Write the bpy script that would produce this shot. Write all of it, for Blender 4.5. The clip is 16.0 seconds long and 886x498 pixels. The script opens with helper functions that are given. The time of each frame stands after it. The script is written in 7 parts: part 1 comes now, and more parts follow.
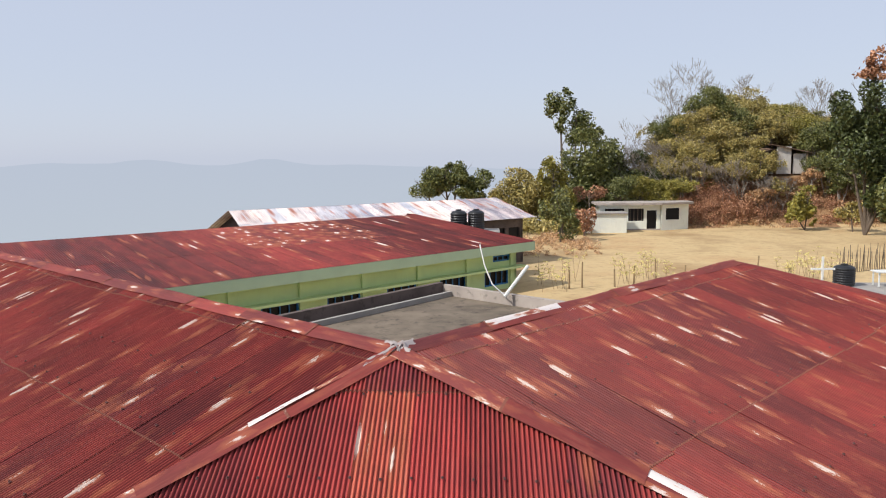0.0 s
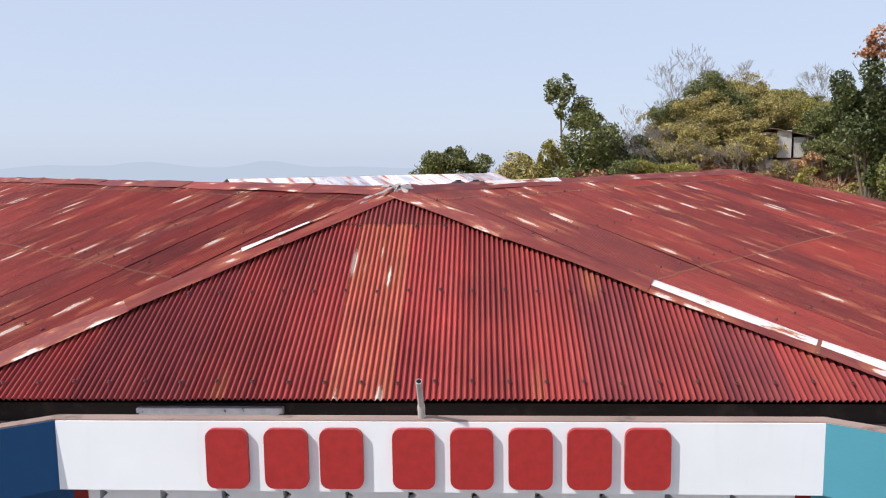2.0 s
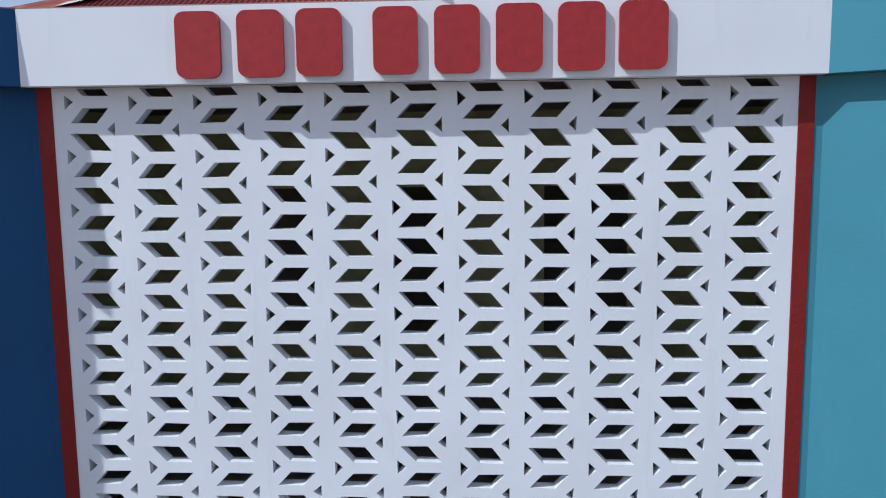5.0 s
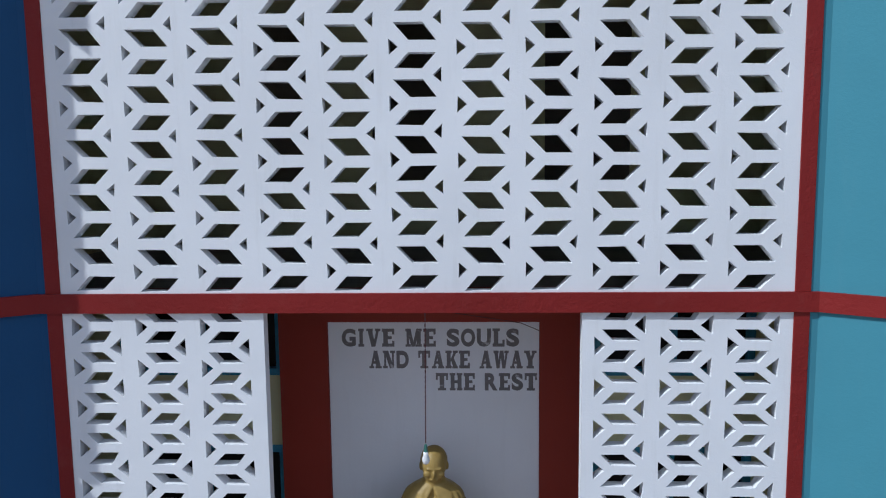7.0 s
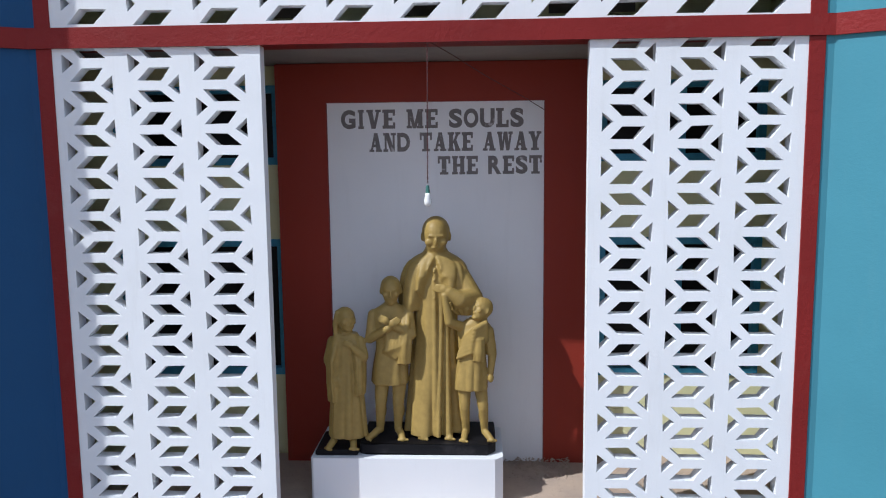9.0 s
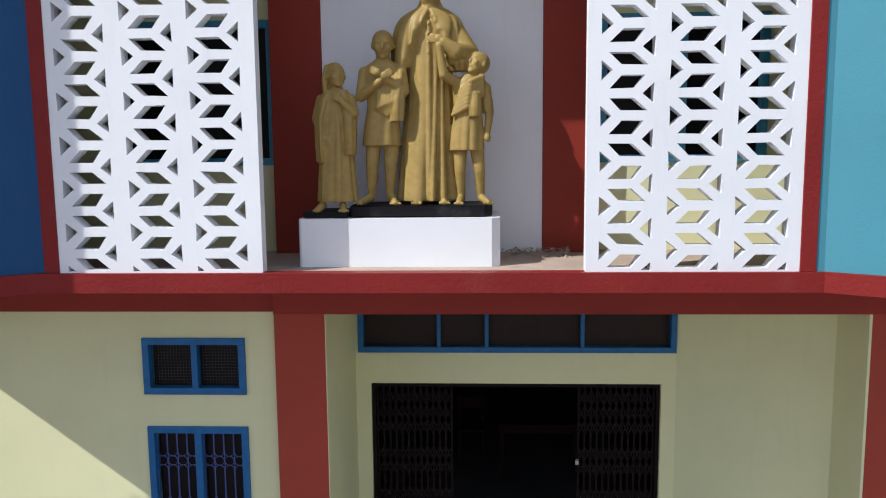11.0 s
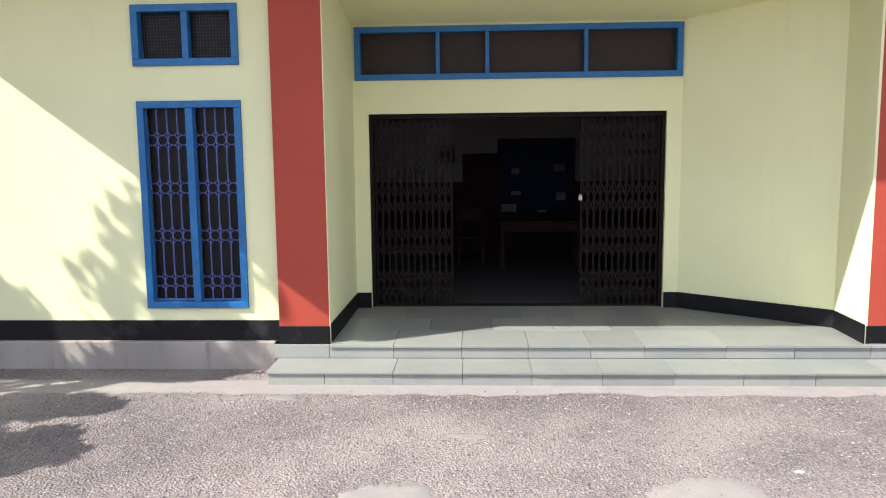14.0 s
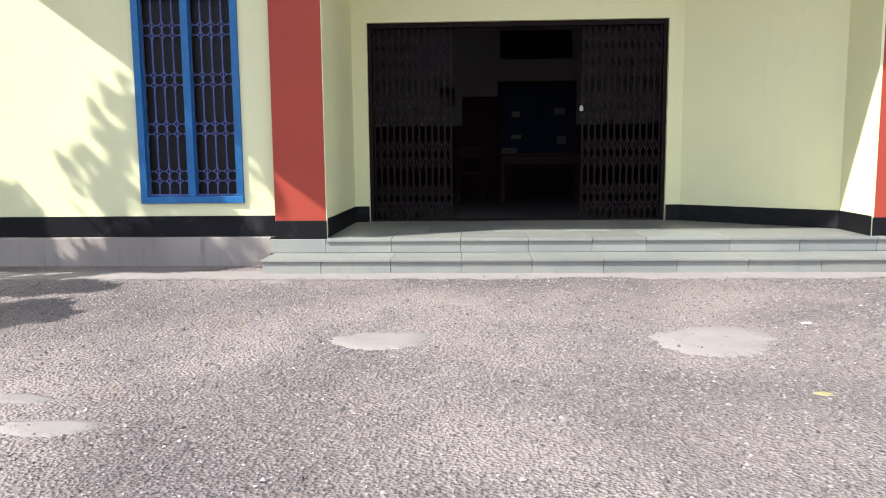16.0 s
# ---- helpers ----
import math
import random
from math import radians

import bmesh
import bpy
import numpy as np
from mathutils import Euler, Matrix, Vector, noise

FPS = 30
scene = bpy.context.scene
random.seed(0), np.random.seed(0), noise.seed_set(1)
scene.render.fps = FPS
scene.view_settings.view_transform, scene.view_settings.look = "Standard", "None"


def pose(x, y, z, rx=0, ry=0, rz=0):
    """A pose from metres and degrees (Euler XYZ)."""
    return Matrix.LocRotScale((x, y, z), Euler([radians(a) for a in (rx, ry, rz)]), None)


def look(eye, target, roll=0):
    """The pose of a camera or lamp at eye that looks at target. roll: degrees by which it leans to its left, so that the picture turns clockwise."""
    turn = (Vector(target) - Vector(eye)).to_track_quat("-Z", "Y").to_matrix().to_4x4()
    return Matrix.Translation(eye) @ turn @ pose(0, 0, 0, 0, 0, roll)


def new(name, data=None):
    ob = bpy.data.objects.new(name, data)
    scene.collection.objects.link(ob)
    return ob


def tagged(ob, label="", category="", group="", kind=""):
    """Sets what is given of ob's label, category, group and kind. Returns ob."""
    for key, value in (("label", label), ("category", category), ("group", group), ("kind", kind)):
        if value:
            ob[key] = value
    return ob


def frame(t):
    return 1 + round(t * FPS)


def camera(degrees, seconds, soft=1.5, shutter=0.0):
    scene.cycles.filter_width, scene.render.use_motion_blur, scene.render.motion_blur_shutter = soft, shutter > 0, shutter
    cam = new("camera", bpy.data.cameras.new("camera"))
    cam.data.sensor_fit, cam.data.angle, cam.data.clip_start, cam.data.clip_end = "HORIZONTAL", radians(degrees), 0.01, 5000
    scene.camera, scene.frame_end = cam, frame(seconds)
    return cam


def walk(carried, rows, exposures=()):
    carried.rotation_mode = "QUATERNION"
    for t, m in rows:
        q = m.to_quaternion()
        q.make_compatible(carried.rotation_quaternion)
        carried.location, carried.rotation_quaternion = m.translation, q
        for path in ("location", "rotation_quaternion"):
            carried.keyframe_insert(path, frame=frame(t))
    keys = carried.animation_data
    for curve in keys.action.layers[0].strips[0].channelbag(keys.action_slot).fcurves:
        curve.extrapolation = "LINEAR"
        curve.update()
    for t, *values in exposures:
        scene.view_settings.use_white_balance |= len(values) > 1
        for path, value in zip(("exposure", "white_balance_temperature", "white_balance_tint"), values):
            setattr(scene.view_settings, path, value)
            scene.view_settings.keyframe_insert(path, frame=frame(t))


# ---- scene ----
from mathutils.geometry import tessellate_polygon

cam = camera(60.0, 16.0, 1.1)
PATH = [
    (0.0, pose(0.411, -5.880, 16.560, 83.014, 0.736, 2.819)),
    (0.5, pose(0.404, -5.905, 16.040, 83.063, 0.727, 2.840)),
    (1.0, pose(0.391, -5.915, 15.526, 83.133, 0.751, 2.824)),
    (1.5, pose(0.386, -5.925, 14.994, 83.171, 0.764, 2.826)),
    (2.0, pose(0.406, -5.924, 14.457, 83.226, 0.780, 2.814)),
    (2.5, pose(0.434, -5.957, 13.919, 83.252, 0.740, 2.863)),
    (3.0, pose(0.450, -5.984, 13.353, 83.245, 0.676, 2.807)),
    (3.5, pose(0.458, -6.010, 12.826, 83.218, 0.719, 2.805)),
    (4.0, pose(0.469, -6.034, 12.339, 83.210, 0.693, 2.751)),
    (4.2, pose(0.475, -6.027, 12.130, 83.195, 0.687, 2.736)),
    (6.3, pose(0.459, -5.854, 9.923, 83.123, 0.663, 2.596)),
    (6.5, pose(0.457, -5.856, 9.719, 83.116, 0.657, 2.598)),
    (7.0, pose(0.461, -5.880, 9.229, 83.101, 0.669, 2.588)),
    (7.5, pose(0.466, -5.905, 8.715, 83.067, 0.664, 2.580)),
    (8.0, pose(0.454, -5.909, 8.199, 83.044, 0.649, 2.590)),
    (8.5, pose(0.435, -5.921, 7.683, 83.022, 0.627, 2.594)),
    (9.0, pose(0.420, -5.923, 7.175, 83.025, 0.620, 2.598)),
    (9.2, pose(0.420, -5.919, 6.976, 83.022, 0.612, 2.603)),
    (11.3, pose(0.450, -5.846, 4.826, 82.945, 0.522, 2.640)),
    (11.5, pose(0.453, -5.842, 4.633, 82.941, 0.512, 2.644)),
    (12.0, pose(0.461, -5.847, 4.118, 82.915, 0.530, 2.619)),
    (12.5, pose(0.458, -5.882, 3.582, 82.857, 0.560, 2.609)),
    (13.0, pose(0.441, -5.916, 3.045, 82.880, 0.551, 2.596)),
    (13.5, pose(0.424, -5.946, 2.515, 82.914, 0.549, 2.554)),
    (14.0, pose(0.412, -5.976, 2.033, 82.923, 0.589, 2.522)),
    (14.5, pose(0.400, -5.970, 1.663, 82.942, 0.584, 2.519)),
    (15.0, pose(0.412, -5.967, 1.408, 82.913, 0.594, 2.528)),
    (15.5, pose(0.422, -5.966, 1.213, 82.895, 0.566, 2.546)),
    (16.0, pose(0.419, -5.973, 1.035, 82.892, 0.547, 2.564)),
]
EXPOSURES = [(0, -0.08, 6500, 10), (1.5, 0.0, 6350, 10), (2.5, 0.06, 6050, 10), (3.5, -0.15, 5780, 10), (4.2, -0.33, 5600, 10), (6.3, -0.58, 5480, 8), (7.5, -0.42, 5560, 8), (9, -0.08, 5740, 9), (11.3, 0.12, 6150, 10), (12.4, 0.98, 6430, 10), (13.2, 1.05, 6400, 10), (14, 1.02, 6300, 10), (16, 0.98, 6230, 10)]
walk(cam, PATH, EXPOSURES)

# ---- light ----
SUN_WAY = Vector((1.84, 1.0, -2.05)).normalized()
world = bpy.data.worlds.new("sky")
scene.world = world
world.use_nodes = True
wn = world.node_tree
sky = wn.nodes.new("ShaderNodeTexSky")
sky.sky_type = "NISHITA"
sky.sun_disc = False
sky.sun_elevation = radians(44)
sky.sun_rotation = radians(241)
sky.altitude = 600
sky.air_density = 1.0
sky.dust_density = 1.5
sky.ozone_density = 2.0
# thick dry-season haze evens the sky out
haze = wn.nodes.new("ShaderNodeMix")
haze.data_type = "RGBA"
haze.inputs[0].default_value = 0.78
haze.inputs[7].default_value = (5.9, 6.42, 7.75, 1)
wn.links.new(sky.outputs[0], haze.inputs[6])
wn.links.new(haze.outputs[2], wn.nodes["Background"].inputs[0])
wn.nodes["Background"].inputs[1].default_value = 0.115
sun_data = bpy.data.lights.new("sun", "SUN")
sun_data.energy, sun_data.angle, sun_data.color = 4.6, radians(0.55), (1.0, 0.96, 0.90)
sun = new("sun", sun_data)
sun.matrix_world = look((-18, -10, 30), Vector((-18, -10, 30)) + SUN_WAY)


# ---- node materials ----
def nodes_of(name):
    m = bpy.data.materials.new(name)
    m.use_nodes = True
    t = m.node_tree
    return m, t, t.nodes["Principled BSDF"]


def add(t, kind, **values):
    n = t.nodes.new(kind)
    for key, v in values.items():
        n.inputs[key].default_value = v
    return n


def ramp(t, source, stops):
    r = t.nodes.new("ShaderNodeValToRGB")
    e = r.color_ramp.elements
    while len(e) < len(stops):
        e.new(0.5)
    for i, (p, c) in enumerate(stops):
        e[i].position, e[i].color = p, (*c, 1) if len(c) == 3 else c
    t.links.new(source, r.inputs[0])
    return r.outputs[0]


def mix(t, fac, a, b, how="MIX"):
    n = t.nodes.new("ShaderNodeMix")
    n.data_type, n.blend_type = "RGBA", how
    for sock, v in ((n.inputs[0], fac), (n.inputs[6], a), (n.inputs[7], b)):
        if hasattr(v, "is_linked"):
            t.links.new(v, sock)
        else:
            sock.default_value = v if not isinstance(v, tuple) or len(v) == 4 else (*v, 1)
    return n.outputs[2]


def noise_of(t, scale, detail=4, rough=0.55, coords="Object", stretch=None, distort=0.0):
    c = t.nodes.new("ShaderNodeTexCoord").outputs[coords]
    if stretch:
        mp = t.nodes.new("ShaderNodeMapping")
        mp.inputs["Scale"].default_value = stretch
        t.links.new(c, mp.inputs[0])
        c = mp.outputs[0]
    n = add(t, "ShaderNodeTexNoise", Scale=scale, Detail=detail, Roughness=rough, Distortion=distort)
    t.links.new(c, n.inputs["Vector"])
    return n.outputs[0]


def bump(t, height, strength, distance, bsdf):
    b = add(t, "ShaderNodeBump", Strength=strength, Distance=distance)
    t.links.new(height, b.inputs["Height"])
    t.links.new(b.outputs[0], bsdf.inputs["Normal"])


def dim(c, k):
    return tuple(min(1.0, v * k) for v in c)


def paint(name, base, rough=0.6, vary=0.12, dirt=None, dirt_amount=0.25, relief=0.15, streak=True, grain=55):
    """Wall paint: broad fading, rain streaks, fine plaster relief."""
    m, t, b = nodes_of(name)
    broad = noise_of(t, 0.9, 3)
    col = ramp(t, broad, [(0.3, dim(base, 1 - vary)), (0.7, dim(base, 1 + vary * 0.6))])
    if dirt:
        st = noise_of(t, 3.0, 5, 0.65, stretch=(3.0, 3.0, 0.35) if streak else None)
        k = ramp(t, st, [(0.55, (0, 0, 0)), (0.8, (dirt_amount,) * 3)])
        col = mix(t, k, col, dirt)
    t.links.new(col, b.inputs["Base Color"])
    b.inputs["Roughness"].default_value = rough
    b.inputs["Specular IOR Level"].default_value = 0.2
    bump(t, noise_of(t, grain, 5, 0.65), relief, 0.004 * 55 / grain, b)
    return m


def metal_paint(name, base, rough=0.45, metallic=0.0, wear=None):
    m, t, b = nodes_of(name)
    col = ramp(t, noise_of(t, 14, 4), [(0.3, dim(base, 0.85)), (0.7, dim(base, 1.1))])
    if wear:
        col = mix(t, ramp(t, noise_of(t, 9, 6, 0.7), [(0.62, (0, 0, 0)), (0.68, (1, 1, 1))]), col, wear)
    t.links.new(col, b.inputs["Base Color"])
    b.inputs["Roughness"].default_value, b.inputs["Metallic"].default_value = rough, metallic
    bump(t, noise_of(t, 90, 3), 0.08, 0.002, b)
    return m


def calc(t, how, a, b=None, c=None):
    n = t.nodes.new("ShaderNodeMath")
    n.operation = how
    for sock, v in zip(n.inputs, (a, b, c)):
        if v is None:
            continue
        if hasattr(v, "is_linked"):
            t.links.new(v, sock)
        else:
            sock.default_value = v
    return n.outputs[0]


def roofing(name, base, worn, chance, pale=(0.58, 0.48, 0.43), cell=(0.21, 0.85), wave=0.0565):
    """Red oxide paint on corrugated sheets: fading sheet by sheet, trough shade and crest light put into the colour,
    rust-rimmed spots of bare zinc drawn out down the slope. UV is in metres: u along the eave, v up the slope.
    """
    m, t, b = nodes_of(name)
    rnd = t.nodes.new("ShaderNodeObjectInfo").outputs["Random"]
    sheet = ramp(t, rnd, [(0.0, (base[0] * 0.70, base[1] * 0.86, base[2] * 1.05)), (0.5, base), (0.9, dim(base, 1.14)), (1.0, dim(base, 1.35))])
    broad = ramp(t, noise_of(t, 0.8, 4, coords="UV"), [(0.3, (0.78, 0.78, 0.82)), (0.7, (1.15, 1.1, 1.05))])
    col = mix(t, 1.0, sheet, broad, "MULTIPLY")
    streak = noise_of(t, 1.0, 6, 0.7, "UV", (9, 0.8, 1))
    col = mix(t, ramp(t, streak, [(0.5, (0, 0, 0)), (0.75, (0.4, 0.4, 0.4))]), col, worn)
    col = mix(t, ramp(t, noise_of(t, 1.0, 5, 0.6, "UV", (2.2, 0.55, 1)), [(0.58, (0, 0, 0)), (0.78, (0.45, 0.45, 0.45))]), col, (0.24, 0.07, 0.03))
    fine = noise_of(t, 1.0, 4, 0.7, "UV", (34, 2.2, 1))
    col = mix(t, 1.0, col, ramp(t, fine, [(0.3, (0.80, 0.80, 0.83)), (0.5, (1, 1, 1)), (0.72, (1.2, 1.17, 1.14))]), "MULTIPLY")
    blot = noise_of(t, 3.2, 6, 0.7, "UV", (1.5, 0.8, 1))
    col = mix(t, ramp(t, blot, [(0.57, (0, 0, 0)), (0.72, (0.6, 0.6, 0.6))]), col, (0.27, 0.068, 0.036))
    tc = t.nodes.new("ShaderNodeTexCoord").outputs["UV"]
    # shade of the troughs and light on the crests, multiplied into the colour
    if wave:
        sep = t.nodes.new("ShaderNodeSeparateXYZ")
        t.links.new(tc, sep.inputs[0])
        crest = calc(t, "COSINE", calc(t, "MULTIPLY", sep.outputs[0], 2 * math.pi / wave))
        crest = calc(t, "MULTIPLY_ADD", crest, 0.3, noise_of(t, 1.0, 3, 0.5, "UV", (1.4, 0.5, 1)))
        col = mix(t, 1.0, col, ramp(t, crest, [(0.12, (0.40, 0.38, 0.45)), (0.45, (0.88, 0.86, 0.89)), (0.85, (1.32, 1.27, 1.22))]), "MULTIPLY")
    # one spot at most in each cell
    mp = t.nodes.new("ShaderNodeMapping")
    mp.inputs["Scale"].default_value = (1 / cell[0], 1 / cell[1], 1)
    t.links.new(tc, mp.inputs[0])
    vor = add(t, "ShaderNodeTexVoronoi", Scale=1.0)
    t.links.new(mp.outputs[0], vor.inputs["Vector"])
    dice = t.nodes.new("ShaderNodeSeparateColor")
    t.links.new(vor.outputs["Color"], dice.inputs[0])
    there = calc(t, "LESS_THAN", dice.outputs[0], chance)
    grit = noise_of(t, 1.0, 7, 0.8, "UV", (46, 13, 1))
    d = calc(t, "MULTIPLY_ADD", grit, 0.75, vor.outputs["Distance"])
    d = calc(t, "SUBTRACT", d, calc(t, "MULTIPLY_ADD", dice.outputs[1], 0.30, 0.16))
    rim = calc(t, "MULTIPLY", ramp(t, d, [(0.2, (0.9,) * 3), (0.45, (0.5,) * 3), (0.82, (0, 0, 0))]), there)
    col = mix(t, rim, col, (0.35, 0.105, 0.052))
    core = calc(t, "MULTIPLY", ramp(t, d, [(0.21, (0.95,) * 3), (0.30, (0, 0, 0))]), there)
    col = mix(t, core, col, pale)
    t.links.new(col, b.inputs["Base Color"])
    t.links.new(ramp(t, streak, [(0.3, (0.52,) * 3), (0.8, (0.74,) * 3)]), b.inputs["Roughness"])
    b.inputs["Specular IOR Level"].default_value = 0.27
    bump(t, noise_of(t, 60, 4, coords="UV"), 0.12, 0.003, b)
    return m


def chalky(name, bare):
    """Ridge capping whose red paint has flaked to a chalky primer, rust along the broken edges."""
    m, t, b = nodes_of(name)
    flake = noise_of(t, 1.0, 6, 0.65, "UV", (7, 1.6, 1))
    col = ramp(t, flake, [(bare - 0.10, (0.20, 0.036, 0.029)), (bare - 0.03, (0.30, 0.075, 0.04)), (bare + 0.01, (0.46, 0.24, 0.15)), (bare + 0.04, (0.66, 0.585, 0.55)), (0.9, (0.72, 0.665, 0.64))])
    stain = noise_of(t, 1.0, 5, 0.7, "UV", (20, 6, 1))
    col = mix(t, ramp(t, stain, [(0.58, (0, 0, 0)), (0.74, (0.55, 0.55, 0.55))]), col, (0.33, 0.16, 0.10))
    t.links.new(col, b.inputs["Base Color"])
    b.inputs["Roughness"].default_value = 0.65
    bump(t, flake, 0.4, 0.004, b)
    return m


def stone(name, base, rough=0.55, scale=2.0, relief=0.2, random_piece=0.12):
    m, t, b = nodes_of(name)
    rnd = t.nodes.new("ShaderNodeObjectInfo").outputs["Random"]
    piece = ramp(t, rnd, [(0, dim(base, 1 - random_piece)), (1, dim(base, 1 + random_piece))])
    cloud = ramp(t, noise_of(t, scale, 6, 0.65), [(0.3, (0.85, 0.86, 0.88)), (0.72, (1.1, 1.08, 1.03))])
    col = mix(t, 1.0, piece, cloud, "MULTIPLY")
    col = mix(t, ramp(t, noise_of(t, scale * 9, 4), [(0.58, (0, 0, 0)), (0.75, (0.3, 0.3, 0.3))]), col, dim(base, 0.55))
    t.links.new(col, b.inputs["Base Color"])
    b.inputs["Roughness"].default_value = rough
    bump(t, noise_of(t, 45, 5), relief, 0.004, b)
    return m


def leaf_mat(name, dark, light):
    m, t, b = nodes_of(name)
    g = t.nodes.new("ShaderNodeNewGeometry").outputs["Random Per Island"]
    t.links.new(ramp(t, g, [(0.0, dark), (0.7, light), (1.0, dim(light, 1.35))]), b.inputs["Base Color"])
    b.inputs["Roughness"].default_value = 0.55
    return m


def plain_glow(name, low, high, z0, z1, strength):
    """Far distance as a glowing surface, the haze of miles of air painted into its colours."""
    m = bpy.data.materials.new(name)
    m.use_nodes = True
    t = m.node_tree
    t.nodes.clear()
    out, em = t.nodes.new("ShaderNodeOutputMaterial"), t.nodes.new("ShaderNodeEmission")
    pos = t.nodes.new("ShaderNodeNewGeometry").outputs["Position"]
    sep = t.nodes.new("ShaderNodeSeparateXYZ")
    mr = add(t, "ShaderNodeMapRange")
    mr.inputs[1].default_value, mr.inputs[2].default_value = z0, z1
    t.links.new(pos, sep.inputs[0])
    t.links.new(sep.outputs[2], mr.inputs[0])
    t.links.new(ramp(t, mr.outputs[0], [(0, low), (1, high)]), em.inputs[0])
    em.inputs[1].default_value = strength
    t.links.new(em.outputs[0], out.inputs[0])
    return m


WHITE = paint("white_paint", (0.80, 0.81, 0.82), 0.55, 0.05, (0.45, 0.43, 0.40), 0.10)
SCREEN_WHITE = paint("screen_white", (0.80, 0.81, 0.82), 0.6, 0.06, (0.42, 0.40, 0.36), 0.16, 0.3, True, 32)
PANEL_WHITE = paint("panel_white", (0.86, 0.85, 0.86), 0.5, 0.04, (0.55, 0.52, 0.50), 0.12, 0.3, True, 30)
CREAM = paint("cream_paint", (0.77, 0.76, 0.455), 0.6, 0.05, (0.5, 0.46, 0.30), 0.12)
RED = paint("red_paint", (0.215, 0.018, 0.016), 0.5, 0.14, (0.24, 0.06, 0.05), 0.35, 0.7, False, 22)
ORANGE_RED = paint("column_red_paint", (0.38, 0.062, 0.038), 0.5, 0.08, (0.25, 0.05, 0.04), 0.2)
BEAM_RED = paint("beam_red_paint", (0.29, 0.034, 0.025), 0.5, 0.1, (0.20, 0.05, 0.04), 0.25)
NICHE_RED = paint("niche_red_paint", (0.27, 0.034, 0.02), 0.5, 0.08, (0.2, 0.03, 0.03), 0.2)

# the wall blue again, darkened: the left wing's shade is in this colour
BLUE_SHADED = paint("blue_paint_shaded", (0.016, 0.074, 0.185), 0.55, 0.07, (0.03, 0.08, 0.16), 0.2, 0.25, True, 35)
BLUE = paint("blue_paint", (0.072, 0.25, 0.315), 0.55, 0.07, (0.12, 0.27, 0.32), 0.2, 0.25, True, 35)
WINDOW_BLUE = metal_paint("window_blue", (0.010, 0.125, 0.33), 0.5)
BLACK_BASE = paint("black_skirting", (0.006, 0.0055, 0.007), 0.55, 0.2, (0.12, 0.11, 0.11), 0.3, 0.4, False)
GATE_BLACK = metal_paint("gate_black", (0.011, 0.006, 0.006), 0.6)
GATE_BLACK.node_tree.nodes["Principled BSDF"].inputs["Specular IOR Level"].default_value = 0.12
CONCRETE = stone("concrete", (0.30, 0.28, 0.26), 0.85, 1.5, 0.5)
DUSTY = stone("dusty_floor", (0.40, 0.31, 0.245), 0.95, 3.0, 0.8)
MOULD = paint("mouldy_concrete", (0.13, 0.10, 0.088), 0.85, 0.25, (0.02, 0.017, 0.017), 0.9, 0.5, False)
KOTA = stone("grey_slate", (0.262, 0.266, 0.240), 0.34, 1.2, 0.15)
PLINTH = paint("cement_plinth", (0.36, 0.315, 0.275), 0.85, 0.25, (0.10, 0.085, 0.075), 0.65, 0.5)
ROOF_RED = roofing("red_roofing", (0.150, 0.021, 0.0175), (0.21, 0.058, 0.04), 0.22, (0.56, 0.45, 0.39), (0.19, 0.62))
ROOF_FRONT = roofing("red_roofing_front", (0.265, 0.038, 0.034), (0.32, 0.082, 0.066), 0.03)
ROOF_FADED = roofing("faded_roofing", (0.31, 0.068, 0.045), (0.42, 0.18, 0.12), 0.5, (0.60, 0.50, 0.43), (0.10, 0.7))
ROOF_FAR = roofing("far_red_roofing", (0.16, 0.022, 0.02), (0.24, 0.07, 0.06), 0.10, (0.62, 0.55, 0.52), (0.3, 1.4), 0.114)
CAP_RED = roofing("red_ridge_cap", (0.20, 0.035, 0.028), (0.33, 0.12, 0.08), 0.34, (0.60, 0.50, 0.45), (0.11, 0.42), 0)
CAP_WHITE = chalky("chalky_ridge_cap", 0.40)
CAP_FLAKED = chalky("flaked_ridge_cap", 0.56)
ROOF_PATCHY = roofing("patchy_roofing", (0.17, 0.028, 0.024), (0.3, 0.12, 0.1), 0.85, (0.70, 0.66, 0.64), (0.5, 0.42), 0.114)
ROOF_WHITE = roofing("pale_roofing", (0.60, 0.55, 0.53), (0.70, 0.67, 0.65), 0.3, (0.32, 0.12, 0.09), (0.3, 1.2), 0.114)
SHEET_EDGE = metal_paint("rusty_sheet_edge", (0.19, 0.058, 0.036), 0.8, 0.0, (0.46, 0.34, 0.28))
ZINC = metal_paint("zinc", (0.50, 0.46, 0.44), 0.6, 0.1, (0.24, 0.08, 0.055))
CAP_ZINC = metal_paint("weathered_zinc", (0.36, 0.31, 0.295), 0.6, 0.1, (0.22, 0.075, 0.055))
GOLD = metal_paint("gold_paint", (0.335, 0.228, 0.066), 0.5, 0.0)
GOLD.node_tree.nodes["Principled BSDF"].inputs["Specular IOR Level"].default_value = 0.3
SIGN_RED = metal_paint("sign_red", (0.36, 0.02, 0.02), 0.4)
MOTTO = metal_paint("worn_grey_lettering", (0.20, 0.178, 0.172), 0.75, 0.0, (0.52, 0.49, 0.49))
EAVE_BLACK = paint("black_eave_plaster", (0.045, 0.038, 0.034), 0.9, 0.3, (0.16, 0.12, 0.10), 0.5, 0.5, False)
LEDGE = paint("stained_pink_ledge", (0.33, 0.23, 0.19), 0.9, 0.25, (0.03, 0.025, 0.025), 0.95, 0.6, False)
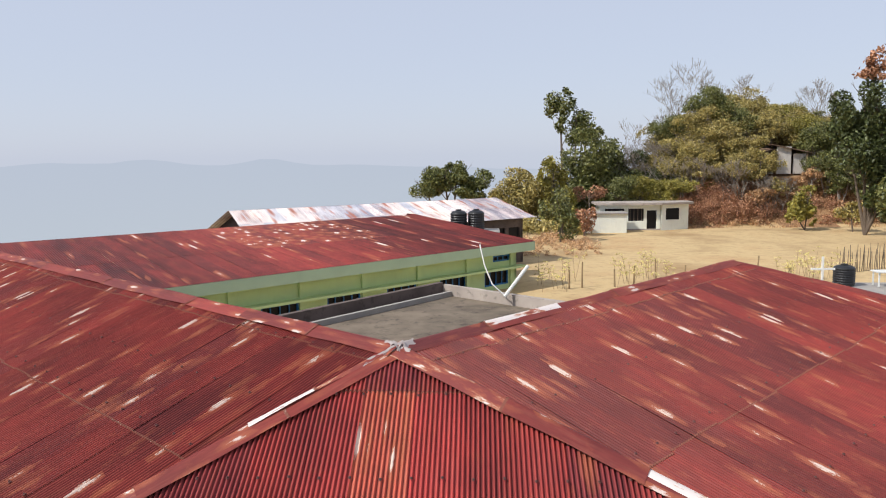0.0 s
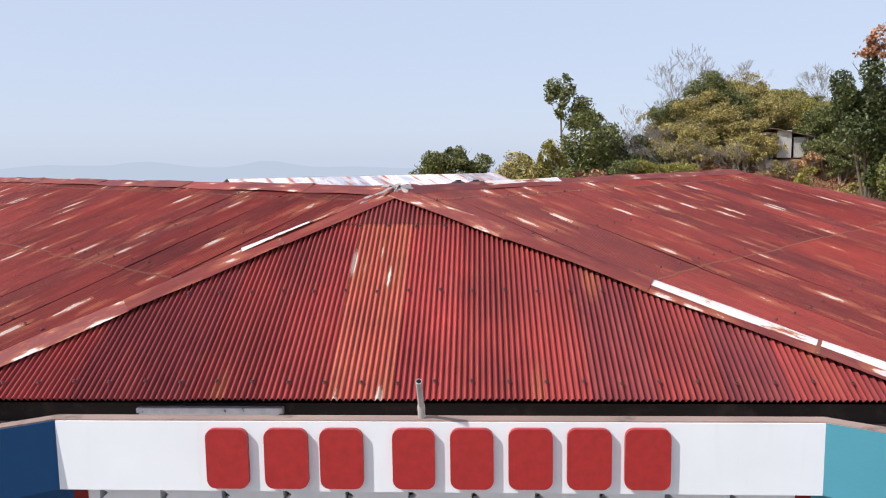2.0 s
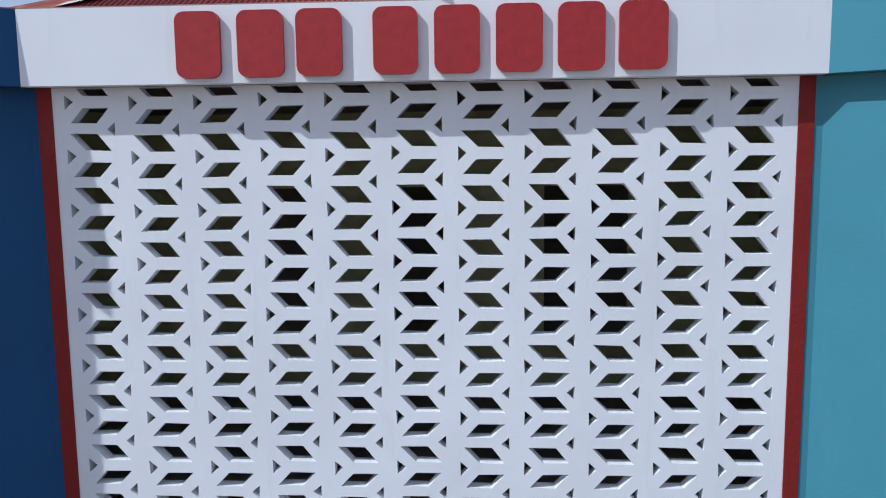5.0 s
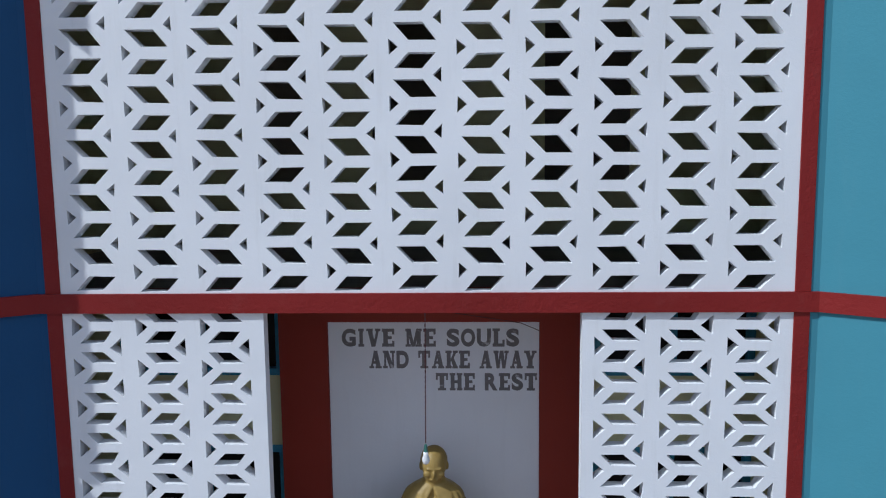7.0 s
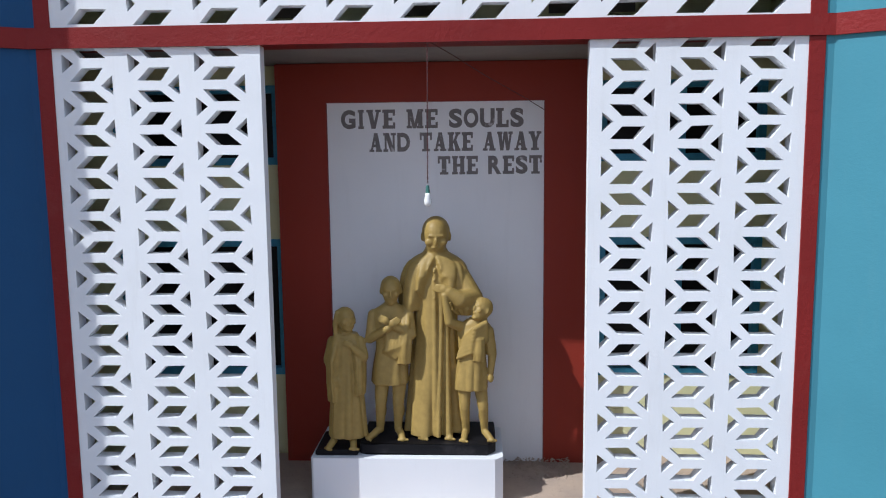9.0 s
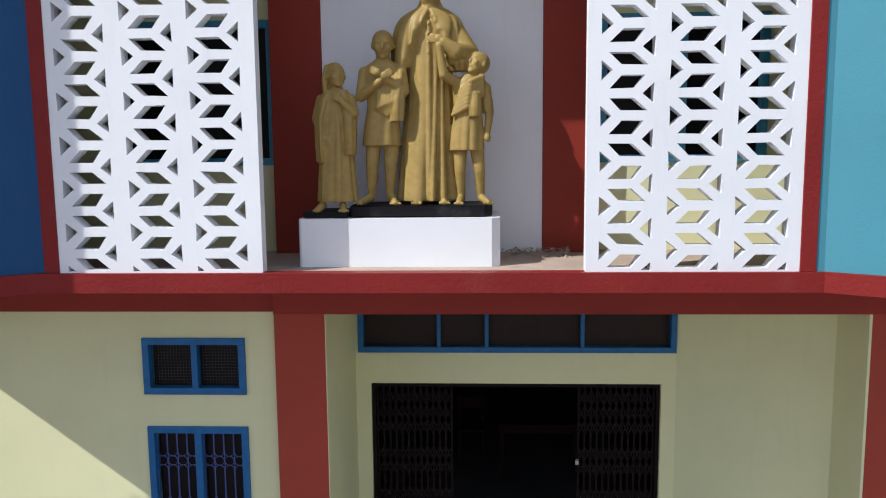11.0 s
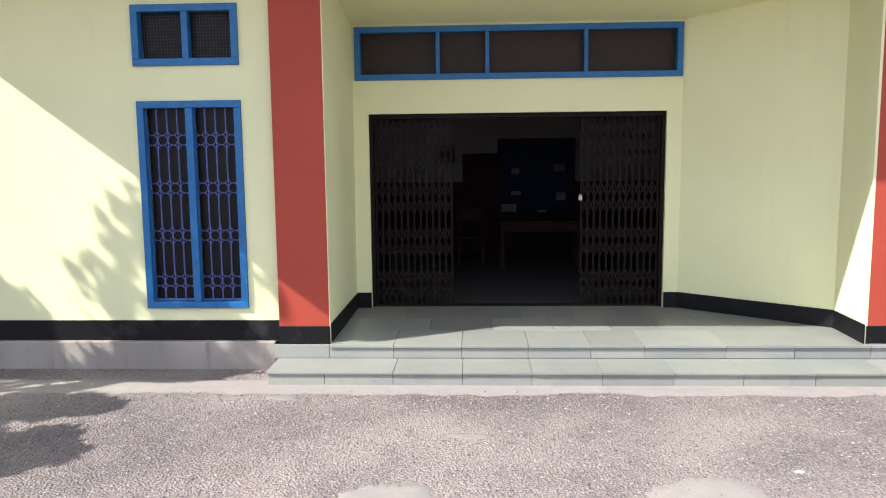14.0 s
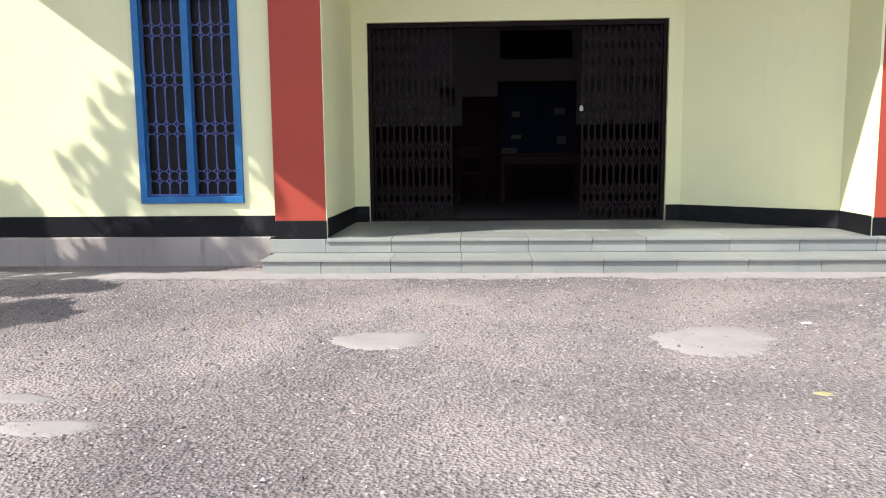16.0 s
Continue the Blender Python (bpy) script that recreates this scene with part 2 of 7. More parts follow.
TERRACE = paint("sooty_terrace", (0.175, 0.14, 0.105), 0.95, 0.4, (0.03, 0.026, 0.024), 0.95, 0.6, False)
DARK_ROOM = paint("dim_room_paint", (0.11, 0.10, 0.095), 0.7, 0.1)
PALE_GREEN = paint("pale_green_paint", (0.50, 0.62, 0.30), 0.6, 0.06, (0.3, 0.35, 0.2), 0.2)
EAVE_GREEN = paint("eave_green", (0.40, 0.52, 0.36), 0.6, 0.06)


# ---- building helpers ----
def mesh_of(bm, mats, smooth=False):
    me = bpy.data.meshes.new("m")
    bmesh.ops.recalc_face_normals(bm, faces=bm.faces[:])
    bm.to_mesh(me)
    bm.free()
    for m in mats if isinstance(mats, (list, tuple)) else [mats]:
        me.materials.append(m)
    if smooth:
        for p in me.polygons:
            p.use_smooth = True
    return me


def thing(name, label, category, group="", kind="", at=(0, 0, 0)):
    ob = new(name)
    ob.location = at
    ob.empty_display_size = 0.1
    return tagged(ob, label, category, group, kind)


def part(name, bm, mat, parent, label="", smooth=False):
    ob = new(name, mesh_of(bm, mat, smooth))
    ob.parent = parent
    ob.matrix_parent_inverse = Matrix.Translation(-parent.location) if parent.type == "EMPTY" else Matrix()
    return tagged(ob, label)


def single(name, bm, mat, label, category, group="", kind="", smooth=False):
    return tagged(new(name, mesh_of(bm, mat, smooth)), label, category, group, kind)


def box(bm, x0, x1, y0, y1, z0, z1, bev=0.0, m=None):
    r = bmesh.ops.create_cube(bm, size=1, matrix=Matrix.Translation(((x0 + x1) / 2, (y0 + y1) / 2, (z0 + z1) / 2)) @ Matrix.Diagonal((x1 - x0, y1 - y0, z1 - z0, 1)))
    vs = r["verts"]
    if bev:
        es = list({e for v in vs for e in v.link_edges})
        out = bmesh.ops.bevel(bm, geom=es, offset=bev, segments=2, affect="EDGES", profile=0.5)
        vs = [v for v in out["verts"]]
    if m is not None:
        bmesh.ops.transform(bm, matrix=m, verts=list({v for v in vs if v.is_valid}))
    return bm


def boxed(*a, **k):
    return box(bmesh.new(), *a, **k)


def tube(bm, a, b, r, sides=8, r2=None):
    a, b = Vector(a), Vector(b)
    d = b - a
    m = Matrix.Translation((a + b) / 2) @ d.to_track_quat("Z", "Y").to_matrix().to_4x4()
    bmesh.ops.create_cone(bm, cap_ends=True, segments=sides, radius1=r, radius2=r if r2 is None else r2, depth=d.length, matrix=m)
    return bm


def prism(bm, outer, holes, place, d0, d1):
    """A plate with holes: outlines in the plane, place(u, v, d) puts a point at depth d."""
    loops = [outer, *holes]
    flat = [p for l in loops for p in l]
    tris = tessellate_polygon([[Vector((u, v, 0)) for u, v in l] for l in loops])
    front = [bm.verts.new(place(u, v, d0)) for u, v in flat]
    back = [bm.verts.new(place(u, v, d1)) for u, v in flat]
    for a, b, c in tris:
        for side in (front, back):
            try:
                bm.faces.new((side[a], side[b], side[c]))
            except ValueError:
                pass
    i = 0
    for l in loops:
        n = len(l)
        for k in range(n):
            p, q = i + k, i + (k + 1) % n
            bm.faces.new((front[p], front[q], back[q], back[p]))
        i += n
    return bm


def rect(x0, x1, z0, z1):
    return [(x0, z0), (x1, z0), (x1, z1), (x0, z1)]


def on_y(u, v, d):
    return Vector((u, d, v))


def on_z(u, v, d):
    return Vector((u, v, d))


def offset_line(pts, d):
    """The plan line moved d metres to the outside (towards the forecourt), with mitred corners."""
    out = []
    for i, p in enumerate(pts):
        p = Vector(p)
        a = (p - Vector(pts[i - 1])).normalized() if i else None
        b = (Vector(pts[i + 1]) - p).normalized() if i < len(pts) - 1 else None
        na = Vector((a.y, -a.x)) if a else None
        nb = Vector((b.y, -b.x)) if b else None
        if na is None or nb is None:
            n = na or nb
            out.append(tuple(p + n * d))
        else:
            n = (na + nb).normalized()
            out.append(tuple(p + n * (d / max(0.2, n.dot(na)))))
    return out


def band(pts, d_in, d_out, z0, z1, bm=None):
    """A strip of wall along a plan line."""
    bm = bm or bmesh.new()
    return prism(bm, offset_line(pts, d_in) + offset_line(pts, d_out)[::-1], [], on_z, z0, z1)


# ---- plan ----
FRONT = [(-10, 0.72), (-5.29, 0.72), (-4.1, -0.66), (-3.05, 0), (3.05, 0), (4.1, -0.66), (5.29, 0.72), (10, 0.72)]
WING_L, CENTRE, WING_R = FRONT[:4], FRONT[3:5], FRONT[4:]
Z_SLAB0, Z_SLAB1, Z_BAND0, Z_BAND1, Z_FAS0, Z_FAS1 = 4.06, 4.215, 8.02, 8.175, 11.85, 12.42

# ground storey
wall = thing("wall_ground_floor", "cream plastered ground floor wall with black painted skirting", "wall", kind="structure")
W2, W1 = (-2.75, -1.77, 0.59, 2.545), (-2.76, -1.77, 2.865, 3.415)
part("wall_left", prism(bmesh.new(), rect(-10, -1.47, 0.27, 3.67), [rect(*W2), rect(*W1)], on_y, 1.15, 1.40), CREAM, wall)
part("skirting", boxed(-10, -1.47, 1.138, 1.16, 0.275, 0.47, 0.004), BLACK_BASE, wall, "chipped black skirting")
part("plinth", boxed(-10, -1.52, 1.10, 1.35, -0.3, 0.272, 0.012), PLINTH, wall, "grey cement plinth")
part("wall_right", boxed(4.5, 10, 1.15, 1.40, 0.27, 3.67), CREAM, wall)
DX0, DX1, DZ1, VX0, VX1, VZ0, VZ1, DY = -0.815, 2.525, 2.485, -0.945, 2.68, 2.855, 3.44, 2.77
part("door_wall", prism(bmesh.new(), rect(-1.2, 2.75, 0.255, 3.75), [rect(DX0, DX1, 0.256, DZ1), rect(VX0, VX1, VZ0, VZ1)], on_y, DY, DY + 0.22), CREAM, wall)
part("porch_side_wall", boxed(-1.2, -0.985, 1.088, DY, 0.255, 3.654), CREAM, wall)
part("porch_splay_wall", prism(bmesh.new(), [(2.69, DY), (3.975, 1.74), (3.955, 1.083), (3.98, 1.083), (4.3, 1.43), (4.3, 2.2), (2.9, 3.1)], [], on_z, 0.255, 3.654), CREAM, wall)
part("skirting", boxed(-0.987, -0.975, 1.13, DY, 0.262, 0.44), BLACK_BASE, wall)
part("skirting", boxed(-0.975, DX0 - 0.005, DY - 0.012, DY + 0.01, 0.262, 0.44), BLACK_BASE, wall)
part("skirting", prism(bmesh.new(), [(2.53, DY - 0.012), (2.682, DY - 0.012), (3.963, 1.735), (3.943, 1.075), (3.956, 1.075), (3.98, 1.745), (2.70, DY + 0.01), (2.53, DY + 0.01)], [], on_z, 0.262, 0.44), BLACK_BASE, wall)

for x0, x1 in ((-1.47, -0.99), (3.974, 4.5)):
    col = thing("column", "brick red painted square entrance column with a black foot", "column", "porch columns", "structure", (x0, 1.08, 0.255))
    part("shaft", boxed(x0, x1, 1.085, 1.42, 0.42, 3.66, 0.006), ORANGE_RED, col)
    part("foot", boxed(x0 - 0.004, x1 + 0.004, 1.078, 1.42, 0.255, 0.425, 0.006), BLACK_BASE, col, "black painted foot")

beam = thing("beam", "dark red painted concrete beam over the porch", "beam", kind="structure", at=(0, 1.1, 3.66))
part("porch_beam", boxed(-1.475, 10, 1.08, 1.42, 3.655, Z_SLAB0, 0.006), BEAM_RED, beam)
part("wall_beam", boxed(-10, -1.476, 1.12, 1.42, 3.672, Z_SLAB0, 0.006), BEAM_RED, beam)
bm = bmesh.new()
prism(bm, [(1.42, 3.655), (DY + 0.1, 3.455), (DY + 0.1, 3.75), (1.42, 3.75)], [], lambda u, v, d: Vector((d, u, v)), -1.2, 4.3)
single("porch_ceiling", bm, CREAM, "cream plaster ceiling of the recessed porch", "ceiling", kind="structure")

slab = thing("balcony_slab", "concrete floor slab with a red painted edge and cream underside", "slab", kind="structure", at=(0, 0, Z_SLAB0))
part("soffit", prism(bmesh.new(), offset_line(FRONT, 0.0) + [(10, 8), (-10, 8)], [], on_z, Z_SLAB0 + 0.012, 4.18), CREAM, slab, "cream underside")
part("edge", band(FRONT, -0.1, 0.045, Z_SLAB0, Z_SLAB1), RED, slab, "red painted edge")
part("floor", prism(bmesh.new(), offset_line(FRONT, -0.11) + [(10, 8), (-10, 8)], [], on_z, 4.182, 4.208), DUSTY, slab, "dusty brown balcony floor")

# upper storeys
upper = thing("wall_upper_floors", "blue plastered upper wall folding forward at both wings", "wall", kind="structure", at=(0, 0, Z_SLAB1))
for z0, z1 in ((Z_SLAB1, Z_BAND0), (Z_BAND1, Z_FAS0)):
    # left wing gets the darkened blue, its shade painted in
    part("wing_wall", band([*WING_L[:3], (-3.177, -0.08)], -0.25, 0.0, z0, z1), BLUE_SHADED, upper, "blue painted wing wall with its shade put into the colour")
    part("wing_strip", band([(-3.177, -0.08), WING_L[3]], -0.25, 0.0, z0, z1), BLUE_SHADED, upper)
    # unseen fin added at the corner to throw the shadow edge onto the screen
    part("shadow_fin", boxed(-4.2, -4.08, -0.78, -0.64, z0, z1, 0.006), BLUE_SHADED, upper)
    part("wing_wall", band(WING_R, -0.25, 0.0, z0, z1), BLUE, upper)
    for s in (-1, 1):
        a, b = sorted((s * 2.985, s * 3.05))
        part("return_strip", boxed(a, b, 0.0, 0.25, z0, z1), BLUE_SHADED if s < 0 else BLUE, upper)
        a, b = sorted((s * 2.865, s * 2.985))
        part("pilaster", boxed(a, b, -0.012, 0.2, z0, z1, 0.004), RED, upper, "dark red painted strip")
part("band", band(FRONT, -0.25, 0.03, Z_BAND0, Z_BAND1), RED, upper, "red painted string course")

fascia = thing("roof_fascia", "white and blue painted concrete fascia under the roof", "fascia", kind="structure", at=(0, -0.18, Z_FAS0))
OUT = offset_line(FRONT, 0.18)
for name, pts, m in (("wing_fascia", OUT[:4], BLUE_SHADED), ("centre_fascia", OUT[3:5], WHITE), ("wing_fascia", OUT[4:], BLUE)):
    part(name, band(pts, -0.13, 0.0, Z_FAS0, Z_FAS1), m, fascia)
part("ledge", prism(bmesh.new(), offset_line(FRONT, 0.06) + [(10, 1.2), (-10, 1.2)], [], on_z, Z_FAS0 + 0.004, 12.02), LEDGE, fascia, "mould-stained gutter ledge")
part("coping", band(OUT, -0.125, -0.012, Z_FAS1, Z_FAS1 + 0.012), LEDGE, fascia, "mouldy coping")


# pierced screens
def pierced(bm, x0, x1, z0, z1, cols, hx, hz, period, shape, depth):
    """One cast column of the screen: outline x0..x1 by z0..z1, holes hung on the arrow point (hx, hz) at every period."""
    holes = []
    n0, n1 = int((z0 - hz) / period) - 1, int((z1 - hz) / period) + 1
    for i in range(n0, n1 + 1):
        for poly in shape:
            j = [(random.uniform(-0.004, 0.004), random.uniform(-0.003, 0.003)) for _ in poly]
            p = [(hx + u + a, hz + i * period + v + b) for (u, v), (a, b) in zip(poly, j)]
            lo, hi = z0 + 0.012, z1 - 0.004
            if max(v for _, v in p) < lo + 0.02 or min(v for _, v in p) > hi - 0.02:
                continue
            p = clip_z(clip_z(p, lo, 1), hi, -1)
            if len(p) > 2:
                holes.append(p)
    return prism(bm, rect(x0, x1, z0, z1), holes, on_y, 0.0, depth)


def clip_z(p, z, sign):
    out = []
    for (u0, v0), (u1, v1) in zip(p, p[1:] + p[:1]):
        a, b = sign * (v0 - z), sign * (v1 - z)
        if a >= 0:
            out.append((u0, v0))
        if (a > 0 > b) or (a < 0 < b):
            k = a / (a - b)
            out.append((u0 + k * (u1 - u0), z))
    return out


LOW = [[(0, 0.075), (0, -0.075), (0.09, 0)], [(0.06, 0.132), (0.15, 0.04), (0.35, 0.038), (0.24, 0.131)],
       [(0.16, -0.034), (0.062, -0.133), (0.25, -0.134), (0.322, -0.034)], [(0.395, -0.09), (0.305, -0.172), (0.395, -0.245)]]
HIGH = [[(0, 0.06), (0, -0.06), (0.07, 0)], [(0.03, 0.178), (0.153, 0.047), (0.36, 0.045), (0.253, 0.176)],
        [(0.147, -0.047), (0.043, -0.16), (0.25, -0.162), (0.357, -0.048)], [(0.396, -0.155), (0.332, -0.212), (0.394, -0.266)]]


def screen(label, x_edges, hx, z0, z1, hz, period, shape):
    sc = thing("pierced_screen", label, "screen", "pierced screens", at=(x_edges[0], 0, z0))
    for i in range(len(x_edges) - 1):
        part("screen_column", pierced(bmesh.new(), x_edges[i], x_edges[i + 1], z0, z1, 1, hx[i], hz + random.uniform(-0.008, 0.008), period, shape, 0.11 + random.uniform(0, 0.006)), SCREEN_WHITE, sc)
    return sc


hx = [-2.77 + 0.513 * i for i in range(11)]
screen("white painted concrete screen wall of arrow-shaped openings, upper floor", [-2.865] + [x - 0.06 for x in hx[1:]] + [2.865], hx, Z_BAND1, Z_FAS0, 9.2, 0.4225, HIGH)
hx = [-2.795, -2.27, -1.755]
screen("white painted concrete screen wall of arrow-shaped openings beside the statue niche", [-2.865, -2.33, -1.815, -1.24], hx, Z_SLAB1, Z_BAND0, 4.53, 0.3368, LOW)
hx = [1.355, 1.866, 2.372]
screen("white painted concrete screen wall of arrow-shaped openings beside the statue niche", [1.26, 1.805, 2.31, 2.865], hx, Z_SLAB1, Z_BAND0, 4.38, 0.3368, LOW)

# niche and what lies behind the screens
niche = thing("wall_niche", "dark red niche wall with a white painted panel", "wall", kind="structure", at=(0, 1.27, Z_SLAB1))
part("niche_back", boxed(-1.455, 1.48, 1.28, 1.42, 4.208, 8.03), NICHE_RED, niche)
part("pier", boxed(1.035, 1.49, 1.245, 1.279, 4.208, 8.02), NICHE_RED, niche, "red painted pier beside the panel")
part("pier", boxed(-1.46, -0.99, 1.245, 1.279, 4.208, 8.02), NICHE_RED, niche, "red painted pier beside the panel")
part("lintel", boxed(-0.99, 1.035, 1.245, 1.279, 7.668, 8.02), NICHE_RED, niche)
part("panel", boxed(-0.985, 1.03, 1.272, 1.281, 4.208, 7.665), PANEL_WHITE, niche, "white painted panel")
gallery = thing("wall_gallery", "cream gallery wall with blue windows behind the pierced screens", "wall", kind="structure", at=(0, 1.43, Z_SLAB1))
GZ = [(5.03, 6.38), (7.1, 7.85)]
OPEN = [rect(a, b, z0, z1) for a, b in ((-3.1, -1.47), (1.56, 3.1)) for z0, z1 in GZ] + [rect(-2.6, -1.5, 8.9, 10.9), rect(-0.9, 0.2, 8.9, 10.9), rect(1.3, 2.4, 8.9, 10.9)]
part("back_wall", prism(bmesh.new(), rect(-6, 6, 4.2, 8.03), OPEN[:4], on_y, 1.43, 1.6), CREAM, gallery)
part("back_wall", prism(bmesh.new(), rect(-6, 6, 8.16, 11.9), OPEN[4:], on_y, 3.9, 4.1), CREAM, gallery)
part("gallery_floor", boxed(-6, 6, 0.26, 3.9, 8.03, 8.16), CONCRETE, gallery)
for s in (-1, 1):
    a, b = sorted((s * 4.0, s * 4.2))
    part("end_wall", boxed(a, b, 0.3, 3.9, 4.2, 11.85), CREAM, gallery)
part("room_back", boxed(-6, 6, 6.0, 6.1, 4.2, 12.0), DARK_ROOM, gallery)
single("gallery_ceiling", boxed(-10, 10, 0.02, 8, 11.856, 11.95), CONCRETE, "concrete ceiling under the roof", "ceiling", kind="structure")


# ---- windows, vents, gate ----
GRILLE = metal_paint("grille_lavender", (0.085, 0.12, 0.34), 0.5)
GLASS_DARK = metal_paint("dusty_dark_glass", (0.008, 0.007, 0.008), 0.35)
GLASS_BROWN = metal_paint("brown_dusty_glass", (0.030, 0.018, 0.014), 0.4)
GLASS_BROWN.node_tree.nodes["Principled BSDF"].inputs["Specular IOR Level"].default_value = 0.2
GLASS_DARK.node_tree.nodes["Principled BSDF"].inputs["Specular IOR Level"].default_value = 0.2


def frame_bars(bm, x0, x1, z0, z1, y0, y1, w):
    box(bm, x0, x1, y0, y1, z1 - w, z1, 0.004)
    box(bm, x0, x1, y0, y1, z0, z0 + w, 0.004)
    box(bm, x0, x0 + w, y0, y1, z0 + w, z1 - w, 0.004)
    box(bm, x1 - w, x1, y0, y1, z0 + w, z1 - w, 0.004)
    return bm


def ring(bm, cx, cz, y, r, t, n=20, a0=0.0, a1=2 * math.pi):
    """Flat iron bent to a ring or an arc in the plane of the window."""
    full = abs(a1 - a0 - 2 * math.pi) < 1e-6
    rows = []
    for i in range(n if full else n + 1):
        a = a0 + (a1 - a0) * i / n
        c, s = math.cos(a), math.sin(a)
        rows.append([bm.verts.new((cx + k * c, y + d, cz + k * s)) for k, d in ((r - t / 2, 0), (r + t / 2, 0), (r + t / 2, t), (r - t / 2, t))])
    for i in range(n):
        p, q = rows[i], rows[(i + 1) % len(rows)]
        for k in range(4):
            bm.faces.new((p[k], p[(k + 1) % 4], q[(k + 1) % 4], q[k]))


win = thing("window_1", "tall blue two-leaf window with a grille of iron rings", "window", kind="structure", at=(W2[0], 1.15, W2[2]))
x0, x1, z0, z1 = W2
xm = (x0 + x1) / 2
part("window_frame", frame_bars(bmesh.new(), x0, x1, z0, z1, 1.12, 1.22, 0.065), WINDOW_BLUE, win)
part("mullion", boxed(xm - 0.035, xm + 0.035, 1.125, 1.21, z0 + 0.065, z1 - 0.065, 0.004), WINDOW_BLUE, win)
for a, b in ((x0 + 0.065, xm - 0.035), (xm + 0.035, x1 - 0.065)):
    g = bmesh.new()
    pitch = (b - a) / 4
    zr = [z1 - 0.36, z1 - 0.81, z1 - 1.26, z1 - 1.70]
    r = pitch / 2 - 0.003
    for i in range(4):
        cx = a + pitch * (i + 0.5)
        for z in zr:
            ring(g, cx, z, 1.18, r, 0.0055)
            ring(g, cx, z + 2 * r, 1.18, r, 0.0055, 12, math.pi, 2 * math.pi)
            ring(g, cx, z - 2 * r, 1.18, r, 0.0055, 12, 0, math.pi)
        for zt, zb in zip([z1 - 0.06] + zr, zr + [z0 + 0.06]):
            top = zt - 2 * r if zt in zr else zt
            bot = zb + 2 * r if zb in zr else zb
            for q in ((-r, r) if i == 0 else (r,)):
                box(g, cx + q - 0.0028, cx + q + 0.0028, 1.18, 1.186, bot, top)
    for i in range(1, 4):
        box(g, a + pitch * i - 0.003, a + pitch * i + 0.003, 1.187, 1.193, z0 + 0.06, z1 - 0.06)
    box(g, a, b, 1.189, 1.195, z0 + 0.07, z0 + 0.085)
    part("grille", g, GRILLE, win, "lavender blue painted iron grille")
    part("pane", boxed(a, b, 1.232, 1.238, z0 + 0.06, z1 - 0.06), GLASS_DARK, win)


def wire_net(bm, x0, x1, z0, z1, y, pitch, t):
    k = x0 + pitch
    while k < x1:
        box(bm, k - t, k + t, y, y + 2 * t, z0, z1)
        k += pitch
    k = z0 + pitch
    while k < z1:
        box(bm, x0, x1, y + 2 * t, y + 4 * t, k - t, k + t)
        k += pitch
    return bm


WIRE = metal_paint("dusty_wire", (0.05, 0.04, 0.038), 0.7)
win = thing("window_2", "small blue ventilator with wire netting over the window", "window", kind="structure", at=(W1[0], 1.15, W1[2]))
x0, x1, z0, z1 = W1
part("window_frame", frame_bars(bmesh.new(), x0, x1, z0, z1, 1.12, 1.22, 0.065), WINDOW_BLUE, win)
part("mullion", boxed(xm - 0.03, xm + 0.03, 1.125, 1.21, z0 + 0.065, z1 - 0.065, 0.004), WINDOW_BLUE, win)
for a, b in ((x0 + 0.065, xm - 0.03), (xm + 0.03, x1 - 0.065)):
    part("wire_netting", wire_net(bmesh.new(), a, b, z0 + 0.065, z1 - 0.065, 1.2, 0.03, 0.0012), WIRE, win, "dusty wire netting")
    part("pane", boxed(a, b, 1.232, 1.238, z0 + 0.06, z1 - 0.06), GLASS_DARK, win)

win = thing("window_3", "long blue framed ventilator of dark glass panes above the gate", "window", kind="structure", at=(VX0, DY, VZ0))
part("window_frame", frame_bars(bmesh.new(), VX0 - 0.01, VX1, VZ0, VZ1, DY - 0.03, DY + 0.08, 0.065), WINDOW_BLUE, win)
edges = [VX0 + 0.055, -0.02, 0.53, 1.62, VX1 - 0.065]
for i in range(4):
    a, b = edges[i], edges[i + 1]
    if i:
        part("mullion", boxed(a - 0.022, a + 0.022, DY - 0.025, DY + 0.07, VZ0 + 0.065, VZ1 - 0.065, 0.004), WINDOW_BLUE, win)
    part("pane", boxed(a, b, DY + 0.09, DY + 0.096, VZ0 + 0.06, VZ1 - 0.06), GLASS_BROWN, win)


def gate_leaf(x0, x1, n, lattice_rows):
    g = thing("folding_gate", "black collapsible steel gate pushed half open", "gate", "gate leaves", at=(x0, DY + 0.1, 0.27))
    for i in range(n):
        x = x0 + (x1 - x0) * i / (n - 1)
        part("upright", boxed(x - 0.010, x + 0.010, DY + 0.09, DY + 0.115, 0.28, 2.42), GATE_BLACK, g)
    step = (x1 - x0) / (n - 1)
    long = math.hypot(step, 0.17)
    strap = mesh_of(boxed(-long / 2, long / 2, -0.0025, 0.0025, -0.008, 0.008), GATE_BLACK)
    for z in lattice_rows:
        for i in range(n - 1):
            for k in (-1, 1):
                ob = new("strap", strap)
                ob.parent = g
                ob.matrix_basis = Matrix.Translation(Vector((x0 + step * (i + 0.5), DY + 0.079 - 0.003 * k, z + 0.085)) - g.location) @ Matrix.Rotation(k * math.atan2(0.17, step), 4, "Y")
    return g


gate_leaf(DX0 + 0.06, 0.12, 13, [0.35, 0.53, 0.85, 1.03, 1.35, 1.53, 1.85, 2.03, 2.21])
gate_leaf(1.60, DX1 - 0.06, 13, [0.35, 0.53, 0.85, 1.03, 1.35, 1.53, 1.85, 2.03, 2.21])
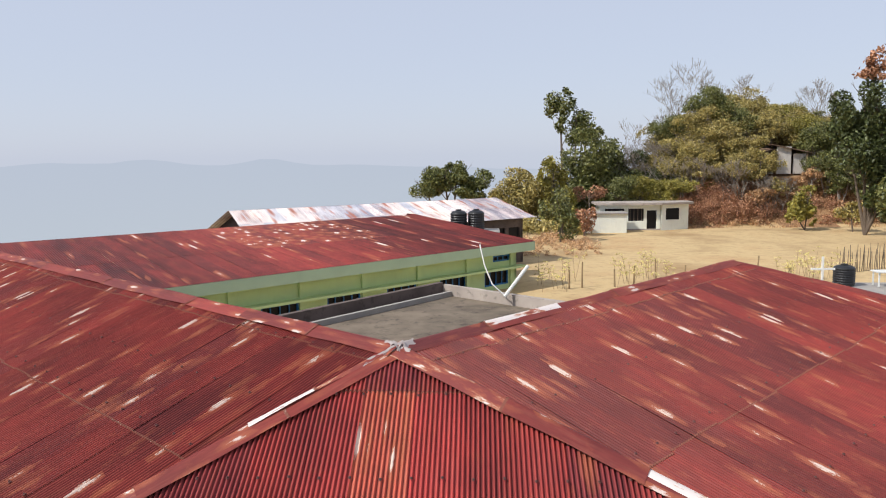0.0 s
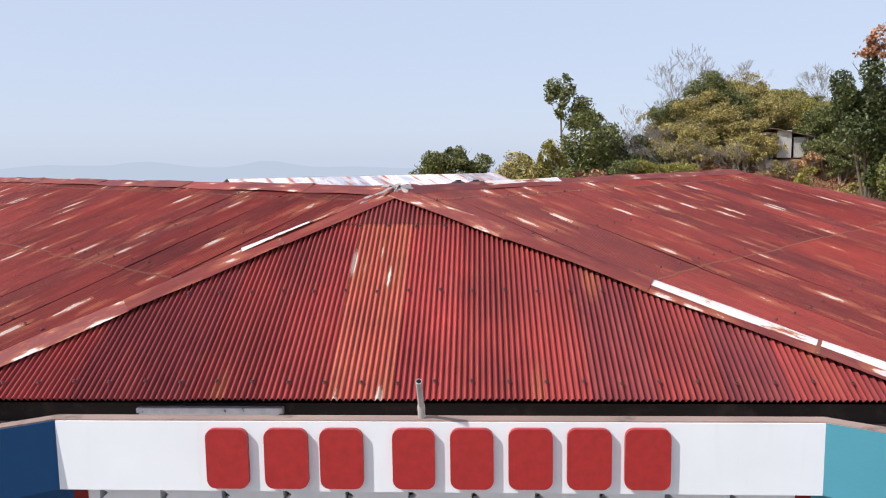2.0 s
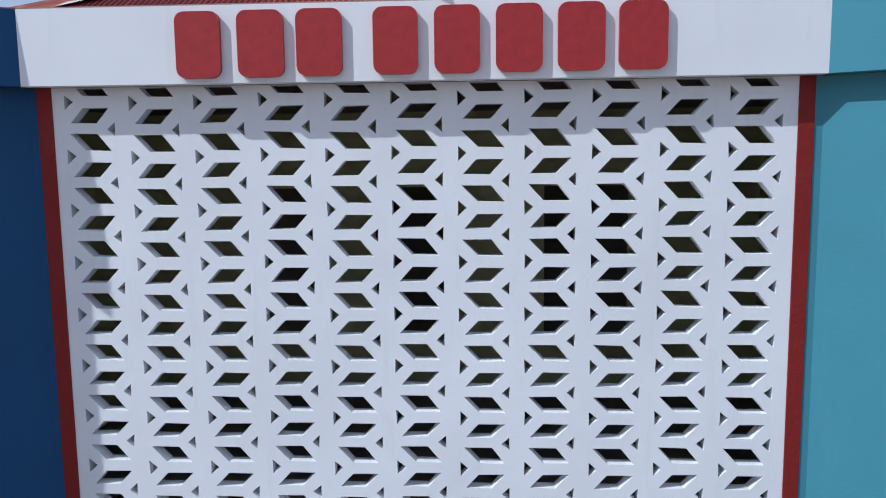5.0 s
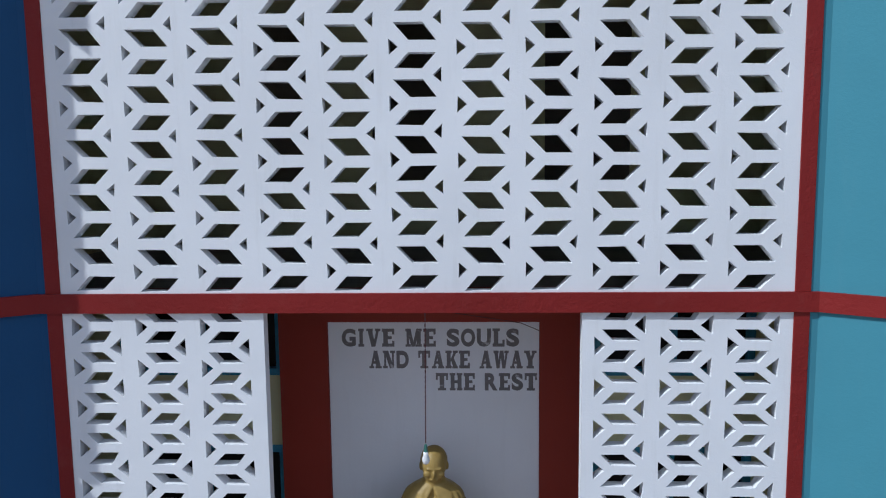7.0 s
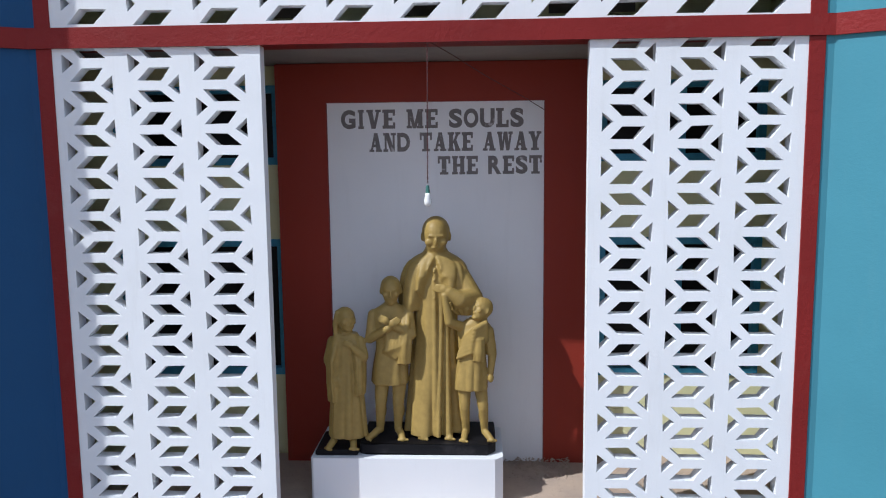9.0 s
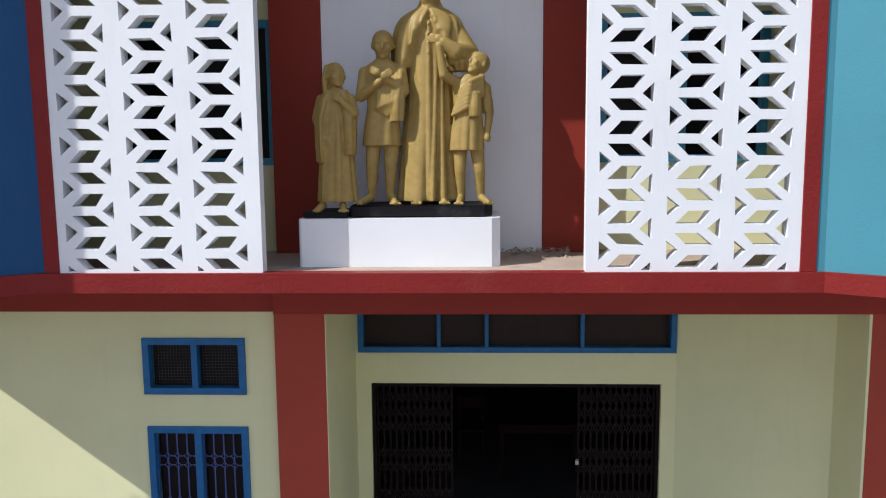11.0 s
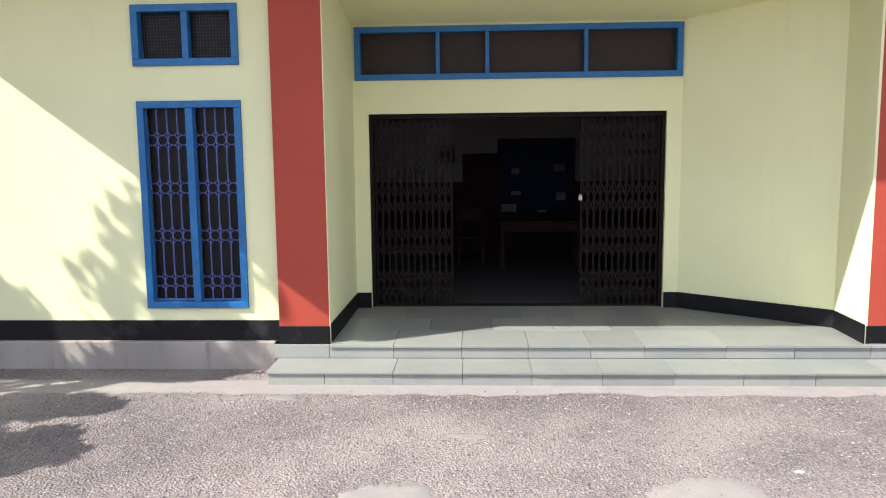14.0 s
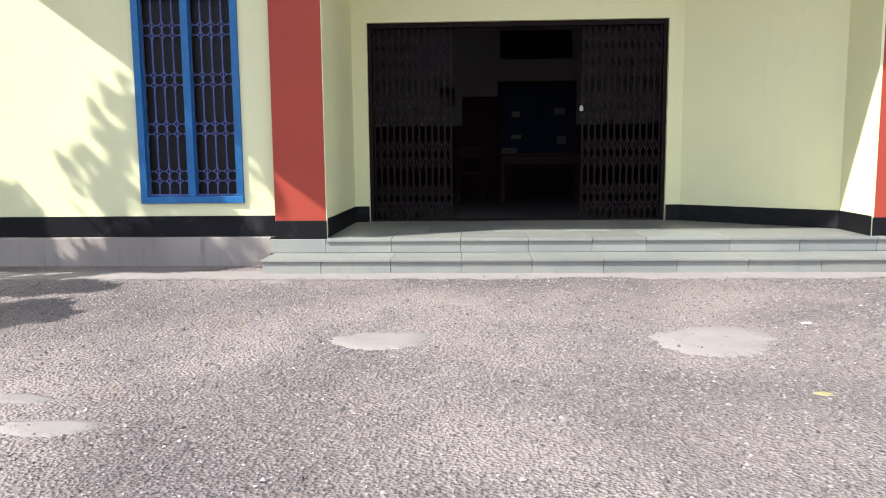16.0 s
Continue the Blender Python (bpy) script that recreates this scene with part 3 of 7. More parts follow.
fr = thing("door_1", "black steel door frame with floor and head rails", "door frame", kind="structure", at=(DX0, DY, 0.26))
part("head_rail", boxed(DX0, DX1, DY + 0.05, DY + 0.16, 2.43, DZ1 - 0.002, 0.004), GATE_BLACK, fr)
part("floor_rail", boxed(DX0, DX1, DY + 0.08, DY + 0.13, 0.262, 0.285, 0.003), GATE_BLACK, fr)
for a, b in ((DX0 + 0.001, DX0 + 0.045), (DX1 - 0.045, DX1 - 0.001)):
    part("jamb", boxed(a, b, DY + 0.05, DY + 0.16, 0.262, 2.43, 0.004), GATE_BLACK, fr)
lock = thing("padlock", "small steel padlock hanging on the gate", "padlock", at=(1.585, DY + 0.06, 1.52))
part("body", boxed(1.565, 1.605, DY + 0.05, DY + 0.07, 1.49, 1.54, 0.006), ZINC, lock)
bm = bmesh.new()
ring(bm, 1.585, 1.54, DY + 0.056, 0.014, 0.006, 10, 0, math.pi)
part("shackle", bm, ZINC, lock)

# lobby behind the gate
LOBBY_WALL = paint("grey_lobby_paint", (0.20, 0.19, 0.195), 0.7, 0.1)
lobby = thing("wall_lobby", "dim lobby walls behind the gate", "wall", kind="structure", at=(0, 6, 0.26))
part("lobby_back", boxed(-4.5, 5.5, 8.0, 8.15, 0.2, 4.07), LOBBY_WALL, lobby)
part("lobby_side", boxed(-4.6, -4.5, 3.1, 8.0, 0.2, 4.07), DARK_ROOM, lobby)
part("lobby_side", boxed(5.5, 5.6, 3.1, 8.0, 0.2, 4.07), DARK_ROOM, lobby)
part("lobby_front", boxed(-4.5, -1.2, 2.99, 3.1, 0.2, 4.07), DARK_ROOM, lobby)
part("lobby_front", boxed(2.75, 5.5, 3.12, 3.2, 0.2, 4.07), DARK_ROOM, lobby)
LOBBY_FLOOR = stone("dark_lobby_floor", (0.055, 0.055, 0.055), 0.5, 1.5, 0.1)
part("lobby_floor", boxed(-4.5, 5.5, 2.99, 8.0, 0.229, 0.268), LOBBY_FLOOR, lobby, "dark polished floor")
BOARD = metal_paint("notice_board_blue", (0.008, 0.016, 0.045), 0.6)
PAPER = paint("yellowed_paper", (0.14, 0.135, 0.125), 0.8, 0.1)
WOODY = metal_paint("dark_wood", (0.026, 0.009, 0.007), 0.6)
for m in (WOODY, BOARD):
    m.node_tree.nodes["Principled BSDF"].inputs["Specular IOR Level"].default_value = 0.08
part("lower_wall_strip", boxed(-4.5, 5.5, 7.99, 7.999, 0.27, 1.52), WOODY, lobby, "dark strip along the lower wall")
board = thing("notice_board", "dark blue notice board with pinned papers in the lobby", "notice board", at=(1.4, 7.9, 1.5))
part("backing", boxed(0.82, 2.13, 7.95, 7.99, 0.95, 2.25, 0.01), BOARD, board)
part("frame", frame_bars(bmesh.new(), 0.78, 2.17, 0.91, 2.29, 7.93, 7.988, 0.045), WOODY, board)
for a, b, c, d in ((1.03, 1.17, 1.66, 1.76), (1.02, 1.20, 1.28, 1.35), (1.78, 1.98, 1.70, 1.82), (1.83, 2.0, 1.18, 1.32), (0.85, 1.12, 0.98, 1.12), (1.5, 1.66, 0.97, 1.0)):
    part("paper", boxed(a, b, 7.94, 7.948, c, d), PAPER, board)
pic = thing("picture_frame", "wide dark framed picture high on the lobby wall", "picture", at=(1.4, 7.9, 2.9))
part("frame", frame_bars(bmesh.new(), 0.82, 2.09, 2.68, 3.16, 7.93, 7.988, 0.04), WOODY, pic)
part("picture", boxed(0.86, 2.05, 7.955, 7.985, 2.72, 3.12), GATE_BLACK, pic)
pic = thing("picture_frame", "small dark framed picture on the lobby wall", "picture", at=(-0.1, 7.9, 2.0))
part("frame", frame_bars(bmesh.new(), -0.25, 0.01, 1.86, 2.20, 7.94, 7.988, 0.025), WOODY, pic)
part("picture", boxed(-0.225, -0.015, 7.96, 7.985, 1.885, 2.175), GATE_BLACK, pic)
door = thing("door", "closed dark wooden door in the lobby back wall", "door", at=(0.47, 7.95, 0.27))
part("leaf", boxed(0.2, 0.75, 7.955, 7.984, 0.27, 1.98, 0.006), WOODY, door)
part("frame", frame_bars(bmesh.new(), 0.15, 0.80, 0.24, 2.03, 7.93, 7.988, 0.05), WOODY, door)
for z0, z1 in ((0.42, 1.0), (1.15, 1.85)):
    part("panel", boxed(0.27, 0.68, 7.944, 7.957, z0, z1, 0.005), WOODY, door)
tab = thing("table", "dark red-brown wooden table standing in the lobby", "table", at=(1.36, 5.7, 0.27))
part("tabletop", boxed(0.72, 2.0, 5.45, 6.1, 0.99, 1.025, 0.006), WOODY, tab)
part("apron", boxed(0.78, 1.94, 5.50, 5.53, 0.86, 0.99), WOODY, tab)
for x in (0.76, 1.90):
    for y in (5.48, 6.0):
        part("leg", boxed(x, x + 0.06, y, y + 0.06, 0.268, 0.99, 0.004), WOODY, tab)
chair = thing("chair", "plain dark wooden chair pulled up in the lobby", "chair", at=(0.3, 6.2, 0.27))
part("seat", boxed(0.1, 0.52, 6.0, 6.42, 0.70, 0.735, 0.006), WOODY, chair)
part("backrest", boxed(0.11, 0.51, 6.39, 6.42, 0.95, 1.15, 0.006), WOODY, chair)
for x in (0.1, 0.48):
    part("leg", boxed(x, x + 0.04, 6.0, 6.04, 0.268, 0.70), WOODY, chair)
    part("leg", boxed(x, x + 0.04, 6.38, 6.42, 0.268, 1.18), WOODY, chair)

# ---- porch floor, steps ----
porch = thing("floor_porch", "grey slate porch floor laid in large slabs", "floor", kind="structure", at=(0, 1.02, 0.2))
part("bed", boxed(-1.5, 10, 1.05, 8.0, -0.3, 0.228), PLINTH, porch)
steps = thing("steps", "two broad shallow entrance steps of grey slate", "steps", kind="structure", at=(0, 0.58, 0))
part("bed", boxed(-1.44, 10, 0.62, 1.05, -0.3, 0.10), PLINTH, steps)


def slab_piece(name, parent, x0, x1, y0, y1, z0, z1):
    part(name, boxed(x0 + 0.002, x1 - 0.002, y0 + 0.002, y1 - 0.002, z0, z1, 0.003), KOTA, parent)


# ---- ground ----
def ease(q):
    q = min(1.0, max(0.0, q))
    return q * q * (3 - 2 * q)


def terrain(x, y):
    """Level forecourt, a bench of playing field behind, a wooded knoll to the right, a fall to the valley behind and to the left."""
    h = 0.0
    if y < 0.6:
        h -= 0.045 * min(1.0, (0.6 - y) / 1.0) + 0.055 * min(6.0, max(0.0, -y - 0.4)) * 0.6
    b = min(1, max(0, (y - 14) / 8))
    h += 8.55 * b * b * (3 - 2 * b)
    k = ease((x - 18) / 9) * ease((100 - x) / 40)
    h += k * (5.8 * ease((y - 76.5 - 0.35 * max(0.0, 24 - x)) / 10) + 4.2 * ease((y - 85) / 12))
    e = max(0.0, y - (72 + 0.9 * max(0, x))) + max(0.0, -x - 34) * 0.8
    h -= min(260, 0.35 * e + 0.0025 * e * e)
    f = max(0.0, y - 230) + max(0.0, -x - 250) + max(0.0, x - 200)
    h -= min(260.0, 0.3 * f) * (1 - k)
    return max(h, -330.0)


ASPHALT, t, b = nodes_of("worn_asphalt")
chips = add(t, "ShaderNodeTexVoronoi", Scale=54.0, Randomness=1.0)
tc = t.nodes.new("ShaderNodeTexCoord").outputs["Object"]
t.links.new(tc, chips.inputs["Vector"])
stone_c = ramp(t, chips.outputs["Color"], [(0.0, (0.10, 0.084, 0.084)), (0.5, (0.185, 0.158, 0.153)), (0.85, (0.275, 0.24, 0.23)), (1.0, (0.38, 0.345, 0.325))])
broad = noise_of(t, 0.7, 6, 0.6)
col = mix(t, ramp(t, broad, [(0.40, (0.05, 0.05, 0.05)), (0.62, (0.62, 0.62, 0.62))]), stone_c, (0.31, 0.265, 0.238))
col = mix(t, ramp(t, noise_of(t, 2.3, 5, 0.6), [(0.6, (0, 0, 0)), (0.75, (0.5, 0.5, 0.5))]), col, (0.27, 0.20, 0.15))
col = mix(t, 1.0, col, ramp(t, noise_of(t, 0.33, 4, 0.6), [(0.36, (0.70, 0.67, 0.66)), (0.6, (1.06, 1.03, 1.0))]), "MULTIPLY")
t.links.new(col, b.inputs["Base Color"])
b.inputs["Roughness"].default_value = 0.9
hgt = mix(t, 0.5, chips.outputs["Distance"], noise_of(t, 30, 5))
bump(t, hgt, 1.0, 0.030, b)

EARTH, t, b = nodes_of("dry_earth")
col = ramp(t, noise_of(t, 0.12, 6, 0.6), [(0.3, (0.33, 0.21, 0.095)), (0.5, (0.53, 0.385, 0.195)), (0.7, (0.46, 0.295, 0.14))])
col = mix(t, ramp(t, noise_of(t, 1.4, 6, 0.7), [(0.5, (0, 0, 0)), (0.7, (0.5, 0.5, 0.5))]), col, (0.24, 0.15, 0.07))
t.links.new(col, b.inputs["Base Color"])
b.inputs["Roughness"].default_value = 0.95
bump(t, noise_of(t, 3, 6, 0.7), 0.5, 0.1, b)
LITTER, t, b = nodes_of("leaf_littered_slope")
col = ramp(t, noise_of(t, 0.5, 6, 0.65), [(0.3, (0.16, 0.085, 0.042)), (0.5, (0.30, 0.16, 0.075)), (0.7, (0.42, 0.26, 0.13))])
col = mix(t, ramp(t, noise_of(t, 6, 5, 0.7), [(0.5, (0, 0, 0)), (0.68, (0.6, 0.6, 0.6))]), col, (0.07, 0.04, 0.022))
t.links.new(col, b.inputs["Base Color"])
b.inputs["Roughness"].default_value = 0.95
bump(t, noise_of(t, 3, 6, 0.7), 0.8, 0.2, b)
CEMENT_PATCH = stone("cement_patch", (0.25, 0.222, 0.204), 0.9, 5.0, 0.8)

ground = thing("ground", "dry ground falling away behind the building to a hazy valley", "ground", kind="structure")


def grid_axis(stops):
    out = []
    for a, b, step in stops:
        n = max(1, round((b - a) / step))
        out += [a + (b - a) * i / n for i in range(n)]
    return out + [stops[-1][1]]


gx = grid_axis([(-4800, -300, 500), (-300, -60, 30), (-60, -20, 4), (-20, 60, 2), (60, 140, 8), (140, 4800, 600)])
gy = grid_axis([(-4800, -200, 600), (-200, -12, 30), (-12, 2, 0.5), (2, 14, 2), (14, 130, 2), (130, 300, 20), (300, 4800, 500)])
bm = bmesh.new()
vs = [[bm.verts.new((x, y, terrain(x, y) + (0.25 * noise.noise((x * 0.2, y * 0.2, 0)) if y > 18 and (x < 2 or y > 79) else 0))) for x in gx] for y in gy]
for j in range(len(gy) - 1):
    for i in range(len(gx) - 1):
        f = bm.faces.new((vs[j][i], vs[j][i + 1], vs[j + 1][i + 1], vs[j + 1][i]))
        f.material_index = 1 if gy[j] < 13.9 and gy[j] > -60 and -60 < gx[i] < 60 else 2 if gy[j] > 76 + 1.5 * math.sin(gx[i] * 0.5) and gx[i] > 21 else 0
        f.smooth = True
part("terrain", bm, [EARTH, ASPHALT, LITTER], ground)


def blob(cx, cy, rx, ry, z, seed, n=110):
    """A thin ragged-edged skin of cement."""
    rnd = random.Random(seed)
    bm = bmesh.new()
    ph = [rnd.uniform(0, 6.28) for _ in range(4)]
    rings = []
    for f, lift in ((1.0, -0.01), (0.93, z * 0.7), (0.6, z), (0.3, z * 1.1)):
        ring_ = []
        for i in range(n):
            a = 2 * math.pi * i / n
            k = 1 + 0.12 * math.sin(2 * a + ph[0]) + 0.07 * math.sin(3 * a + ph[1]) + 0.03 * math.sin(5 * a + ph[2]) + 0.015 * math.sin(11 * a + ph[3]) + 0.07 * noise.noise((3 * math.cos(a), 3 * math.sin(a), seed)) + 0.10 * noise.noise((9 * math.cos(a), 9 * math.sin(a), seed)) + 0.08 * noise.noise((24 * math.cos(a), 24 * math.sin(a), seed))
            x, y = cx + rx * k * f * math.cos(a), cy + ry * k * f * math.sin(a)
            ring_.append(bm.verts.new((x, y, terrain(x, y) + lift)))
        rings.append(ring_)
    top = bm.verts.new((cx, cy, terrain(cx, cy) + z * 1.1))
    for r0, r1 in zip(rings, rings[1:]):
        for i in range(n):
            bm.faces.new((r0[i], r0[(i + 1) % n], r1[(i + 1) % n], r1[i])).smooth = True
    for i in range(n):
        bm.faces.new((rings[-1][i], rings[-1][(i + 1) % n], top)).smooth = True
    return bm


for cx, cy, rx, ry, sd in ((-0.16, -1.47, 0.27, 0.23, 1), (1.82, -1.46, 0.38, 0.32, 2), (0.36, -0.50, 0.14, 0.06, 4), (-1.25, 0.28, 0.16, 0.06, 5), (-1.45, -2.86, 0.20, 0.11, 8), (-1.78, -2.5, 0.16, 0.07, 9)):
    part("cement_patch", blob(cx, cy, rx, ry, 0.006, sd), CEMENT_PATCH, ground, "pale cement patch")
rag = random.Random(5)
front_edge = [(x, 0.36 + 0.07 * noise.noise((x * 1.1, 0, 4)) + 0.05 * noise.noise((x * 4.5, 0, 9)) + rag.uniform(-0.012, 0.012)) for x in [-10 + 0.11 * k for k in range(183)]]
back_edge = [(x, 0.72 + 0.05 * noise.noise((x * 1.3, 7, 4)) + 0.03 * noise.noise((x * 5, 3, 9)) + rag.uniform(-0.01, 0.01)) for x in [-1.5 - 0.13 * k for k in range(66)]]
part("cement_apron", prism(bmesh.new(), front_edge + [(10.05, 0.66), (-1.4, 0.66)] + back_edge, [], lambda u, v, d: Vector((u, v, terrain(u, v) + d)), -0.02, 0.007), CEMENT_PATCH, ground, "pale ragged cement apron")


# ---- roof ----
APEX = Vector((-0.7, 3.95, 14.03))
EL, ER = Vector((-4.95, 0.74, 12.3)), Vector((4.6, 0.74, 12.3))
RIDGE_L, RIDGE_R = Vector((-12.7, 14.26, 14.03)), Vector((6.13, 11.76, 14.03))
WAVE, AMP = 0.0565, 0.0175


def sheets(roof, origin, along, up, u0, u1, low, high, mat, width, rows, seed, lift=0.0):
    """Corrugated sheets on one slope. low(u), high(u) bound it in metres up the slope; rows are the laps."""
    rnd = random.Random(seed)
    nrm = along.cross(up).normalized()
    if nrm.z < 0:
        nrm = -nrm
    u = u0
    while u < u1 - 0.01:
        ue = min(u1, u + width)
        n = max(2, int(round((ue + 0.04 - u) / WAVE * 6)))
        for r in range(len(rows) - 1):
            jig = rnd.uniform(-0.03, 0.03)
            tilt = rnd.uniform(-0.003, 0.003)
            us = [u + (min(ue + 0.04, u1) - u) * i / n for i in range(n + 1)]
            va = [max(low(x), rows[r] + jig - 0.10 if r else low(x)) for x in us]
            vb = [min(high(x), rows[r + 1] + jig if r < len(rows) - 2 else high(x)) for x in us]
            if max(b - a for a, b in zip(va, vb)) < 0.03:
                continue
            bm = bmesh.new()
            uvl = bm.loops.layers.uv.new("uv")
            prev = None
            off = lift + 0.010 * r + 0.004 * ((round(u / width)) % 2)
            for x, a, b in zip(us, va, vb):
                if b - a < 0.004:
                    prev = None
                    continue
                h = AMP * math.cos(2 * math.pi * x / WAVE) + off
                m = (a + b) / 2
                cur = [(bm.verts.new(origin + along * x + up * v + nrm * (h + tilt * (v - m) + 0.004 * math.sin(v * 2.1 + seed + u))), (x, v)) for v in (a, min(b, a + 0.022), a + (b - a) * 0.4, a + (b - a) * 0.7, b)]
                if prev:
                    for k in range(4):
                        q = (prev[k], cur[k], cur[k + 1], prev[k + 1])
                        f = bm.faces.new([w[0] for w in q])
                        f.smooth = True
                        f.material_index = 1 if r and k == 0 else 0
                        for lp, w in zip(f.loops, q):
                            lp[uvl].uv = w[1]
                    if r:
                        lo = [bm.verts.new(w[0].co - nrm * q) for w, q in ((prev[0], 0), (cur[0], 0), (cur[0], 0.011), (prev[0], 0.011))]
                        f = bm.faces.new(lo)
                        f.material_index = 1
                prev = cur
            if len(bm.faces):
                part("roofing_sheet", bm, [ROOF_FADED if mat is ROOF_FRONT and r == 0 and 3.8 < u < 4.0 else mat, SHEET_EDGE], roof)
            else:
                bm.free()
        u = ue


roof = thing("roof", "hipped roof of faded red corrugated iron sheets with chalky streaks", "roof", kind="structure", at=(0, 4, 12.3))


def slope_face(eave_a, eave_b, top_a, top_b, mat, width, laps, seed, shift=0.0):
    """Sheets between an eave and a ridge (top_a over eave_a), with slanting ends along the hips."""
    along = (eave_b - eave_a).normalized()
    n = along.cross(top_a - eave_a).normalized()
    up = n.cross(along).normalized()
    if up.z < 0:
        up = -up
    def uv(p):
        d = p - eave_a
        return d.dot(along), d.dot(up)
    (ua, va), (ub, vb) = uv(top_a), uv(top_b)
    L = (eave_b - eave_a).length
    def high(u):
        if ua > 0.01 and u < ua:
            return va * u / ua
        if ub < L - 0.01 and u > ub:
            return vb * (L - u) / (L - ub)
        return va
    def low(u):
        lo = 0.0
        if ua < 0 and u < 0:
            lo = va * u / ua
        if ub > L and u > L:
            lo = vb * (u - L) / (ub - L)
        return lo
    sheets(roof, eave_a, along, up, min(0, ua) - shift, max(L, ub), low, high, mat, width, [0] + laps + [max(va, vb) + 1], seed)


def eave_point(corner, ridge_from, ridge_to, extra=0.0):
    d = ridge_to - ridge_from
    return corner + d.normalized() * (d.length + extra)


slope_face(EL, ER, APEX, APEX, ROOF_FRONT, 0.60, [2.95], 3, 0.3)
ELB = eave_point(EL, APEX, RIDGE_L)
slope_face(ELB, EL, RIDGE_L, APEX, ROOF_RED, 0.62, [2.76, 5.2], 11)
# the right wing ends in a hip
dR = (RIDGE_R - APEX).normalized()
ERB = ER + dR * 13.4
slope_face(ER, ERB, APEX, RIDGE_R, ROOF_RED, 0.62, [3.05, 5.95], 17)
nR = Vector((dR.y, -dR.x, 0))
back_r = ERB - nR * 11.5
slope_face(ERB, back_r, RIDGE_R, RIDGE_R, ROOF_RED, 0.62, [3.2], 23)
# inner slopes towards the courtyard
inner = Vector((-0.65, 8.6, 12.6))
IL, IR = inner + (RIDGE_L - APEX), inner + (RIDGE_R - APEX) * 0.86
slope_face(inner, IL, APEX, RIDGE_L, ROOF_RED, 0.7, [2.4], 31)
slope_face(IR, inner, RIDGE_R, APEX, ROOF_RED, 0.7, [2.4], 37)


def caps(a, b, mats, seed, w=0.2, seg=1.75, droop=0.09, lift=0.062):
    """Folded ridge capping in lapped lengths."""
    rnd = random.Random(seed)
    d = (b - a)
    L = d.length
    d.normalize()
    side = d.cross(Vector((0, 0, 1))).normalized()
    s = 0.0
    i = 0
    while s < L - 0.05:
        e = min(L, s + seg)
        bm = bmesh.new()
        uvl = bm.loops.layers.uv.new("uv")
        rows = []
        for x in (s - 0.05, s - 0.012, (s + e) / 2, e + 0.05):
            row = []
            for k in range(-4, 5):
                q = k / 4
                z = lift - droop * abs(q) ** 1.25 + (0.012 if abs(q) < 0.2 else 0) + 0.011 * (i % 2) + 0.009 * math.sin(x * 3 + q * 4 + seed) + 0.007 * noise.noise((x * 2.5, q * 2, seed))
                row.append((bm.verts.new(a + d * x + side * (q * w) + Vector((0, 0, z))), (q * w + 3 * i, x)))
            rows.append(row)
        for r0, r1 in zip(rows, rows[1:]):
            for k in range(8):
                q = (r0[k], r1[k], r1[k + 1], r0[k + 1])
                f = bm.faces.new([v[0] for v in q])
                f.smooth = True
                f.material_index = 2 if r0 is rows[0] and i else 1 if k > 5 and mats[i % len(mats)] is CAP_WHITE else 0
                for lp, v in zip(f.loops, q):
                    lp[uvl].uv = v[1]
        part("ridge_cap", bm, [mats[i % len(mats)], CAP_RED, SHEET_EDGE], roof)
        s = e
        i += 1


caps(APEX, EL, [CAP_RED, CAP_RED, CAP_FLAKED, CAP_FLAKED], 1, 0.19)
caps(APEX, EL + (APEX - EL) * 0.62, [CAP_FLAKED, CAP_WHITE], 7, 0.045, 1.3, 0.015, 0.075)
caps(APEX, ER, [CAP_FLAKED, CAP_RED, CAP_WHITE, CAP_WHITE], 2)
caps(APEX, RIDGE_L, [CAP_RED], 3, 0.24)
caps(APEX, RIDGE_R, [CAP_RED, CAP_WHITE, CAP_RED, CAP_RED, CAP_RED, CAP_RED, CAP_RED], 4, 0.2)
caps(RIDGE_R, ERB, [CAP_RED], 5)
fl = bmesh.new()
for way, reach, wide in ((EL - APEX, 0.55, 0.10), (ER - APEX, 0.22, 0.10), (RIDGE_R - APEX, 0.26, 0.12), (RIDGE_L - APEX, 0.22, 0.10)):
    d = way.normalized()
    side = d.cross(Vector((0, 0, 1))).normalized()
    rows = []
    for i in range(7):
        row = []
        for k in range(-4, 5):
            q = k / 4
            dent = 0.02 * noise.noise((i * 0.9, k * 0.8, reach * 9))
            edge = 1 + (0.18 * noise.noise((k * 1.3, reach * 5, 2)) if i == 6 else 0)
            row.append(fl.verts.new(APEX + d * (-0.08 + (reach + 0.08) * edge * i / 6) + side * (q * wide * (1 + 0.15 * noise.noise((i * 0.7, q, 4)))) + Vector((0, 0, 0.088 - 0.10 * abs(q) ** 1.2 + dent))))
        rows.append(row)
    for r0, r1 in zip(rows, rows[1:]):
        for k in range(8):
            fl.faces.new((r0[k], r1[k], r1[k + 1], r0[k + 1])).smooth = True
part("flashing", fl, CAP_ZINC, roof, "crumpled zinc flashing at the ridge junction")
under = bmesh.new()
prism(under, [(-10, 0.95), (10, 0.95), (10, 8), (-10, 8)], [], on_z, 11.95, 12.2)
part("eave_wall", under, EAVE_BLACK, roof, "black wall under the eave")

# roof screws
bolt_me = None


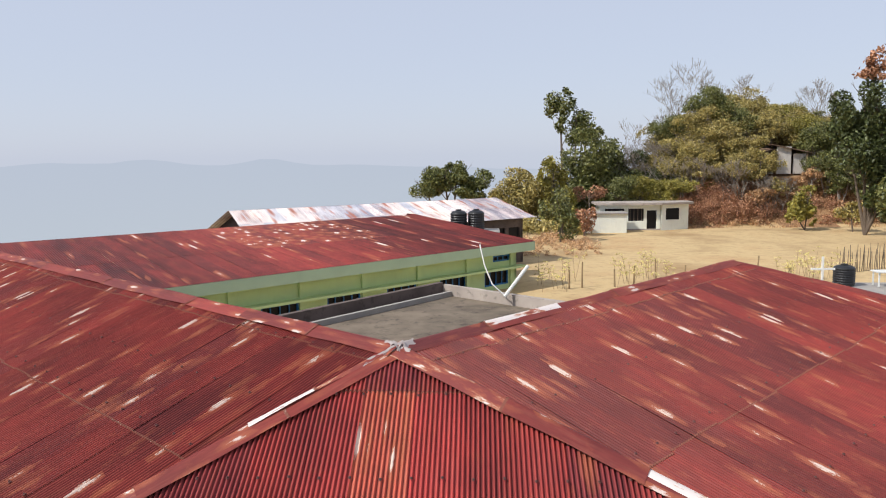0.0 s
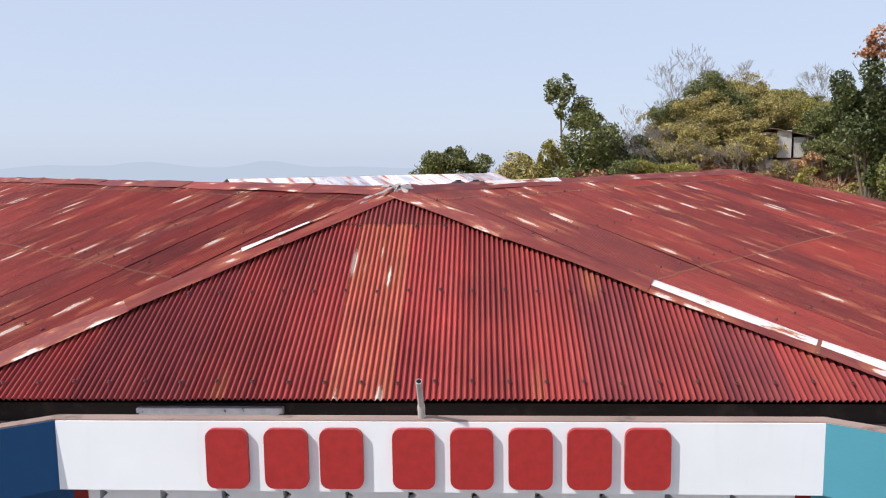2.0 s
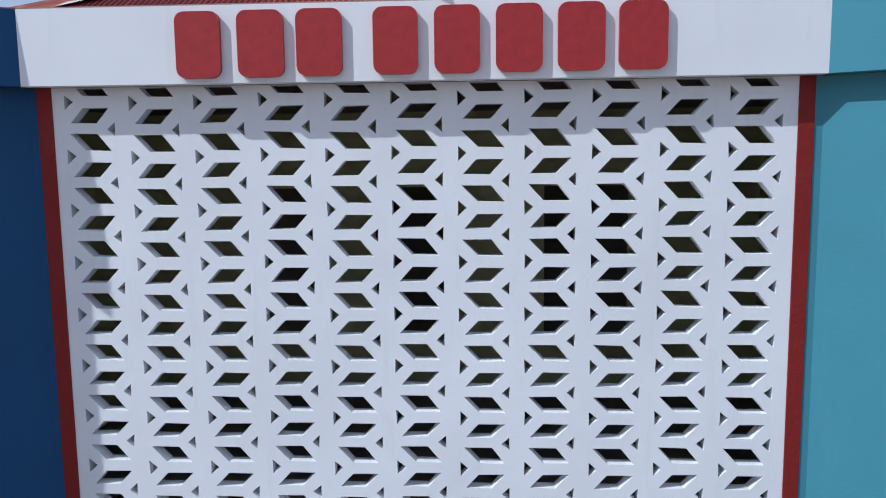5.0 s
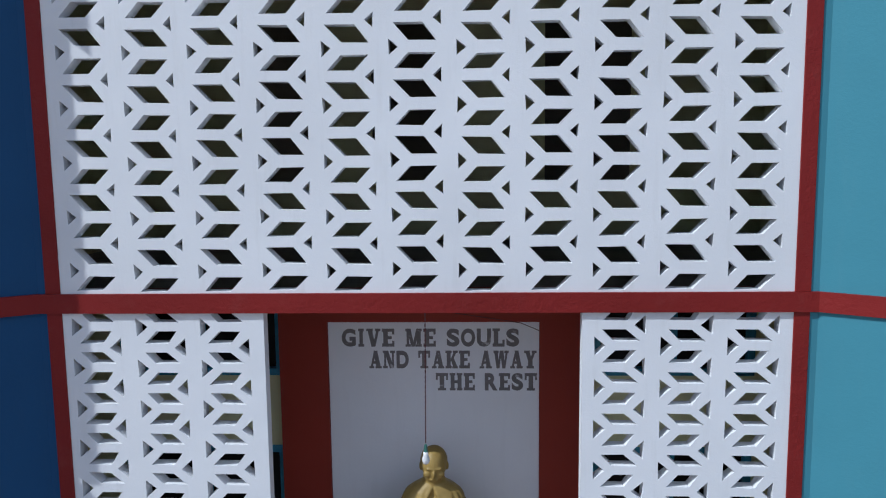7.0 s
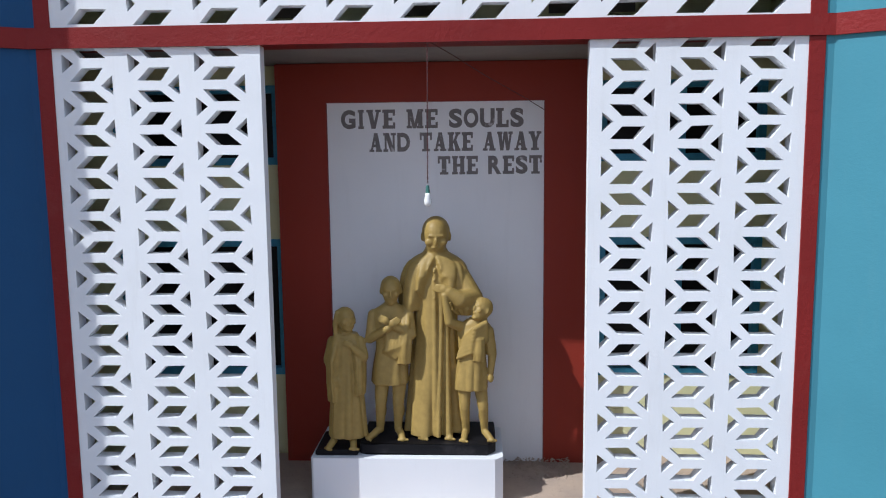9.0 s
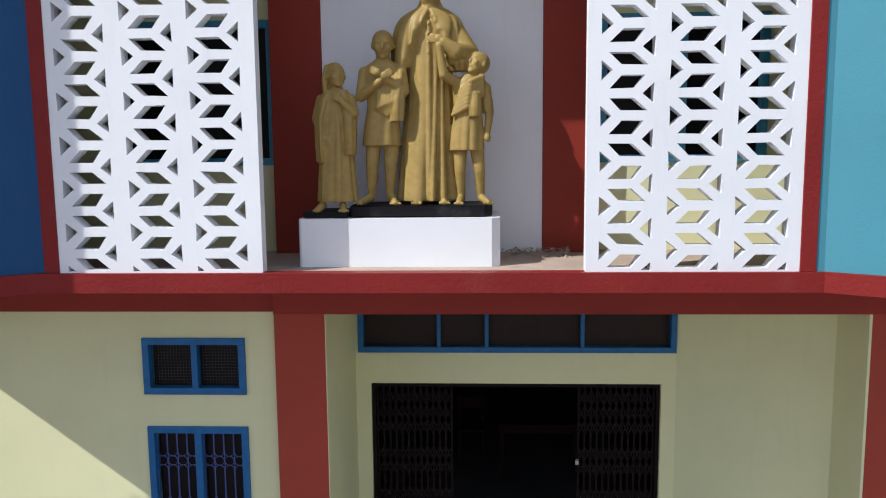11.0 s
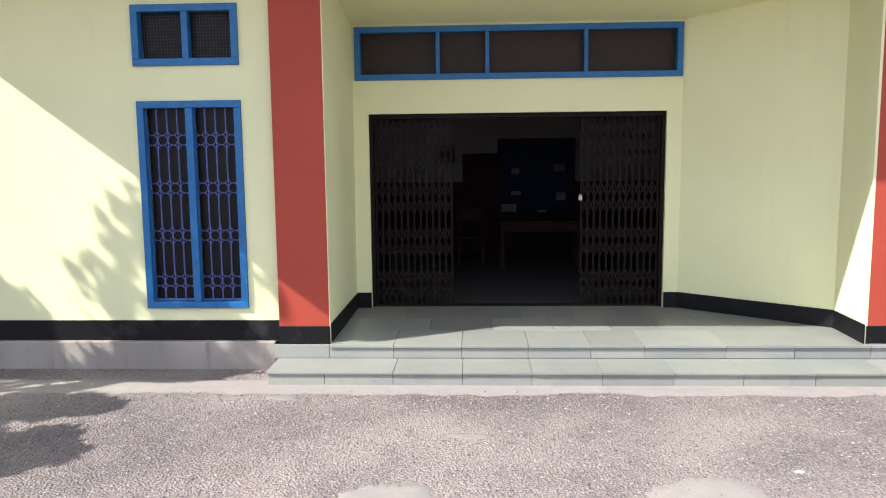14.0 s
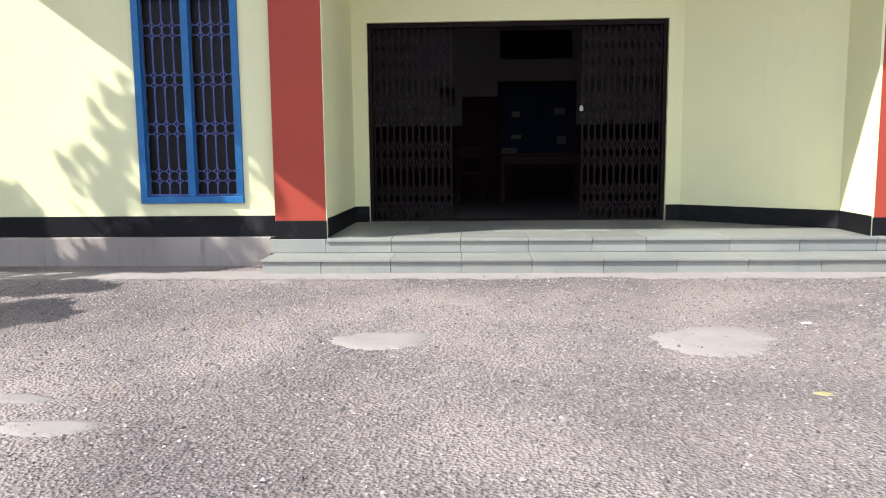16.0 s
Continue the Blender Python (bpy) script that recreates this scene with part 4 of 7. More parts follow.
def bolts(origin, along, up, u0, u1, step, v, top):
    global bolt_me
    nrm = along.cross(up).normalized()
    if nrm.z < 0:
        nrm = -nrm
    u = u0
    while u < u1:
        if v < top(u):
            if bolt_me is None:
                bm = bmesh.new()
                bmesh.ops.create_cone(bm, cap_ends=True, segments=8, radius1=0.021, radius2=0.015, depth=0.007, matrix=Matrix.Translation((0, 0, 0.003)))
                bmesh.ops.create_cone(bm, cap_ends=True, segments=6, radius1=0.010, radius2=0.008, depth=0.014, matrix=Matrix.Translation((0, 0, 0.011)))
                bolt_me = mesh_of(bm, metal_paint("rusty_bolt", (0.10, 0.035, 0.03), 0.7))
            ob = new("roof_bolt", bolt_me)
            ob.parent = roof
            ob.matrix_parent_inverse = Matrix.Translation(-roof.location)
            uu = round(u / WAVE) * WAVE
            ob.matrix_basis = Matrix.Translation(origin + along * uu + up * (v + random.uniform(-0.02, 0.02)) + nrm * (AMP + 0.012)) @ nrm.to_track_quat("Z", "Y").to_matrix().to_4x4()
        u += step


fu = Vector((0, APEX.y - EL.y, APEX.z - EL.z)).normalized()
for v in (0.2, 1.55, 2.8):
    bolts(EL, Vector((1, 0, 0)), fu, 0.15, 9.4, 0.34, v, lambda u: (3.6 * u / 4.2 if u < 4.2 else 3.6 * (9.5 - u) / 5.3) - 0.1)

for e0, r0, vs, u_to in ((EL, RIDGE_L, (1.3, 2.86, 3.9, 5.15), 11.5), (ER, RIDGE_R, (0.5, 1.7, 3.15, 4.5, 5.85), 9.5)):
    al = (r0 - APEX).normalized()
    sl = al.cross(APEX - e0).normalized().cross(al)
    sl = sl if sl.z > 0 else -sl
    for v in vs:
        bolts(e0, al, sl, -1.1 * v / 6 + 0.3, u_to, 0.46, v, lambda u: 6.3)

YELLOW_MARK = metal_paint("faded_yellow_paint", (0.36, 0.31, 0.14), 0.9)
part("paint_mark", blob(2.052, -2.380, 0.05, 0.03, 0.002, 12, 40), YELLOW_MARK, ground, "faded yellow paint splash")
part("paint_mark", blob(2.519, -1.056, 0.03, 0.02, 0.006, 13, 30), WHITE, ground, "white fleck")


# ---- slate slabs of the steps and the porch ----
jx = [-1.464, -0.951, -0.339, 0.273, 0.884, 1.496, 2.116, 2.713, 3.323, 3.93, 4.54, 5.15, 5.76, 6.4]
for a, b in zip(jx, jx[1:]):
    slab_piece("riser_slab", steps, a, b, 0.587, 0.63, -0.02, 0.105 + random.uniform(-0.001, 0.001))
for a, b in zip([-1.475] + jx[2:], jx[2:]):
    slab_piece("tread_slab", steps, a, b, 0.566 + random.uniform(-0.004, 0.003), 1.035, 0.106, 0.128 + random.uniform(-0.001, 0.001))
kx = [-0.99, -0.38, 0.26, 0.88, 1.46, 1.95, 2.7, 3.32, 4.0, 4.6, 5.2, 5.8, 6.4]
slab_piece("riser_slab", steps, -1.515, -0.99, 1.036, 1.078, 0.129, 0.254)
for a, b in zip(kx, kx[1:]):
    slab_piece("riser_slab", steps, a, b, 1.036, 1.075, 0.129, 0.236 + random.uniform(-0.001, 0.001))
py = [1.016, 1.62, 2.23, 2.83, 3.5, 4.2, 4.9]
for r, (c, d) in enumerate(zip(py, py[1:])):
    sh = 0.0 if r % 2 == 0 else 0.3
    xs = [-0.985] + [v + sh for v in kx[1:]]
    for a, b in zip(xs, xs[1:]):
        slab_piece("floor_slab", porch, a, b, c, d, 0.232, 0.26 + random.uniform(-0.0008, 0.0008))

# ---- loose gravel ----
rnd = random.Random(5)
verts, faces = [], []
for _ in range(26000):
    x, y = rnd.uniform(-4.2, 5.2), 0.42 - 4.6 * rnd.random() ** 1.3
    r = rnd.uniform(0.004, 0.012) * (1.5 if rnd.random() < 0.08 else 1)
    z, i = terrain(x, y), len(verts)
    a = rnd.uniform(0, 6.28)
    for k in range(4):
        q = a + k * math.pi / 2 + rnd.uniform(-0.4, 0.4)
        verts.append((x + r * math.cos(q), y + r * math.sin(q), z + rnd.uniform(0, 0.3) * r))
    verts.append((x + rnd.uniform(-0.4, 0.4) * r, y + rnd.uniform(-0.4, 0.4) * r, z + r * rnd.uniform(0.5, 0.95)))
    faces += [(i + k, i + (k + 1) % 4, i + 4) for k in range(4)]
me = bpy.data.meshes.new("gravel")
me.from_pydata(verts, [], faces)
GRAVEL, t, b = nodes_of("gravel_stone")
t.links.new(ramp(t, t.nodes.new("ShaderNodeNewGeometry").outputs["Random Per Island"], [(0, (0.075, 0.064, 0.064)), (0.6, (0.21, 0.182, 0.175)), (1, (0.36, 0.325, 0.305))]), b.inputs["Base Color"])
b.inputs["Roughness"].default_value = 0.9
me.materials.append(GRAVEL)
tagged(new("loose_gravel", me), "loose grey stone chips strewn over the worn asphalt", "gravel", kind="stuff")

# ---- raised sign on the fascia, motto on the panel ----
sign = thing("fascia_sign", "raised red sign blocks on the white fascia", "sign", at=(0, -0.19, 11.89))
for a, b in ((-1.775, -1.44), (-1.31, -0.965), (-0.87, -0.53), (-0.30, 0.03), (0.15, 0.485), (0.60, 0.94), (1.05, 1.39), (1.49, 1.838)):
    bm = boxed(a, b, -0.222, -0.176, 11.893 + 0.004 * a, 12.378 + 0.004 * a)
    up = [e for e in bm.edges if abs(e.verts[0].co.y - e.verts[1].co.y) > 0.02]
    bmesh.ops.bevel(bm, geom=up, offset=0.07, segments=4, affect="EDGES", profile=0.5)
    part("sign_bar", bm, SIGN_RED, sign)

# heavy slab letters: bars (x0, x1, z0, z1) and slanted strokes (four corners) in a unit box
SLAB_LETTERS = {
    "I": [(.2, .8, 0, 1), (0, 1, 0, .14), (0, 1, .86, 1)],
    "E": [(.1, .46, 0, 1), (0, .95, 0, .17), (0, .95, .83, 1), (.4, .76, .42, .58), (.8, .97, 0, .32), (.8, .97, .68, 1)],
    "L": [(.1, .46, 0, 1), (0, .6, .86, 1), (0, .95, 0, .17), (.8, .97, 0, .38)],
    "T": [(.32, .68, 0, 1), (.02, .98, .83, 1), (.02, .17, .6, 1), (.83, .98, .6, 1), (.18, .82, 0, .13)],
    "H": [(.07, .38, 0, 1), (.62, .93, 0, 1), (.3, .7, .42, .58), (0, .45, 0, .13), (.55, 1, 0, .13), (0, .45, .87, 1), (.55, 1, .87, 1)],
    "N": [(.1, .26, 0, 1), (.74, .9, 0, 1), (.56, 0, .9, 0, .44, 1, .1, 1), (0, .38, 0, .13), (.6, 1, .87, 1), (0, .3, .87, 1)],
    "M": [(.07, .22, 0, 1), (.68, .94, 0, 1), (.36, 0, .54, 0, .32, 1, .07, 1), (.40, 0, .56, 0, .92, 1, .68, 1), (0, .31, 0, .13), (.6, 1, 0, .13), (0, .2, .87, 1), (.85, 1, .87, 1)],
    "V": [(.34, 0, .62, 0, .40, 1, .06, 1), (.42, 0, .62, 0, .92, 1, .74, 1), (0, .46, .87, 1), (.62, 1, .87, 1)],
    "A": [(.08, 0, .24, 0, .60, 1, .40, 1), (.58, 0, .94, 0, .66, 1, .36, 1), (.25, .72, .26, .4), (0, .38, 0, .12), (.5, 1, 0, .12)],
    "W": [(.20, 0, .38, 0, .28, 1, .04, 1), (.26, 0, .40, 0, .54, 1, .42, 1), (.58, 0, .76, 0, .66, 1, .42, 1), (.64, 0, .78, 0, .95, 1, .82, 1), (0, .34, .87, 1), (.72, 1, .87, 1)],
    "Y": [(.32, .45, .66, .45, .40, 1, .06, 1), (.44, .45, .66, .45, .94, 1, .74, 1), (.32, .68, 0, .5), (0, .46, .87, 1), (.62, 1, .87, 1), (.2, .8, 0, .13)],
    "K": [(.1, .42, 0, 1), (.36, .42, .56, .42, .95, 1, .72, 1), (.64, 0, 1, 0, .64, .66, .42, .56), (0, .5, 0, .13), (0, .5, .87, 1), (.56, 1, 0, .12), (.6, 1, .88, 1)],
}
motto = thing("motto_lettering", "worn grey motto lettering painted on the white panel", "lettering", at=(0, 1.27, 7.0))
for text, x0, x1, z0, z1 in (("GIVE ME SOULS", -0.862, 0.848, 7.425, 7.60), ("AND TAKE AWAY", -0.60, 1.012, 7.212, 7.385), ("THE REST", 0.035, 1.02, 6.995, 7.165)):
    wide = {"I": 0.62, "M": 1.22, "W": 1.3, " ": 0.62, "E": 0.95, "L": 0.92, "S": 0.95}
    total = sum(wide.get(c, 1.06) for c in text)
    cell = (x1 - x0) / total
    at = x0
    for c in text:
        w = wide.get(c, 1.06) * cell
        room = w * (0.62 if c == "I" else 0.90)
        left = at + (w - room) / 2
        at += w
        if c == " ":
            continue
        if c in SLAB_LETTERS:
            bm = bmesh.new()
            for k, q in enumerate(SLAB_LETTERS[c]):
                y = 1.2695 - 0.00025 * k
                if len(q) == 4:
                    q = (q[0], q[2], q[1], q[2], q[1], q[3], q[0], q[3])
                lo = [bm.verts.new((left + q[i] * room, y, z0 + q[i + 1] * (z1 - z0))) for i in range(0, 8, 2)]
                hi = [bm.verts.new((v.co.x, y + 0.0022, v.co.z)) for v in lo]
                bm.faces.new(lo)
                for i in range(4):
                    bm.faces.new((lo[i], hi[i], hi[(i + 1) % 4], lo[(i + 1) % 4]))
            me = mesh_of(bm, MOTTO)
        else:
            cu = bpy.data.curves.new("letter", "FONT")
            cu.body, cu.size, cu.extrude, cu.offset = c, 0.24, 0.002, 0.011
            tmp = bpy.data.objects.new("letter", cu)
            scene.collection.objects.link(tmp)
            bpy.context.view_layer.update()
            me = bpy.data.meshes.new_from_object(tmp.evaluated_get(bpy.context.evaluated_depsgraph_get()))
            bpy.data.objects.remove(tmp)
            xs, ys = [v.co.x for v in me.vertices], [v.co.y for v in me.vertices]
            sx, sz = room / (max(xs) - min(xs)), (z1 - z0) / (max(ys) - min(ys))
            mx, mz = min(xs), min(ys)
            for v in me.vertices:
                v.co = Vector((left + (v.co.x - mx) * sx, 1.2695 - v.co.z * 0.5, z0 + (v.co.y - mz) * sz))
            me.materials.clear()
            me.materials.append(MOTTO)
        ob = new("letter", me)
        ob.parent = motto
        ob.matrix_parent_inverse = Matrix.Translation(-motto.location)

# ---- pedestal and statue group ----
ped = bmesh.new()
prism(ped, [(-1.03, 0.36), (-1.01, 0.34), (0.55, 0.34), (0.62, 0.40), (0.62, 1.12), (-1.03, 1.12)], [], on_z, 4.208, 4.605)
single("pedestal", ped, WHITE, "white painted block pedestal in the niche", "pedestal")


def loft(bm, rings, n=30, folds=0, amp=0.0, phase=0.0, cap=True):
    """A closed tube through rings (x, y, z, rx, ry, fold depth); folds ripple like cloth."""
    rows = []
    for x, y, z, rx, ry, fd in rings:
        row = []
        for i in range(n):
            a = 2 * math.pi * i / n
            k = 1 + amp * fd * (math.cos(folds * a + phase) + 0.5 * math.cos((folds * 0.5 + 1) * a + 2 * phase)) if folds else 1
            row.append(bm.verts.new((x + rx * k * math.cos(a), y + ry * k * math.sin(a), z)))
        rows.append(row)
    for r0, r1 in zip(rows, rows[1:]):
        for i in range(n):
            bm.faces.new((r0[i], r0[(i + 1) % n], r1[(i + 1) % n], r1[i]))
    if cap:
        bm.faces.new(rows[0][::-1])
        bm.faces.new(rows[-1])
    return bm


def orb(bm, m, n=14, k=9):
    """A unit ball laid through the matrix m."""
    top, low = bm.verts.new(m @ Vector((0, 0, 1))), bm.verts.new(m @ Vector((0, 0, -1)))
    rows = []
    for j in range(1, k):
        b = math.pi * j / k
        rows.append([bm.verts.new(m @ Vector((math.sin(b) * math.cos(2 * math.pi * i / n), math.sin(b) * math.sin(2 * math.pi * i / n), math.cos(b)))) for i in range(n)])
    for i in range(n):
        bm.faces.new((top, rows[0][i], rows[0][(i + 1) % n]))
        bm.faces.new((low, rows[-1][(i + 1) % n], rows[-1][i]))
        for r0, r1 in zip(rows, rows[1:]):
            bm.faces.new((r0[i], r1[i], r1[(i + 1) % n], r0[(i + 1) % n]))


def limb(bm, pts, radii, n=12):
    """A bent limb: tapered lengths with balls at the joints."""
    pts = [Vector(p) for p in pts]
    for a, b, r, q in zip(pts, pts[1:], radii, radii[1:]):
        turn = (b - a).to_track_quat("Z", "Y")
        lo, hi = ([bm.verts.new(c + turn @ Vector((w * math.cos(2 * math.pi * i / n), w * math.sin(2 * math.pi * i / n), 0))) for i in range(n)] for c, w in ((a, r), (b, q)))
        for i in range(n):
            bm.faces.new((lo[i], lo[(i + 1) % n], hi[(i + 1) % n], hi[i]))
        bm.faces.new(lo[::-1])
        bm.faces.new(hi)
    for p, r in zip(pts, radii):
        orb(bm, Matrix.Translation(p) @ Matrix.Diagonal((r, r, r, 1)), n, 8)


def ball(bm, c, r, sx=1, sy=1, sz=1):
    orb(bm, Matrix.Translation(c) @ Matrix.Diagonal((r * sx, r * sy, r * sz, 1)))


def head(bm, x, y, z, r, turn=0.0, nod=0.0, hair=1.0):
    """A plain head built facing -y with its crown at z, then turned and nodded about its middle."""
    c = Vector((x, y, z - r * 1.2))
    m = Matrix.Translation(c) @ Euler((nod, 0, turn)).to_matrix().to_4x4()
    def lump(p, k, sx, sy, sz):
        orb(bm, m @ Matrix.Translation(Vector(p) * r) @ Matrix.Diagonal((r * k * sx, r * k * sy, r * k * sz, 1)), 20, 14)
    lump((0, 0.05, 0.05), 1, 0.84, 0.98, 1.08)
    lump((0, -0.30, -0.52), 0.66, 0.98, 0.92, 1.0)
    lump((0, -0.62, -1.00), 0.26, 1.2, 0.8, 0.8)
    lump((0, -0.98, -0.20), 0.15, 0.85, 1.1, 1.9)
    lump((0, -0.82, 0.18), 0.38, 1.4, 0.36, 0.22)
    lump((0, -0.86, -0.58), 0.24, 1.3, 0.5, 0.35)
    for s in (-1, 1):
        lump((0.86 * s, 0.02, -0.12), 0.22, 0.5, 0.9, 1.4)
        lump((0.40 * s, -0.70, -0.28), 0.28, 1.1, 0.7, 0.9)
    lump((0, 0.24, 0.17), 1, 0.90 * hair, 0.93, 0.98)
    limb(bm, [c - Vector((0, -r * 0.12, r * 1.9)), c - Vector((0, -r * 0.08, r * 0.5))], [r * 0.62, r * 0.54], 18)


def foot(bm, x, y, z, s=1.0, turn=0.0):
    """A bare foot seen from the front: heel, instep and toes."""
    way = Vector((math.sin(turn), -math.cos(turn), 0))
    side = Vector((way.y, -way.x, 0))
    p = Vector((x, y, z))
    limb(bm, [p + Vector((0, 0, 0.055 * s)), p + way * 0.07 * s + Vector((0, 0, 0.032 * s)), p + way * 0.12 * s + Vector((0, 0, 0.02 * s))], [0.036 * s, 0.034 * s, 0.026 * s])
    for k in range(5):
        q = p + way * (0.135 - 0.006 * k) * s + side * (0.019 * (k - 2)) * s
        ball(bm, q + Vector((0, 0, 0.014 * s)), 0.0155 * s, 0.9, 1.2, 0.9)


def cloth(bm, rings, n, folds, seed, gap=None):
    """Draped cloth: a closed loft (x, y, z, rx, ry, depth) with uneven folds, sharp in the hollows. gap(z) opens the front by that half angle."""
    rnd = random.Random(seed)
    ph = [rnd.uniform(0, 6.28) for _ in range(4)]
    rows = []
    for x, y, z, rx, ry, dep in rings:
        row = []
        for i in range(n):
            a = 2 * math.pi * i / n
            w = a + 0.22 * math.sin(2 * a + ph[0]) + 0.10 * math.sin(5 * a + ph[1]) + 0.25 * (z - rings[0][2]) * math.sin(3 * a + ph[2])
            p = 0.55 - abs(math.sin(folds * 0.5 * w + ph[3])) ** 0.7
            k = 1 - dep * p
            if gap:
                away = abs((a - 1.5 * math.pi + math.pi) % (2 * math.pi) - math.pi)
                k *= 1 - 0.45 * ease_out((gap(z) - away) / 0.12)
            row.append(bm.verts.new((x + rx * k * math.cos(a), y + ry * k * math.sin(a), z)))
        rows.append(row)
    for r0, r1 in zip(rows, rows[1:]):
        for i in range(n):
            bm.faces.new((r0[i], r0[(i + 1) % n], r1[(i + 1) % n], r1[i]))
    bm.faces.new(rows[0][::-1])
    bm.faces.new(rows[-1])


def ease_out(q):
    return min(1.0, max(0.0, q))


def hand_on(bm, p, way, spread, s=1.0):
    """A flat hand at p with four fingers pointing along way."""
    p, way, spread = Vector(p), Vector(way).normalized(), Vector(spread).normalized()
    ball(bm, p, 0.034 * s, 1.1, 0.6, 1.0)
    for k in range(4):
        q = p + spread * (0.017 * (k - 1.5)) * s
        limb(bm, [q, q + way * 0.045 * s, q + way * (0.078 - 0.006 * abs(k - 1)) * s + Vector((0, 0.008, 0))], [0.012 * s, 0.0105 * s, 0.009 * s], 8)


st = bmesh.new()
Y0 = 0.74
# tall robed figure: long buttoned cassock, short cape open in front, one arm bent to the chest
cloth(st, [(0.017, Y0, 4.735, 0.235, 0.215, 0.46), (0.018, Y0, 4.90, 0.222, 0.20, 0.42), (0.022, Y0, 5.15, 0.208, 0.186, 0.36), (0.028, Y0, 5.40, 0.196, 0.172, 0.28), (0.034, Y0, 5.62, 0.188, 0.162, 0.2), (0.04, Y0, 5.85, 0.19, 0.155, 0.10), (0.043, Y0, 6.08, 0.185, 0.14, 0.03), (0.045, Y0, 6.26, 0.12, 0.10, 0)], 240, 11, 4)
cloth(st, [(0.02, Y0 + 0.015, 5.835, 0.268, 0.225, 0.30), (0.02, Y0 + 0.012, 5.90, 0.280, 0.222, 0.28), (0.025, Y0 + 0.008, 6.02, 0.290, 0.21, 0.21), (0.035, Y0, 6.14, 0.286, 0.186, 0.13), (0.040, Y0, 6.20, 0.274, 0.168, 0.08), (0.042, Y0, 6.25, 0.245, 0.150, 0.04), (0.045, Y0, 6.295, 0.185, 0.125, 0.02), (0.046, Y0, 6.335, 0.112, 0.10, 0), (0.046, Y0 - 0.015, 6.385, 0.085, 0.085, 0)], 180, 15, 9, lambda z: 0.05 + 1.5 * max(0.0, 6.30 - z))
head(st, 0.05, Y0 - 0.03, 6.652, 0.137, 0.05, 0.2)
limb(st, [(0.25, Y0 - 0.01, 6.14), (0.365, Y0 - 0.07, 5.94), (0.26, Y0 - 0.20, 5.945), (0.165, Y0 - 0.235, 6.02)], [0.085, 0.092, 0.075, 0.048], 16)
for k in range(4):
    limb(st, [(0.30 - 0.028 * k, Y0 - 0.02 - 0.05 * k, 6.05 - 0.02 * k), (0.335 - 0.035 * k, Y0 - 0.16 - 0.025 * k, 5.98 - 0.006 * k), (0.315 - 0.03 * k, Y0 - 0.10 - 0.03 * k, 5.86 + 0.004 * k)], [0.022, 0.026, 0.03], 8)
cloth(st, [(0.30, Y0 - 0.10, 5.80, 0.075, 0.07, 0.2), (0.30, Y0 - 0.11, 5.86, 0.11, 0.095, 0.2), (0.295, Y0 - 0.11, 5.94, 0.10, 0.095, 0.12), (0.28, Y0 - 0.09, 6.02, 0.07, 0.075, 0.05)], 60, 8, 12)
hand_on(st, (0.13, Y0 - 0.25, 6.045), (-1, 0.05, 0.15), (0.1, 0, 1), 1.1)
limb(st, [(0.037, Y0 - 0.197, 4.75), (0.037, Y0 - 0.178, 5.3), (0.037, Y0 - 0.150, 5.8), (0.04, Y0 - 0.12, 6.2)], [0.028, 0.026, 0.024, 0.02], 12)
for k in range(19):
    z = 6.18 - 0.076 * k
    ball(st, (0.037, Y0 - 0.147 - 0.077 * ease_out((6.18 - z) / 1.43), z), 0.009)
foot(st, -0.06, Y0 - 0.10, 4.703, 1.0, -0.1)
foot(st, 0.15, Y0 - 0.10, 4.703, 1.0, 0.1)
# bare-shouldered boy, arms crossed on the chest over a draped cloth
bx, by = -0.355, 0.62
for s, ax, fx in ((-1, -0.462, -0.485), (1, -0.302, -0.285)):
    limb(st, [(bx + 0.075 * s, by, 5.24), (ax * 0.5 + (bx + 0.075 * s) * 0.5, by - 0.03, 5.03), (ax, by + 0.01, 4.76)], [0.07, 0.052, 0.034])
    ball(st, ((ax + bx + 0.08 * s) / 2, by + 0.02, 4.94), 0.049, 0.95, 1.1, 1.9)
    foot(st, fx, by - 0.02, 4.703, 0.95, 0.35 * s if s > 0 else -0.6)
cloth(st, [(-0.366, by, 5.195, 0.162, 0.13, 0.12), (-0.362, by, 5.32, 0.152, 0.125, 0.12), (bx, by, 5.46, 0.135, 0.11, 0.08), (bx, by, 5.54, 0.125, 0.10, 0)], 90, 7, 21)
loft(st, [(bx, by, 5.48, 0.12, 0.095, 0), (bx, by, 5.65, 0.138, 0.105, 0), (bx, by, 5.78, 0.158, 0.10, 0), (bx + 0.005, by, 5.85, 0.14, 0.085, 0), (bx + 0.01, by, 5.905, 0.06, 0.06, 0)], 28)
head(st, -0.342, by - 0.02, 6.145, 0.100, 0.1, 0.1)
limb(st, [(-0.50, by, 5.80), (-0.527, by - 0.05, 5.60), (-0.36, by - 0.15, 5.71)], [0.05, 0.045, 0.032], 14)
limb(st, [(-0.20, by, 5.82), (-0.165, by - 0.07, 5.64), (-0.33, by - 0.145, 5.75)], [0.052, 0.046, 0.032], 14)
hand_on(st, (-0.315, by - 0.165, 5.755), (0.75, -0.05, 0.5), (-0.5, 0, 0.8), 0.95)
hand_on(st, (-0.375, by - 0.17, 5.785), (-0.8, 0.02, 0.3), (0.3, 0, 0.9), 0.95)
